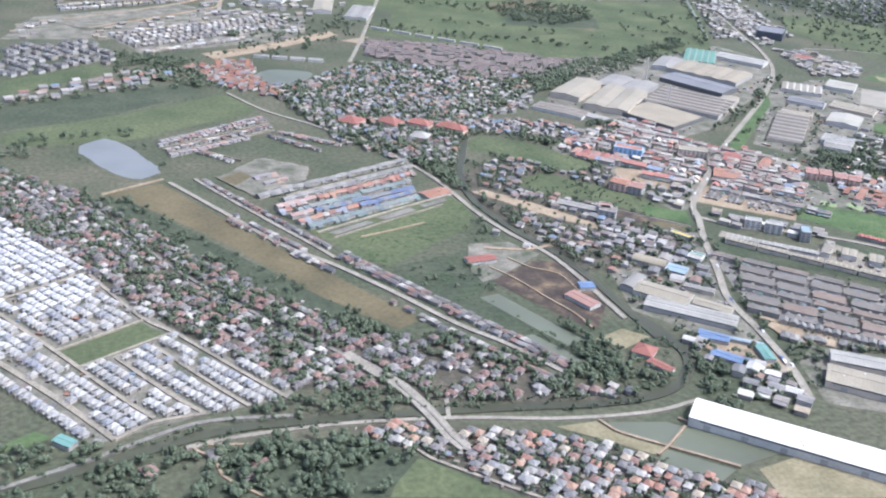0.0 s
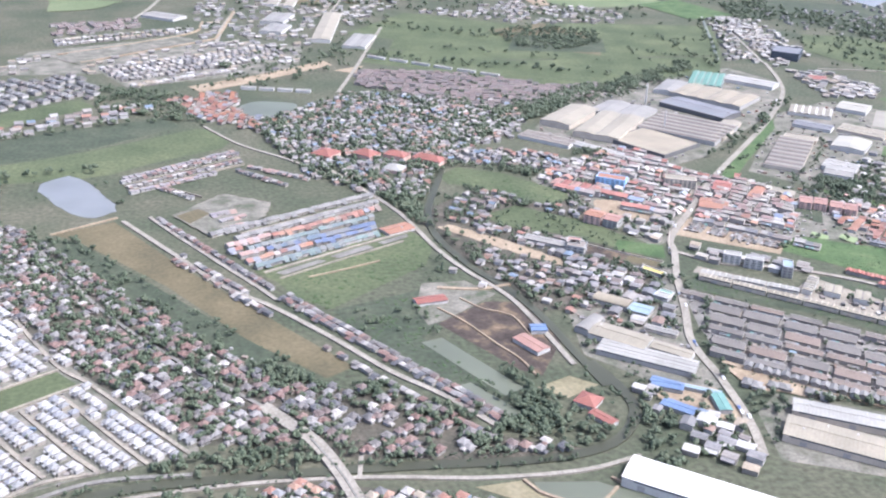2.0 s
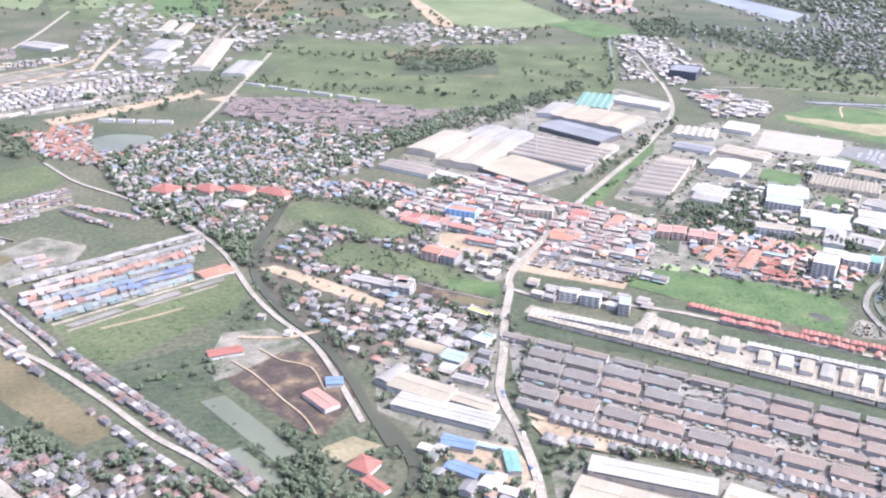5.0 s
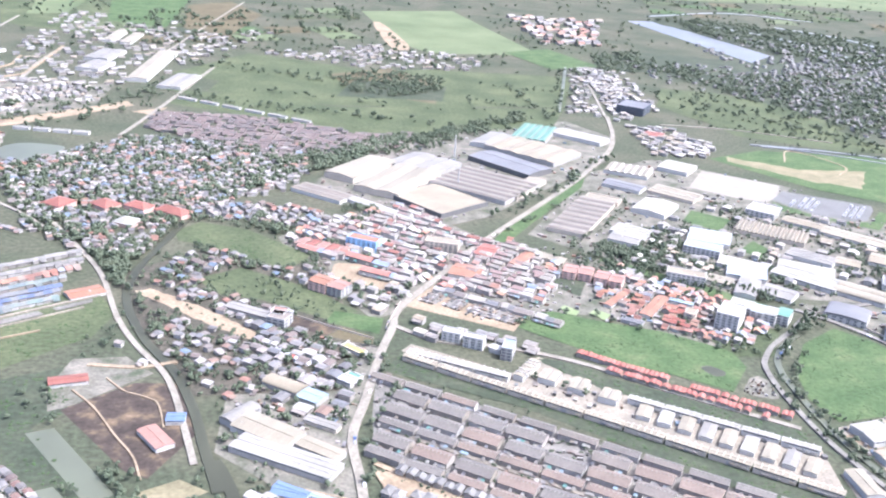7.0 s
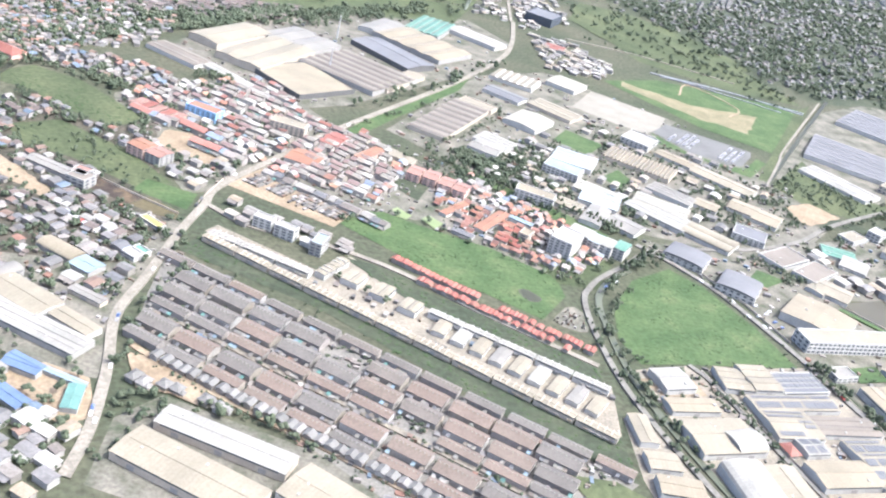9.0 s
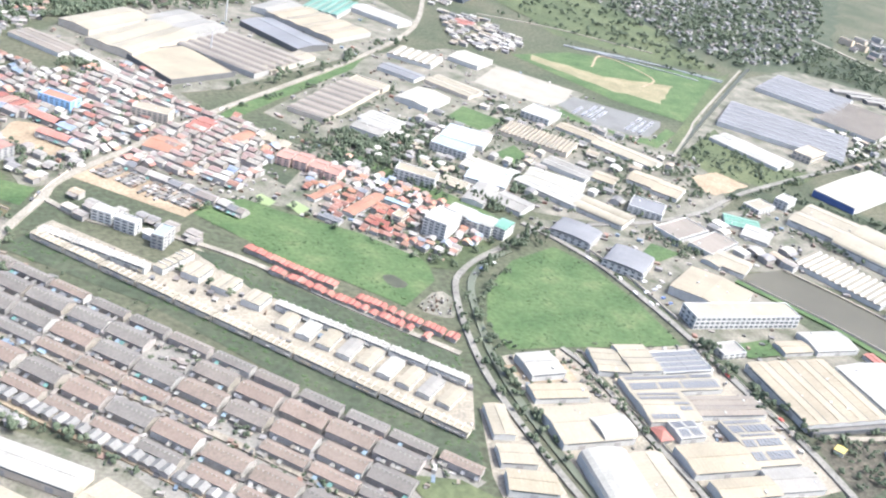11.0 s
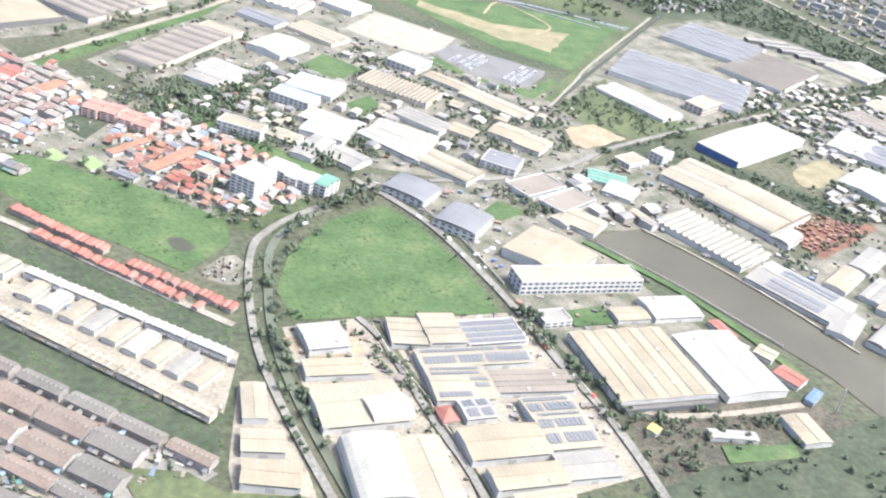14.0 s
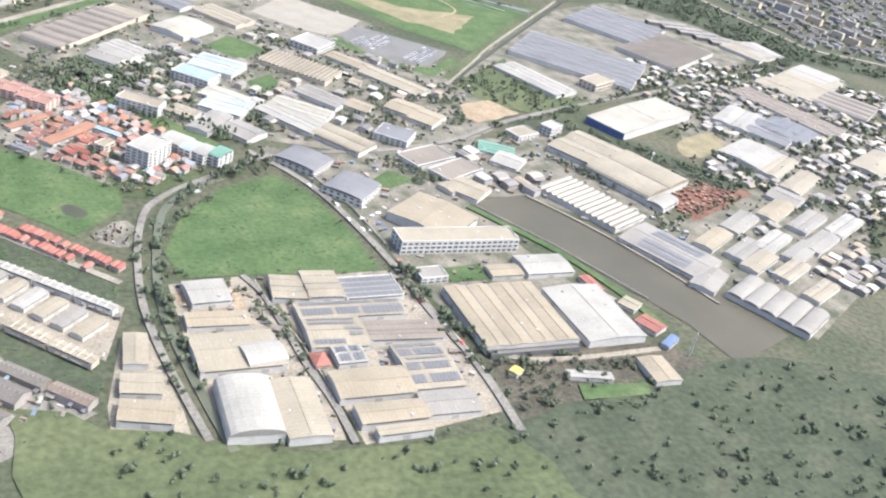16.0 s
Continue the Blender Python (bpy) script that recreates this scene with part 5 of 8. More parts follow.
big_building(658.0, 566.9, 110.1, 18.9, -42.1, 5.3, "bright", "gable", "white")

# factories beyond the main road
big_building(808.0, 1148.3, 70.6, 30.7, 43.3, 5.3, "cream", "gable", "cream")
big_building(832.9, 1111.1, 81.6, 43.6, 48.1, 5.3, "cream", "gable", "cream", bays=2)
big_building(855.1, 1061.4, 62.2, 56.7, -60.9, 3.4, "tan", "flat", "dark")
big_building(909.3, 1098.6, 76.7, 67.8, -48.1, 4.0, "brown", "saw", "grey", bays=6)
big_building(761.1, 1085.5, 51.0, 21.0, -48.0, 3.3, "brown", "gable", "white", bays=2)
big_building(1022.4, 1266.7, 64.0, 37.1, 55.6, 4.0, "green", "saw", "grey", bays=5)
big_building(1069.8, 1252.4, 57.5, 25.7, -49.7, 4.0, "white", "gable", "white")
big_building(994.9, 1201.7, 55.4, 80.6, 37.6, 4.3, "tan", "gable", "grey", bays=4)
big_building(965.2, 1240.8, 52.0, 26.4, 48.0, 4.0, "grey", "gable", "white")
big_building(966.7, 1013.5, 31.0, 98.0, -40.5, 3.3, "brown", "saw", "cream", bays=8)
big_building(1003.0, 1052.0, 30.0, 14.0, -42.0, 3.3, "cream", "flat", "cream")
big_building(1068.1, 1133.4, 32.7, 41.9, 52.2, 3.3, "cream", "saw", "white", bays=6)
big_building(1124.0, 1139.0, 30.0, 33.0, -47.0, 4.0, "pale", "gable", "white")
big_building(1080.0, 1063.0, 44.0, 26.0, -51.0, 3.0, "cream", "gable", "cream", bays=2)
big_building(1041.1, 1087.8, 36.2, 19.5, -47.4, 3.0, "slate", "gable", "white")
big_building(1192.4, 1371.0, 32.7, 39.1, -41.3, 9.3, "slate", "flat", "glass", floors=4, name='office_block', category='office')
big_building(868.8, 1160.2, 52.1, 53.6, 40.8, 4.0, "grey", "gable", "grey", bays=2)
big_building(954.2, 1157.7, 74.1, 35.5, -59.5, 4.6, "slate", "gable", "dark")
big_building(941.6, 1087.3, 64.8, 17.2, 45.2, 3.3, "cream", "gable", "cream")
big_building(803.4, 1040.0, 73.1, 10.0, -54.8, 2.6, "white", "gable", "white")
big_building(858.3, 942.9, 13.6, 24.0, -37.0, 3.3, "red", "gable", "white")
big_building(831.2, 908.6, 21.4, 22.2, -33.1, 2.6, "orange", "gable", "white")
big_building(879.1, 925.2, 30.2, 8.4, 44.1, 3.3, "orange", "gable", "pink")
big_building(919.0, 851.0, 28.0, 5.6, 40.0, 2.2, "orange", "gable", "white")
big_building(940.5, 836.5, 38.0, 8.4, 43.0, 2.4, "orange", "gable", "white")
big_building(914.5, 817.5, 14.0, 6.0, -42.0, 2.2, "slate", "gable", "grey")
big_building(962.0, 839.0, 16.0, 4.6, -42.0, 3.0, "lightblue", "gable", "white")
big_building(957.0, 818.0, 10.0, 7.0, 45.0, 5.4, "tan", "flat", "cream", floors=3, name="apartment_block", category="apartments")
big_building(883.8, 947.0, 10.8, 10.3, 53.6, 2.0, "cream", "gable", "cream")
big_building(889.5, 940.7, 10.7, 10.2, 53.1, 2.0, "cream", "gable", "cream")
big_building(895.2, 934.5, 10.7, 10.1, 52.5, 2.0, "cream", "gable", "cream")
big_building(900.9, 928.3, 10.6, 10.0, 51.9, 2.0, "cream", "gable", "cream")
big_building(906.4, 922.2, 10.5, 9.8, 51.4, 2.0, "cream", "gable", "cream")
terrace(808.4, 874.5, 22.7, 7.0, -41.4, "town", 10, 3.0, dots=False)
terrace(826.2, 857.3, 22.1, 7.0, -41.4, "town", 10, 3.0, dots=False)
terrace(843.6, 840.5, 21.5, 7.0, -41.4, "town", 10, 3.0, dots=False)
terrace(858.9, 824.7, 18.2, 7.0, -45.8, "town", 10, 3.0, dots=False)
terrace(833.0, 886.0, 28.8, 7.0, -36.3, "town", 10, 3.0, dots=False)
terrace(858.2, 863.1, 26.4, 7.0, -42.6, "town", 10, 3.0, dots=False)
terrace(735.0, 956.4, 34.3, 8.0, -45.2, "bright", 12, 3.2, dots=False)
terrace(764.3, 936.3, 40.4, 8.0, -44.7, "bright", 12, 3.2, dots=False)
terrace(771.1, 907.8, 33.9, 8.0, -37.9, "bright", 12, 3.2, dots=False)
patch("sandy_lane", [(712, 683), (728, 677), (745, 657), (740, 645), (729, 653), (715, 657)], "sand", "sandy estate lane", block=0)
house("villa", "villa", 386.1, 621.9, 20, (6.5, 5.0, 2.6))
house("villa", "villa", 357.0, 615.8, 20, (6.5, 5.0, 2.6))
house("villa", "villa", 404.4, 608.9, 20, (6.5, 5.0, 2.6))
house("villa", "villa", 398.3, 604.3, 20, (6.5, 5.0, 2.6))

for hx, hy in ((714.6, 663.7), (718.4, 659.9), (726.8, 657.8), (731.8, 655.3), (743.2, 647.7), (748.6, 642.4)):
    house("villa", "rowgrey", hx, hy, 47, (5.4, 4.4, 2.8))

# apartment blocks
big_building(736.0, 886.0, 11.0, 13.0, -45.0, 6.4, "pink", "gable", "grey", floors=4, name="apartment_block", category="apartments")
big_building(726.0, 895.0, 13.0, 13.0, -45.0, 6.8, "orange", "gable", "pink", floors=4, name='apartment_block', category='apartments')
big_building(769.9, 965.1, 23.6, 11.6, -36.0, 7.6, "orange", "flat", "blue", floors=5, name='apartment_block', category='apartments')
big_building(827.0, 956.0, 25.0, 11.7, -26.4, 6.8, "cream", "flat", "cream", floors=4, name='apartment_block', category='apartments')
big_building(789.6, 809.4, 11.3, 7.3, -32.5, 6.8, "white", "flat", "white", floors=4, name='apartment_block', category='apartments')
big_building(800.7, 800.0, 12.2, 6.6, -36.4, 6.8, "white", "flat", "white", floors=4, name='apartment_block', category='apartments')
big_building(817.0, 785.8, 6.8, 13.2, -31.3, 7.6, "lightblue", "flat", "grey", floors=4, name='apartment_block', category='apartments')
big_building(691.5, 852.0, 9.5, 10.7, -29.5, 6.0, "pink", "flat", "grey", floors=3, name='apartment_block', category='apartments')
big_building(979.3, 806.5, 15.0, 21.7, -44.5, 11.0, "white", "flat", "white", floors=6, name='apartment_block', category='apartments')
big_building(995.2, 824.0, 8.3, 15.1, -44.1, 7.6, "white", "barrel", "white", floors=4, name='apartment_block', category='apartments')
big_building(1000.2, 819.3, 8.3, 15.0, -44.6, 7.6, "white", "barrel", "white", floors=4, name='apartment_block', category='apartments')
big_building(1004.5, 812.4, 8.2, 14.9, -45.2, 7.6, "paleblue", "barrel", "white", floors=4, name='apartment_block', category='apartments')
big_building(1011.2, 807.4, 8.1, 14.9, -45.8, 7.6, "white", "barrel", "white", floors=4, name='apartment_block', category='apartments')
big_building(1019.5, 804.8, 8.1, 15.0, -46.4, 7.6, "green", "barrel", "white", floors=4, name='apartment_block', category='apartments')
big_building(986.0, 876.0, 27.6, 12.5, -33.0, 7.6, "tan", "flat", "white", floors=4, name='apartment_block', category='apartments')
big_building(904.6, 896.3, 9.3, 14.9, -33.5, 6.0, "pink", "gable", "pink", floors=4, name='apartment_block', category='apartments')
big_building(914.6, 891.3, 9.3, 14.9, -34.3, 6.0, "pink", "gable", "pink", floors=4, name='apartment_block', category='apartments')
big_building(923.0, 882.6, 9.2, 14.8, -35.1, 6.0, "pink", "gable", "pink", floors=4, name='apartment_block', category='apartments')
big_building(931.0, 875.6, 9.1, 14.7, -35.9, 6.0, "pink", "gable", "pink", floors=4, name='apartment_block', category='apartments')

# shophouse rows
shop_row((758.1, 795.1), (807.6, 756.1), 5.5, 3.6, 3, "white", "white")
shop_row((754.7, 790.8), (929.0, 620.0), 5.0, 3.6, 11, "cream", "cream")
shop_row((811.5, 755.3), (829.7, 773.0), 6, 3.6, 2, "cream", "white")
shop_row((864.8, 724.1), (941.7, 656.7), 4.6, 3.6, 5, "white", "white")
big_building(830.6, 753.8, 12.9, 10.3, 49.4, 3.6, "cream", "gable", "white", bays=2)
big_building(843.5, 741.5, 13.8, 9.7, 50.2, 3.6, "cream", "gable", "white", bays=2)
big_building(855.7, 727.8, 11.8, 10.3, 49.3, 3.6, "cream", "gable", "white", bays=2)
big_building(869.1, 710.9, 17.0, 7.4, 51.8, 2.5, "cream", "gable", "white")
big_building(877.1, 702.3, 16.8, 7.3, 50.7, 2.5, "white", "gable", "white")
big_building(884.9, 693.9, 16.6, 7.2, 49.6, 2.5, "cream", "gable", "white")
big_building(892.6, 685.6, 16.5, 7.1, 48.5, 2.5, "grey", "gable", "white")
big_building(900.1, 677.5, 16.3, 7.0, 47.4, 2.5, "cream", "gable", "white")
big_building(907.6, 669.4, 16.2, 6.9, 46.4, 2.5, "white", "gable", "white")
big_building(914.9, 661.5, 16.0, 6.7, 45.3, 2.5, "cream", "gable", "white")
big_building(922.1, 653.7, 15.9, 6.6, 44.3, 2.5, "grey", "gable", "white")
big_building(929.3, 646.0, 15.8, 6.5, 43.3, 2.5, "cream", "gable", "white")

# factories by the fan field
big_building(983.0, 666.8, 18.6, 18.4, 4.5, 4.0, "white", "gable", "white")
big_building(983.5, 645.6, 28.4, 11.1, -1.2, 3.3, "tan", "gable", "white")
big_building(986.1, 620.7, 37.0, 25.9, 1.6, 4.0, "cream", "gable", "white")
big_building(996.5, 616.9, 17.8, 16.0, 7.7, 4.0, "white", "barrel", "white")
big_building(982.2, 582.7, 34.8, 22.7, 87.1, 4.6, "white", "barrel", "white")
big_building(1002.5, 580.0, 36.6, 17.7, 88.4, 4.0, "cream", "gable", "white")
big_building(1023.2, 668.6, 18.3, 20.4, -8.9, 3.3, "cream", "gable", "white", bays=2)
big_building(1039.3, 669.2, 17.7, 23.6, -2.2, 4.0, "cream", "gable", "white", bays=2)
big_building(1063.6, 666.5, 31.1, 18.5, 2.0, 2.6, "white", "flat", "white", solar=[(v, 3.1, -0.47, 0.47, 8) for v in (-0.36, -0.12, 0.12, 0.36)])
big_building(1047.5, 648.0, 53.8, 12.6, -0.2, 3.3, "cream", "gable", "white", solar=[(0.33, 2.2, -0.46, 0.2, 16), (-0.2, 4.4, -0.47, -0.19, 8), (-0.2, 4.6, -0.16, 0.06, 6), (-0.17, 6.0, 0.09, 0.48, 9), (0.33, 2.6, 0.24, 0.48, 7)])
big_building(1034.0, 630.2, 27.7, 22.8, -2.9, 3.3, "cream", "gable", "white", solar=[(0.4, 1.7, -0.42, 0.4, 10), (0.24, 2.0, -0.44, 0.36, 9), (0.02, 1.9, 0.14, 0.44, 3), (-0.14, 2.2, 0.2, 0.44, 2), (-0.36, 3.0, -0.44, 0.1, 7)])
big_building(1067.6, 629.0, 38.6, 15.6, -2.8, 3.0, "brown", "gable", "white", bays=2)
big_building(1035.0, 613.2, 13.9, 12.6, 2.1, 3.3, "white", "gable", "white", solar=[(0.24, 4.4, -0.42, -0.04, 3), (0.24, 4.4, 0.06, 0.42, 3), (-0.24, 4.4, -0.42, -0.04, 3), (-0.24, 4.4, 0.06, 0.42, 3)])
big_building(1068.3, 601.3, 24.6, 32.9, -0.3, 3.3, "cream", "gable", "white", solar=[(0.43, 2.2, -0.46, 0.4, 8), (0.26, 5.4, -0.46, -0.2, 3), (0.26, 5.4, -0.14, 0.44, 6), (0.1, 1.6, -0.4, 0.42, 8), (-0.07, 4.6, -0.46, -0.2, 3), (-0.07, 4.6, -0.14, 0.4, 6), (-0.32, 5.4, -0.46, -0.2, 3), (-0.32, 5.4, -0.12, 0.46, 7)])
big_building(1038.3, 592.0, 34.8, 18.6, -0.1, 4.0, "tan", "gable", "white")
big_building(1040.2, 572.1, 30.9, 12.3, -0.1, 4.0, "tan", "gable", "white")
big_building(1041.7, 561.0, 24.6, 5.2, 1.1, 4.0, "cream", "gable", "white")
big_building(1068.1, 575.2, 25.7, 15.1, -1.3, 3.3, "grey", "gable", "white")
big_building(1128.0, 635.3, 51.9, 52.3, -89.0, 4.6, "tan", "gable", "white", bays=4)
big_building(1128.0, 607.0, 50.0, 3.2, 0.5, 2.4, "dark", "flat", "dark", name="loading_dock", label="dark loading dock along the foot of the hall", category="loading dock")
big_building(1021.0, 612.0, 6.5, 9.0, 4.0, 2.6, "red", "hip", "cream", name="house", label="small house with a dull red hipped roof among trees", category="house")
big_building(1176.3, 632.5, 48.4, 35.3, -87.9, 4.0, "white", "gable", "white")
big_building(1172.5, 680.8, 29.8, 19.3, 1.1, 3.3, "white", "gable", "white")
big_building(1145.7, 677.1, 19.6, 11.2, 1.6, 2.6, "tan", "gable", "white")
big_building(1101.3, 676.2, 15.9, 10.5, 4.9, 3.3, "grey", "flat", "white", floors=2)
big_building(1129.4, 706.9, 71.8, 14.8, -0.3, 7.6, "cream", "flat", "white", floors=3)
big_building(1126.5, 733.4, 37.4, 39.8, 37.8, 5.3, "tan", "gable", "white")
big_building(1089.1, 769.0, 27.1, 25.9, 45.5, 4.9, "slate", "barrel", "white", floors=2)
big_building(1070.4, 805.2, 23.3, 27.8, 43.5, 4.2, "slate", "barrel", "white", floors=2)
big_building(1246.0, 752.0, 36.0, 62.0, 25.7, 3.3, "cream", "saw", "white", bays=14)
big_building(1268.0, 692.0, 54.0, 36.0, -62.0, 3.3, "grey", "gable", "white", solar=[(v, 4.6, -0.3, 0.32, 6) for v in (-0.36, -0.18, 0.18, 0.36)])
big_building(1273.4, 658.9, 29.8, 15.3, 35.8, 3.3, "grey", "gable", "white")
big_building(1301.6, 629.9, 34.1, 51.3, 28.6, 3.3, "grey", "barrel", "white", bays=5)
big_building(1170.3, 891.5, 21.5, 23.7, -44.8, 3.3, "tan", "gable", "white")
big_building(1182.0, 875.9, 20.1, 25.6, -47.3, 3.3, "tan", "gable", "white")
big_building(1112.5, 959.5, 30.0, 57.0, 47.0, 3.6, "tan", "saw", "cream", bays=17)
big_building(1138.0, 1010.0, 28.0, 25.0, 43.0, 5.0, "white", "flat", "white", floors=2, name="office_block", category="office")
big_building(1090.0, 880.0, 41.0, 26.0, -38.0, 3.6, "pale", "gable", "white", bays=2)
big_building(1030.5, 928.9, 27.9, 18.4, -40.1, 6.0, "lightblue", "flat", "white", floors=3)
big_building(1040.0, 1026.0, 38.0, 30.0, 43.0, 4.0, "pale", "gable", "white")
big_building(1144.7, 843.4, 23.5, 20.9, -39.1, 5.1, "slate", "flat", "white", floors=3)
big_building(1214.9, 828.6, 25.3, 19.5, -28.4, 2.0, "green", "gable", "white", bays=2)
big_building(1166.6, 770.4, 23.0, 22.5, -49.5, 3.0, "cream", "gable", "white")
big_building(1559.8, 921.6, 102.0, 35.3, -68.6, 2.6, "brown", "gable", "white", bays=3)
big_building(1443.0, 828.7, 52.2, 35.9, 27.9, 3.3, "white", "gable", "white")
big_building(1521.3, 876.1, 46.5, 41.6, 28.5, 3.3, "slate", "gable", "white", solar=[(v, 7.0, -0.44, 0.44, 8) for v in (-0.34, -0.12, 0.12, 0.34)])
big_building(1643.4, 992.3, 49.9, 108.1, -60.4, 3.3, "cream", "gable", "white")
big_building(1302.9, 751.5, 23.8, 13.5, 29.0, 3.3, "white", "barrel", "white")
big_building(944.0, 604.0, 16.1, 12.3, -9.8, 3.3, "cream", "gable", "white")
big_building(943.4, 586.1, 21.2, 12.9, -15.1, 4.0, "tan", "gable", "white")
big_building(945.2, 627.2, 21.5, 9.7, 81.9, 3.3, "cream", "gable", "white")
big_building(1311.1, 704.2, 35.7, 13.1, 30.3, 3.0, "tan", "gable", "white", bays=1)
big_building(1325.7, 690.8, 35.7, 12.7, 28.9, 3.0, "grey", "gable", "white", bays=2)
big_building(1347.9, 724.0, 39.7, 13.9, 30.2, 3.0, "grey", "gable", "white", bays=1)
big_building(1356.1, 699.0, 38.4, 13.2, 28.4, 3.0, "white", "gable", "white", bays=2)
big_building(1326.1, 676.3, 34.7, 12.3, 27.9, 3.0, "cream", "gable", "white", bays=1)
big_building(1343.0, 665.2, 35.1, 12.1, 26.6, 3.0, "cream", "gable", "white", bays=2)
big_building(1368.4, 685.4, 38.3, 12.8, 27.1, 3.0, "grey", "gable", "white", bays=1)
big_building(1346.6, 641.6, 33.7, 11.4, 24.9, 3.0, "cream", "gable", "white", bays=2)
big_building(1394.0, 740.0, 44.3, 14.7, 29.6, 3.0, "tan", "gable", "white", bays=1)
big_building(1408.1, 723.4, 44.0, 14.2, 28.2, 3.0, "grey", "gable", "white", bays=2)
big_building(1396.1, 696.6, 41.1, 13.3, 26.9, 3.0, "grey", "gable", "white", bays=1)
big_building(1437.0, 717.1, 45.7, 14.2, 26.9, 3.0, "white", "gable", "white", bays=2)
big_building(1452.8, 781.6, 52.4, 16.5, 30.1, 3.0, "cream", "gable", "white", bays=1)
big_building(1453.4, 808.5, 54.9, 17.5, 31.5, 3.0, "cream", "gable", "white", bays=2)
big_building(977.0, 955.6, 23.3, 18.8, -41.6, 4.0, "grey", "gable", "white")
big_building(989.9, 971.5, 28.0, 23.4, -46.2, 4.0, "white", "gable", "white", bays=2)
big_building(1050.7, 952.9, 32.8, 29.4, -35.3, 4.0, "paleblue", "gable", "white", bays=2)
big_building(1011.3, 871.1, 18.1, 15.0, -42.0, 3.3, "cream", "gable", "white", bays=2)
big_building(1042.3, 885.3, 28.5, 30.1, -33.5, 3.3, "paleblue", "gable", "white", bays=2)
big_building(1044.0, 899.0, 29.0, 20.0, -43.0, 3.0, "pale", "gable", "white")
big_building(1025.2, 856.9, 33.6, 14.8, 49.7, 3.3, "grey", "gable", "white")
big_building(1042.9, 845.2, 23.3, 20.4, -52.0, 3.3, "grey", "gable", "white")
big_building(1158.3, 978.9, 34.5, 15.7, -50.7, 2.6, "tan", "gable", "white")
big_building(1182.6, 941.9, 54.3, 20.6, -53.7, 2.6, "cream", "gable", "white")
big_building(1082.5, 867.2, 48.2, 24.9, -53.6, 3.6, "white", "gable", "white", bays=2)
big_building(1106.8, 836.0, 36.7, 22.5, -52.0, 3.3, "cream", "barrel", "white", bays=2)
big_building(1317.0, 963.0, 66.0, 30.0, -64.0, 3.0, "white", "gable", "white", bays=2)
big_building(1248.7, 855.4, 13.9, 22.3, -68.0, 3.3, "cream", "flat", "white", floors=2)
big_building(1275.8, 861.0, 10.4, 16.3, -60.2, 6.8, "white", "flat", "white", floors=3)
big_building(1113.0, 905.0, 36.0, 19.0, -51.0, 3.4, "grey", "gable", "white", bays=2)
big_building(1136.5, 891.5, 18.3, 16.3, -44.5, 3.0, "tan", "gable", "white")
big_building(1659.4, 1083.8, 41.4, 36.6, -79.0, 3.3, "white", "gable", "white")
big_building(1668.6, 1011.7, 41.6, 74.0, -60.5, 3.3, "white", "gable", "white")
big_building(1602.3, 978.9, 43.5, 34.0, -64.3, 2.6, "cream", "gable", "white")
big_building(1484.1, 897.4, 53.9, 32.9, 35.7, 3.3, "white", "gable", "white", bays=2)
big_building(1501.6, 871.9, 37.0, 51.2, -56.3, 3.3, "slate", "gable", "white", bays=2)
big_building(1652.5, 943.3, 55.4, 61.1, -56.3, 3.0, "brown", "saw", "white", bays=4)
big_building(1155.5, 814.0, 36.0, 20.0, 23.0, 3.3, "brown", "flat", "white")
big_building(1169.0, 795.5, 36.0, 18.0, 28.0, 3.0, "brown", "flat", "white")
big_building(1215.6, 810.8, 19.3, 22.5, -45.6, 2.6, "white", "gable", "white")
big_building(1161.5, 775.9, 25.3, 13.1, 27.4, 2.6, "cream", "gable", "white")
big_building(1568.6, 815.9, 64.4, 27.1, 26.4, 3.3, "cream", "gable", "white")
big_building(1417.6, 758.1, 22.6, 25.3, -59.6, 3.0, "grey", "gable", "white")
big_building(1582.1, 1149.8, 48.5, 8.6, -5.5, 3.4, "grey", "gable", "dark")
big_building(1594.4, 1136.7, 48.5, 8.6, -5.7, 3.4, "grey", "gable", "dark")
big_building(1606.6, 1123.7, 48.5, 8.6, -5.9, 3.4, "grey", "gable", "dark")
big_building(1618.7, 1110.9, 48.5, 8.6, -6.2, 3.4, "grey", "gable", "dark")
big_building(1630.7, 1098.1, 48.4, 8.6, -6.4, 3.4, "grey", "gable", "dark")
big_building(1642.5, 1085.5, 48.4, 8.6, -6.6, 3.4, "grey", "gable", "dark")
big_building(1391.0, 1016.0, 112.0, 82.0, -43.0, 4.0, "slate", "gable", "white", bays=6)
big_building(1501.0, 1127.0, 82.0, 86.0, -53.0, 4.0, "slate", "gable", "white", bays=5)
big_building(1518.0, 1058.0, 62.0, 104.0, -58.0, 4.0, "brown", "saw", "white", bays=14)
big_building(1288.8, 827.9, 40.5, 49.6, -57.8, 4.6, "cream", "gable", "white", bays=2)
big_building(1305.7, 787.3, 50.5, 57.5, -64.5, 5.3, "cream", "barrel", "white", bays=2)
big_building(1375.6, 889.5, 34.9, 105.7, -64.9, 5.9, "pale", "gable", "white", clad='navy')

big_building(1376.5, 960.5, 32.0, 17.0, 28.0, 6.0, "cream", "flat", "cream", floors=2, name="office_block", category="office")
big_building(1640.0, 1078.0, 48.0, 42.0, -65.0, 3.0, "cream", "gable", "white", bays=2)

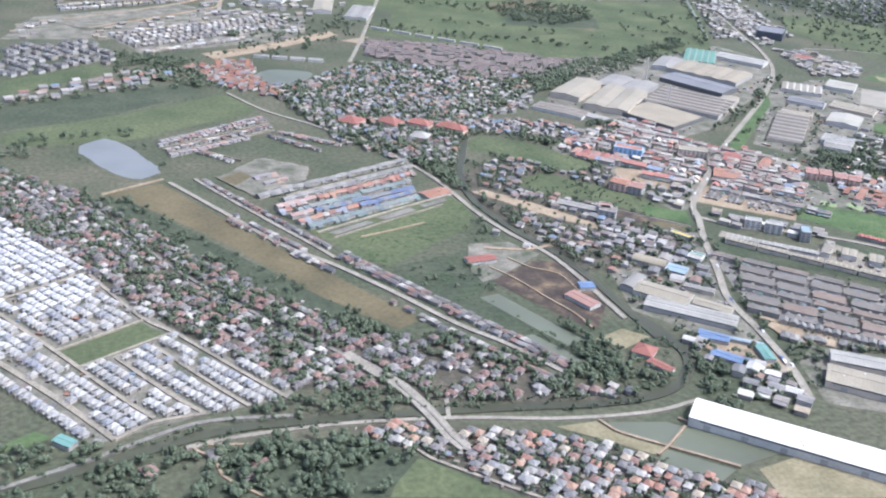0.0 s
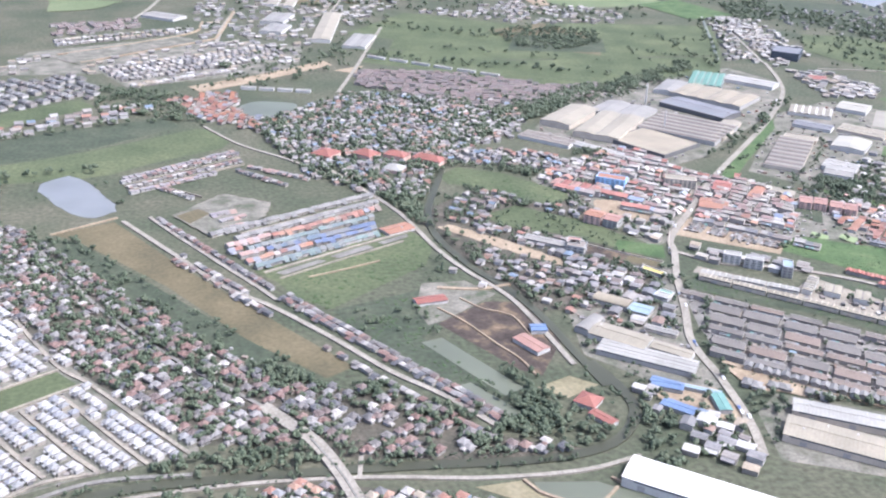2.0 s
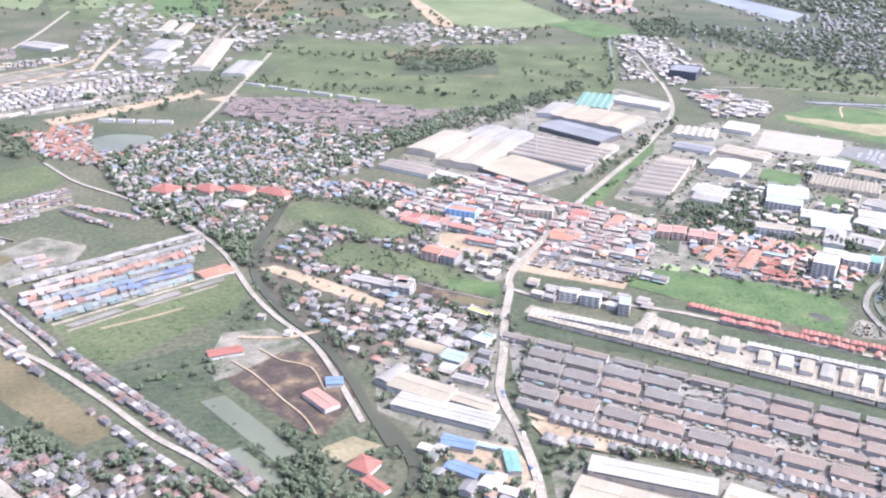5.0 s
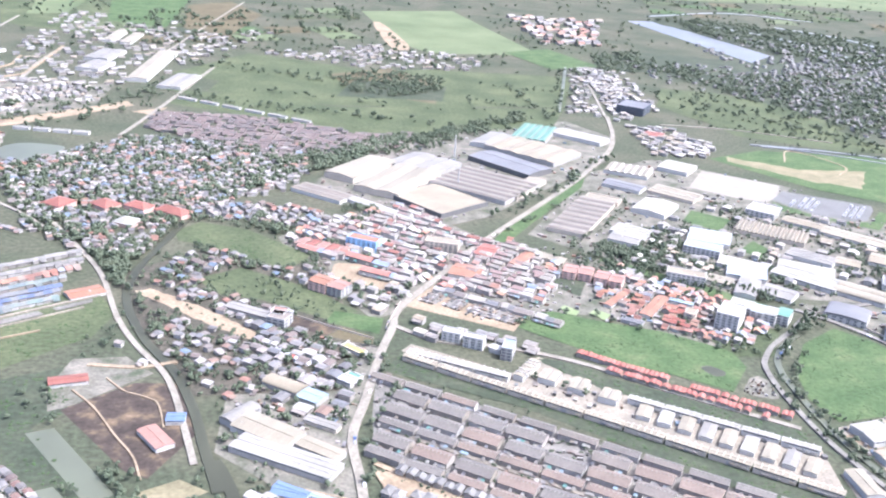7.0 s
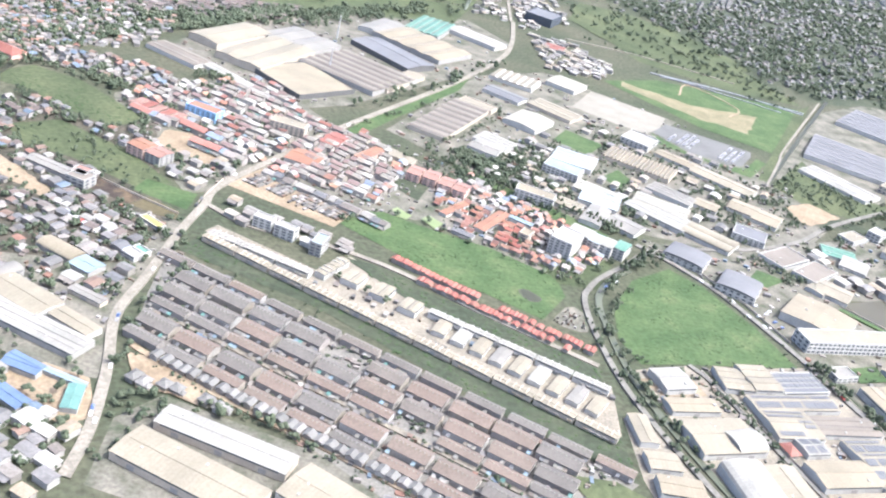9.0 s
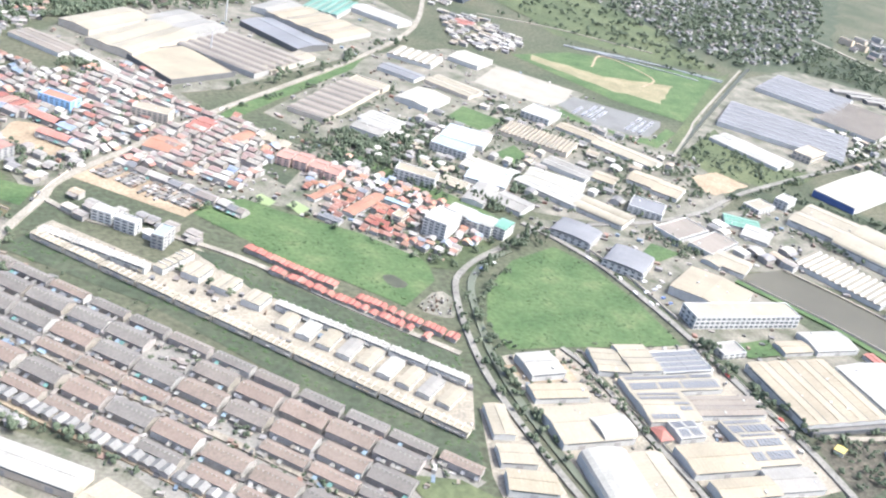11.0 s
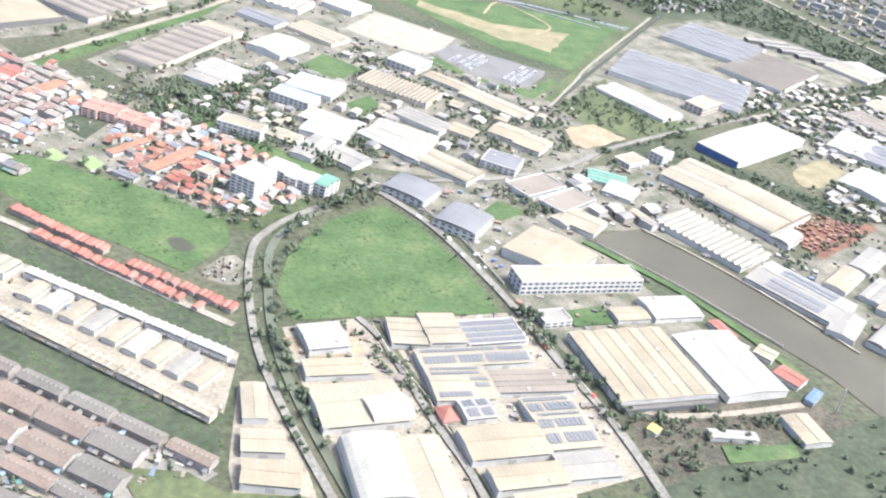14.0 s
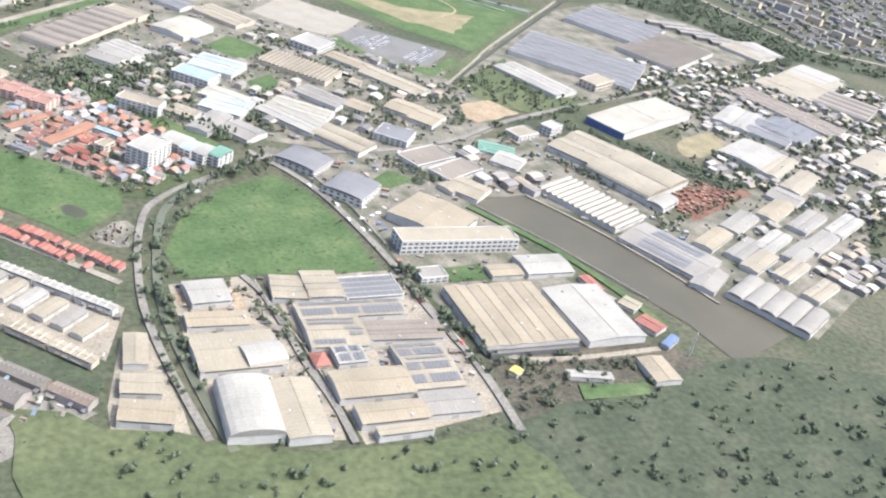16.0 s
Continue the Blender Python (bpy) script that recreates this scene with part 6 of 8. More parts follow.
# halls in the town
big_building(555.4, 1072.1, 17.8, 18.8, -41.8, 4.0, "red", "hip", "pink", name='school_block', category='school')
big_building(588.9, 1064.9, 18.9, 15.1, -52.0, 4.4, "red", "hip", "pink", name='school_block', category='school')
big_building(613.9, 1058.6, 19.2, 13.0, -41.9, 4.4, "red", "hip", "pink", name='school_block', category='school')
big_building(638.6, 1044.4, 26.3, 13.6, -42.5, 4.4, "red", "hip", "pink", name='school_block', category='school')
big_building(604.9, 1027.3, 15.7, 14.8, -37.0, 3.3, "white", "hip", "pink", name='school_block', category='school')
big_building(572.8, 790.4, 19.5, 8.4, 5.5, 2.3, "red", "gable", "white")
big_building(614.8, 726.4, 20.3, 9.6, -66.2, 2.6, "pink", "gable", "white")
big_building(625.1, 743.0, 9.1, 8.0, -10.1, 2.6, "blue", "gable", "white")
big_building(623.4, 664.3, 11.1, 11.2, -47.2, 2.6, "red", "hip", "white")
big_building(624.4, 648.1, 14.3, 6.0, -61.7, 2.3, "red", "gable", "white")
big_building(578.2, 903.4, 22.1, 13.1, 22.5, 2.0, "orange", "gable", "white")
big_building(323.1, 644.0, 9.8, 5.7, -43.6, 2.6, "teal", "gable", "grey")
strip("pond_bank", [(1158, 751), (1190, 700), (1206, 658), (1215, 621)], 5.0, "grass", "grass bank of the factory pond", z=0.12, category='bank')
strip("pond_path", [(1205, 765), (1228, 727), (1249, 682), (1265, 637)], 1.6, "concrete", "pale path along the pond edge", z=0.3, category='path')
patch("green_plot", [(1113, 684), (1135, 687), (1134, 672), (1111, 670)], "grass", "lawn beside the works", category='lawn')
big_building(1192.8, 661.0, 14.9, 7.1, -84.4, 2.6, "red", "gable", "white")
big_building(1206.0, 621.1, 13.7, 11.4, -63.9, 2.6, "red", "gable", "white")
big_building(1205.0, 640.1, 9.8, 10.9, -57.3, 2.6, "cream", "gable", "white")
big_building(1191.7, 646.0, 9.3, 10.7, -56.2, 2.6, "grey", "gable", "white")
big_building(641.9, 1587.0, 174.4, 23.7, 75.2, 4.0, "cream", "gable", "white")
big_building(584.2, 1645.9, 61.7, 31.3, 67.8, 4.0, "grey", "gable", "white", bays=2)
big_building(573.4, 1578.3, 49.3, 28.8, 66.2, 4.0, "grey", "gable", "white", bays=2)
big_building(667.5, 1499.5, 71.3, 28.9, 67.3, 3.3, "grey", "gable", "white", bays=2)
big_building(597.1, 1781.8, 81.1, 15.3, 75.3, 3.3, "cream", "gable", "white")
big_building(618.6, 1765.6, 75.6, 14.4, 75.0, 3.3, "cream", "gable", "white")
big_building(436.4, 1671.1, 51.2, 30.2, -38.9, 3.3, "grey", "gable", "white")
strip("works_road", [(1105, 611), (1123, 602), (1157, 600), (1199, 602)], 3.6, "concrete", "pale works road")
big_building(1185.7, 583.6, 19.3, 14.9, 88.6, 3.3, "tan", "gable", "white")
big_building(1207.8, 605.4, 13.1, 4.6, 30.8, 2.6, "blue", "gable", "grey")
big_building(1146.7, 585.3, 22.5, 5.6, -12.8, 2.3, "white", "gable", "white")
big_building(1110.5, 593.3, 5.3, 4.7, 31.7, 2.3, "yellow", "gable", "white")
patch("works_lawn", [(1138, 581), (1175, 577), (1172, 569), (1135, 570)], "grass", "green lawn of the works", block=2, category='lawn')

# terraces
TU, TN = Vector((0.737, -0.675)), Vector((0.675, 0.737))  # along and across the terraces
for across, wide, first, last, gaps in ((1063.5, 5.6, 28.4, 276, ()), (1051.6, 9.4, 49.5, 270, (138,)), (1037.4, 9.4, 53.3, 268, ()), (1024.7, 5.8, 56.1, 266, (188,)), (1009.4, 9.4, 61.4, 264, ()), (997.0, 5.6, 62.6, 262, ())):
    u = first
    while u < last:
        if not any(abs(u - g) < 8 for g in gaps):
            q = TU * (u + rnd.uniform(-0.5, 0.5)) + TN * across
            terrace(q.x, q.y, rnd.choice((19.0, 20.0, 18.2)), wide, -42.5 + rnd.uniform(-0.4, 0.4), "rows", 9, 3.4 + rnd.uniform(-0.3, 0.3))
        u += 22.1
terrace(860.0, 536.6, 19.0, 10.173630314926347, -44.4, "rows", 8, 3.4)
terrace(847.7, 528.3, 19.0, 10.173630314926347, -44.9, "rows", 8, 3.8)
terrace(830.4, 525.0, 17.5, 10.173630314926347, -44.6, "rows", 8, 3.0)
terrace(815.8, 519.0, 19.0, 10.173630314926347, -44.5, "rows", 8, 3.4)
terrace(830.5, 504.5, 19.0, 10.173630314926347, -44.3, "rows", 8, 3.0)
terrace(800.3, 513.8, 19.0, 10.173630314926347, -44.6, "rows", 8, 3.4)
terrace(815.0, 499.4, 19.0, 10.173630314926347, -45.1, "rows", 8, 3.4)
for k in range(38):
    q = TU * (76 + 5.0 * k + rnd.uniform(-0.4, 0.4)) + TN * (990.6 + rnd.uniform(-0.4, 0.4))
    house("cottage", "rowgrey", q.x, q.y, 47.5, (4.6, 3.9, 2.8))

# shophouse quarters by the main road
terrace(822.6, 1033.0, 18.0, 5.6, -45.8, "shops", 5, 3.1, "joined shophouses with coloured pitched roof", dots=False)
terrace(835.5, 1020.3, 12.0, 5.6, -45.3, "shops", 3, 3.1, "joined shophouses with coloured pitched roof", dots=False)
terrace(816.6, 1025.7, 12.0, 5.6, -43.3, "shops", 3, 3.8, "joined shophouses with coloured pitched roof", dots=False)
terrace(831.5, 1010.9, 22.0, 5.6, -42.6, "shops", 6, 3.8, "joined shophouses with coloured pitched roof", dots=False)
terrace(803.1, 1025.6, 12.0, 5.6, -45.8, "shops", 3, 3.8, "joined shophouses with coloured pitched roof", dots=False)
terrace(814.3, 1014.6, 12.0, 5.6, -43.4, "shops", 3, 2.6, "joined shophouses with coloured pitched roof", dots=False)
terrace(825.4, 1003.7, 12.0, 5.6, -44.3, "shops", 3, 3.1, "joined shophouses with coloured pitched roof", dots=False)
terrace(837.2, 992.0, 18.0, 5.6, -44.1, "shops", 5, 3.8, "joined shophouses with coloured pitched roof", dots=False)
terrace(853.3, 976.2, 22.0, 5.6, -43.3, "shops", 6, 2.6, "joined shophouses with coloured pitched roof", dots=False)
terrace(796.5, 1018.8, 22.0, 5.6, -43.5, "shops", 6, 3.1, "joined shophouses with coloured pitched roof", dots=False)
terrace(810.8, 1004.7, 12.0, 5.6, -44.9, "shops", 3, 3.1, "joined shophouses with coloured pitched roof", dots=False)
terrace(823.7, 992.0, 18.0, 5.6, -43.8, "shops", 5, 3.1, "joined shophouses with coloured pitched roof", dots=False)
terrace(836.5, 979.3, 15.0, 5.6, -43.8, "shops", 4, 2.6, "joined shophouses with coloured pitched roof", dots=False)
terrace(849.7, 966.3, 15.0, 5.6, -43.1, "shops", 4, 3.1, "joined shophouses with coloured pitched roof", dots=False)
terrace(780.5, 1021.2, 12.0, 5.6, -43.2, "shops", 3, 3.1, "joined shophouses with coloured pitched roof", dots=False)
terrace(791.1, 1010.7, 12.0, 5.6, -43.5, "shops", 3, 3.8, "joined shophouses with coloured pitched roof", dots=False)
terrace(802.8, 999.3, 15.0, 5.6, -43.6, "shops", 4, 3.8, "joined shophouses with coloured pitched roof", dots=False)
terrace(827.8, 974.6, 12.0, 5.6, -45.9, "shops", 3, 2.6, "joined shophouses with coloured pitched roof", dots=False)
terrace(781.2, 1007.2, 22.0, 5.6, -43.2, "shops", 6, 2.6, "joined shophouses with coloured pitched roof", dots=False)
terrace(795.9, 992.6, 15.0, 5.6, -44.5, "shops", 4, 2.6, "joined shophouses with coloured pitched roof", dots=False)
terrace(810.3, 978.5, 18.0, 5.6, -43.2, "shops", 5, 3.8, "joined shophouses with coloured pitched roof", dots=False)
terrace(793.4, 981.8, 12.0, 5.6, -44.9, "shops", 3, 3.8, "joined shophouses with coloured pitched roof", dots=False)
terrace(804.4, 971.0, 12.0, 5.6, -43.3, "shops", 3, 3.1, "joined shophouses with coloured pitched roof", dots=False)
terrace(817.6, 957.9, 22.0, 5.6, -43.9, "shops", 6, 2.6, "joined shophouses with coloured pitched roof", dots=False)
terrace(756.0, 1005.3, 18.0, 5.6, -44.4, "shops", 5, 2.6, "joined shophouses with coloured pitched roof", dots=False)
terrace(771.1, 990.5, 18.0, 5.6, -45.4, "shops", 5, 3.8, "joined shophouses with coloured pitched roof", dots=False)
terrace(784.9, 976.8, 15.0, 5.6, -43.7, "shops", 4, 2.6, "joined shophouses with coloured pitched roof", dots=False)
terrace(799.5, 962.5, 22.0, 5.6, -42.9, "shops", 6, 2.6, "joined shophouses with coloured pitched roof", dots=False)
terrace(817.8, 944.4, 22.0, 5.6, -44.0, "shops", 6, 3.1, "joined shophouses with coloured pitched roof", dots=False)
terrace(744.2, 1003.6, 15.0, 5.6, -43.9, "shops", 4, 3.1, "joined shophouses with coloured pitched roof", dots=False)
terrace(757.4, 990.6, 15.0, 5.6, -46.0, "shops", 4, 3.1, "joined shophouses with coloured pitched roof", dots=False)
terrace(770.6, 977.6, 15.0, 5.6, -45.8, "shops", 4, 3.1, "joined shophouses with coloured pitched roof", dots=False)
terrace(784.1, 964.3, 18.0, 5.6, -43.4, "shops", 5, 3.1, "joined shophouses with coloured pitched roof", dots=False)
terrace(801.1, 947.6, 22.0, 5.6, -43.0, "shops", 6, 3.1, "joined shophouses with coloured pitched roof", dots=False)
terrace(742.0, 992.4, 18.0, 5.6, -46.1, "shops", 5, 3.8, "joined shophouses with coloured pitched roof", dots=False)
terrace(755.1, 979.5, 12.0, 5.6, -43.6, "shops", 3, 3.1, "joined shophouses with coloured pitched roof", dots=False)
terrace(783.4, 951.7, 22.0, 5.6, -45.7, "shops", 6, 3.1, "joined shophouses with coloured pitched roof", dots=False)
terrace(796.7, 938.5, 12.0, 5.6, -43.2, "shops", 3, 3.8, "joined shophouses with coloured pitched roof", dots=False)
terrace(810.2, 925.2, 22.0, 5.6, -46.3, "shops", 6, 3.1, "joined shophouses with coloured pitched roof", dots=False)
terrace(761.0, 960.4, 12.0, 5.6, -44.2, "shops", 3, 3.1, "joined shophouses with coloured pitched roof", dots=False)
terrace(784.0, 937.7, 18.0, 5.6, -43.8, "shops", 5, 2.6, "joined shophouses with coloured pitched roof", dots=False)
terrace(796.1, 925.7, 12.0, 5.6, -46.5, "shops", 3, 2.6, "joined shophouses with coloured pitched roof", dots=False)
terrace(779.3, 929.0, 12.0, 5.6, -43.6, "shops", 3, 3.8, "joined shophouses with coloured pitched roof", dots=False)
terrace(747.0, 947.5, 12.0, 5.6, -44.2, "shops", 3, 3.8, "joined shophouses with coloured pitched roof", dots=False)
terrace(784.1, 910.9, 18.0, 5.6, -46.3, "shops", 5, 3.8, "joined shophouses with coloured pitched roof", dots=False)
terrace(783.7, 898.0, 15.0, 5.6, -46.3, "shops", 4, 3.8, "joined shophouses with coloured pitched roof", dots=False)
terrace(885.2, 953.6, 16.0, 5.4, -42.7, "shops", 4, 2.6, "joined shophouses with coloured pitched roof", dots=False)
terrace(864.9, 961.7, 10.0, 5.4, -44.5, "shops", 3, 3.1, "joined shophouses with coloured pitched roof", dots=False)
terrace(876.3, 950.5, 16.0, 5.4, -44.7, "shops", 4, 3.1, "joined shophouses with coloured pitched roof", dots=False)
terrace(890.0, 937.0, 16.0, 5.4, -46.6, "shops", 4, 3.8, "joined shophouses with coloured pitched roof", dots=False)
terrace(855.9, 958.6, 16.0, 5.4, -44.2, "shops", 4, 2.6, "joined shophouses with coloured pitched roof", dots=False)
terrace(866.4, 948.3, 10.0, 5.4, -46.2, "shops", 3, 2.6, "joined shophouses with coloured pitched roof", dots=False)
terrace(875.7, 939.1, 10.0, 5.4, -44.9, "shops", 3, 2.6, "joined shophouses with coloured pitched roof", dots=False)
terrace(887.8, 927.2, 16.0, 5.4, -46.1, "shops", 4, 2.6, "joined shophouses with coloured pitched roof", dots=False)
terrace(855.6, 947.0, 10.0, 5.4, -43.9, "shops", 3, 3.1, "joined shophouses with coloured pitched roof", dots=False)
terrace(867.5, 935.3, 16.0, 5.4, -45.7, "shops", 4, 2.6, "joined shophouses with coloured pitched roof", dots=False)
terrace(852.6, 938.1, 16.0, 5.4, -43.4, "shops", 4, 3.1, "joined shophouses with coloured pitched roof", dots=False)
terrace(864.2, 926.6, 13.0, 5.4, -43.4, "shops", 3, 3.1, "joined shophouses with coloured pitched roof", dots=False)
terrace(876.2, 914.7, 13.0, 5.4, -44.2, "shops", 3, 3.8, "joined shophouses with coloured pitched roof", dots=False)
terrace(885.9, 905.2, 10.0, 5.4, -46.2, "shops", 3, 2.6, "joined shophouses with coloured pitched roof", dots=False)
terrace(839.5, 939.0, 10.0, 5.4, -43.9, "shops", 3, 3.1, "joined shophouses with coloured pitched roof", dots=False)
terrace(849.2, 929.5, 10.0, 5.4, -43.9, "shops", 3, 3.1, "joined shophouses with coloured pitched roof", dots=False)
terrace(858.2, 920.6, 10.0, 5.4, -45.9, "shops", 3, 2.6, "joined shophouses with coloured pitched roof", dots=False)
terrace(869.8, 909.2, 16.0, 5.4, -46.3, "shops", 4, 3.1, "joined shophouses with coloured pitched roof", dots=False)
terrace(883.9, 895.3, 16.0, 5.4, -45.3, "shops", 4, 3.1, "joined shophouses with coloured pitched roof", dots=False)
terrace(834.2, 932.3, 10.0, 5.4, -43.3, "shops", 3, 3.1, "joined shophouses with coloured pitched roof", dots=False)
terrace(852.8, 914.0, 10.0, 5.4, -44.6, "shops", 3, 3.1, "joined shophouses with coloured pitched roof", dots=False)
terrace(861.3, 905.5, 10.0, 5.4, -45.3, "shops", 3, 2.6, "joined shophouses with coloured pitched roof", dots=False)
terrace(869.7, 897.3, 10.0, 5.4, -43.2, "shops", 3, 2.6, "joined shophouses with coloured pitched roof", dots=False)
terrace(880.1, 887.1, 13.0, 5.4, -44.6, "shops", 3, 3.8, "joined shophouses with coloured pitched roof", dots=False)
terrace(829.0, 925.5, 10.0, 5.4, -43.5, "shops", 3, 3.1, "joined shophouses with coloured pitched roof", dots=False)
terrace(840.6, 914.0, 16.0, 5.4, -45.4, "shops", 4, 2.6, "joined shophouses with coloured pitched roof", dots=False)
terrace(853.0, 901.8, 13.0, 5.4, -43.8, "shops", 3, 2.6, "joined shophouses with coloured pitched roof", dots=False)
terrace(865.7, 889.3, 16.0, 5.4, -46.2, "shops", 4, 3.1, "joined shophouses with coloured pitched roof", dots=False)
terrace(837.2, 905.5, 16.0, 5.4, -43.5, "shops", 4, 3.1, "joined shophouses with coloured pitched roof", dots=False)
terrace(849.0, 893.9, 10.0, 5.4, -44.8, "shops", 3, 2.6, "joined shophouses with coloured pitched roof", dots=False)
terrace(859.0, 883.9, 13.0, 5.4, -46.4, "shops", 3, 3.8, "joined shophouses with coloured pitched roof", dots=False)
terrace(837.9, 892.8, 13.0, 5.4, -44.7, "shops", 3, 3.8, "joined shophouses with coloured pitched roof", dots=False)
terrace(848.3, 882.6, 10.0, 5.4, -46.5, "shops", 3, 3.8, "joined shophouses with coloured pitched roof", dots=False)
terrace(859.7, 871.4, 16.0, 5.4, -45.0, "shops", 4, 3.1, "joined shophouses with coloured pitched roof", dots=False)
terrace(829.9, 888.8, 13.0, 5.4, -43.2, "shops", 3, 3.8, "joined shophouses with coloured pitched roof", dots=False)
terrace(842.4, 876.5, 16.0, 5.4, -44.5, "shops", 4, 2.6, "joined shophouses with coloured pitched roof", dots=False)
terrace(855.3, 863.8, 16.0, 5.4, -42.7, "shops", 4, 3.8, "joined shophouses with coloured pitched roof", dots=False)
terrace(813.0, 893.6, 10.0, 5.4, -44.5, "shops", 3, 2.6, "joined shophouses with coloured pitched roof", dots=False)
terrace(822.8, 883.9, 13.0, 5.4, -43.0, "shops", 3, 3.1, "joined shophouses with coloured pitched roof", dots=False)
terrace(832.3, 874.5, 10.0, 5.4, -45.4, "shops", 3, 3.8, "joined shophouses with coloured pitched roof", dots=False)

for k in range(5):
    big_building(727.0 + 6.0 * k, 975.2 - 5.1 * k, 14.0, 6.4, 47.0, 3.0, "red" if k % 2 else "pink", "gable", "cream", name="shed", category="shed")

# red roofed rows
house_row("cottage", "red", (859.9, 780.6), (901.2, 739.6), 20, (4.6, 3.1, 2.4), back=90)
house_row("cottage", "red", (869.0, 757.9), (945.8, 683.1), 42, (4.6, 3.1, 2.4), back=90)
house_row("cottage", "red", (908.3, 731.0), (949.1, 692.4), 22, (4.6, 3.1, 2.4), back=90)

# coloured terraces
for pal, a, b, n in (("rowgrey", (449, 915), (574, 973), 28), ("rowgrey", (466, 906), (580, 961), 25), ("rowpink", (459, 893), (489, 907), 7), ("roworange", (490, 905), (574, 946), 18),
                     ("roworange", (459, 884), (468, 888), 2), ("rowteal", (472, 886), (522, 909), 11), ("rowteal", (523, 910), (566, 929), 9), ("rowpink", (466, 876), (482, 883), 4), ("rowblue", (484, 883), (564, 915), 17),
                     ("roworange", (469, 866), (515, 887), 10), ("rowblue", (517, 888), (563, 907), 10), ("rowteal", (474, 857), (563, 898), 20)):
    house_row("cottage", pal, a, b, n, (4.2, 5.0, 2.4), jitter=0.2)
strip("terrace_street", [(479, 850), (529, 874), (587, 901)], 2.4, "concrete", "pale concrete street beside the terraces", z=0.1)
strip("terrace_street", [(470, 916), (578, 966)], 1.8, "concrete", "pale concrete street beside the terraces", z=0.1, block=0)
strip("terrace_street", [(488, 840), (532, 862), (578, 884)], 1.2, "concrete", "pale kerb of the unfinished lots", z=0.1)
for q in ([(486, 848), (516, 863), (521, 860), (491, 844)], [(524, 867), (552, 881), (556, 876), (529, 863)], [(560, 884), (583, 895), (583, 890), (563, 880)]):
    patch("empty_lot", q, "asphalt", "grey brown empty lots beside the street", block=2)
for k in range(3):
    house_row("shed", "mute", (452 + 6 * k, 950 - 12 * k), (470 + 6 * k, 958 - 12 * k), 4, (4.4, 3.4, 2.2), jitter=0.5)

# houses along the village roads
for a, b in (((400.8, 918.6), (476.6, 790.6)), ((477.9, 781.0), (565.7, 643.6)), ((415.8, 951.3), (482.0, 823.6)), ((485.0, 812.0), (573.7, 657.7)), ((398.6, 938.0), (470.6, 812.7)), ((489.5, 814.0), (577.0, 661.0))):
    house_row("shed", "villa", a, b, 58, (3.4, 3.0, 2.1), jitter=0.7)

# estates and town quarters
neighbourhood([(281, 725), (288, 706), (336, 641), (344, 644), (362, 655), (385, 655), (428, 660), (429, 668), (373, 745), (334, 813), (282, 900), (260, 924)], -55, (4.5, 6.0), "white", "white", (3.3, 4.1, 2.2), fill=0.97, jitter=0.07)
neighbourhood([(276, 995), (330, 939), (393, 836), (435, 769), (475, 714), (502, 704), (498, 653), (476, 658), (457, 662), (430, 669), (373, 747), (334, 815), (282, 904)], -55, (5.4, 6.1), "villa", "villa", (3.7, 3.2, 2.3), fill=0.78, jitter=0.3, turns=1)
neighbourhood([(492, 706), (511, 702), (533, 692), (575, 643), (617, 623), (574, 626), (504, 644), (498, 653)], -55, (6.6, 7.4), "villa", "villa", (4.0, 3.4, 2.4), fill=0.5, jitter=0.4, turns=1)
neighbourhood([(449, 629), (471, 630), (485, 621), (543, 605), (583, 576), (615, 548), (629, 529), (525, 553), (505, 569), (475, 605)], -50, (5.3, 5.8), "villa", "warm", (3.7, 3.2, 2.5), fill=0.82, jitter=0.25, turns=1)
neighbourhood([(256, 1344), (338, 1372), (367, 1313), (358, 1271), (263, 1235)], -50, (8, 13), "white", "far", (7, 7, 2.8), fill=0.95, jitter=0.1)
patch("building_land", [(317, 1444), (336, 1494), (447, 1551), (477, 1525), (378, 1460), (343, 1413)], "lot", "bare brown building land with new streets", block=2, ragged=2.0)
for q in ([(315, 1468), (392, 1513), (469, 1574), (485, 1641)], [(342, 1427), (447, 1500), (495, 1536)], [(531, 1707), (510, 1600), (495, 1536)]):
    strip("new_street", q, 4.0, "sand", "sandy new street", z=0.1)
for a, b in (((310, 1513), (465, 1575)), ((307, 1532), (455, 1588)), ((372, 1366), (561, 1460)), ((363, 1392), (545, 1477)), ((385, 1340), (567, 1433)), ((397, 1315), (506, 1374)), ((368, 1379), (553, 1468)), ((379, 1353), (566, 1446))):
    house_row("white", "pale", a, b, 24, (5.6, 6.4, 2.8), jitter=1.2)
neighbourhood([(298, 1625), (400, 1660), (408, 1606), (305, 1559)], 20, (8, 9), "cottage", "brownfar", (6, 5, 2.8), fill=0.8, jitter=0.25)
neighbourhood([(254, 1379), (366, 1377), (392, 1317), (573, 1372), (595, 1485), (438, 1546), (284, 1483)], 12, (10, 11), "shed", "pale", (7.0, 4.2, 2.6), fill=0.3, jitter=0.3)
for k in range(4):
    big_building(512 + 18 * k, 1296 - 6 * k, 15.0, 6.0, -18.0, 2.6, "white", "gable", "white", name="shed", category="shed")
for k in range(6):
    big_building(672 + 22 * k, 1416 - 18.5 * k, 22.0, 4.6, -40.0, 2.6, "white", "gable", "white", name="shed", category="shed")
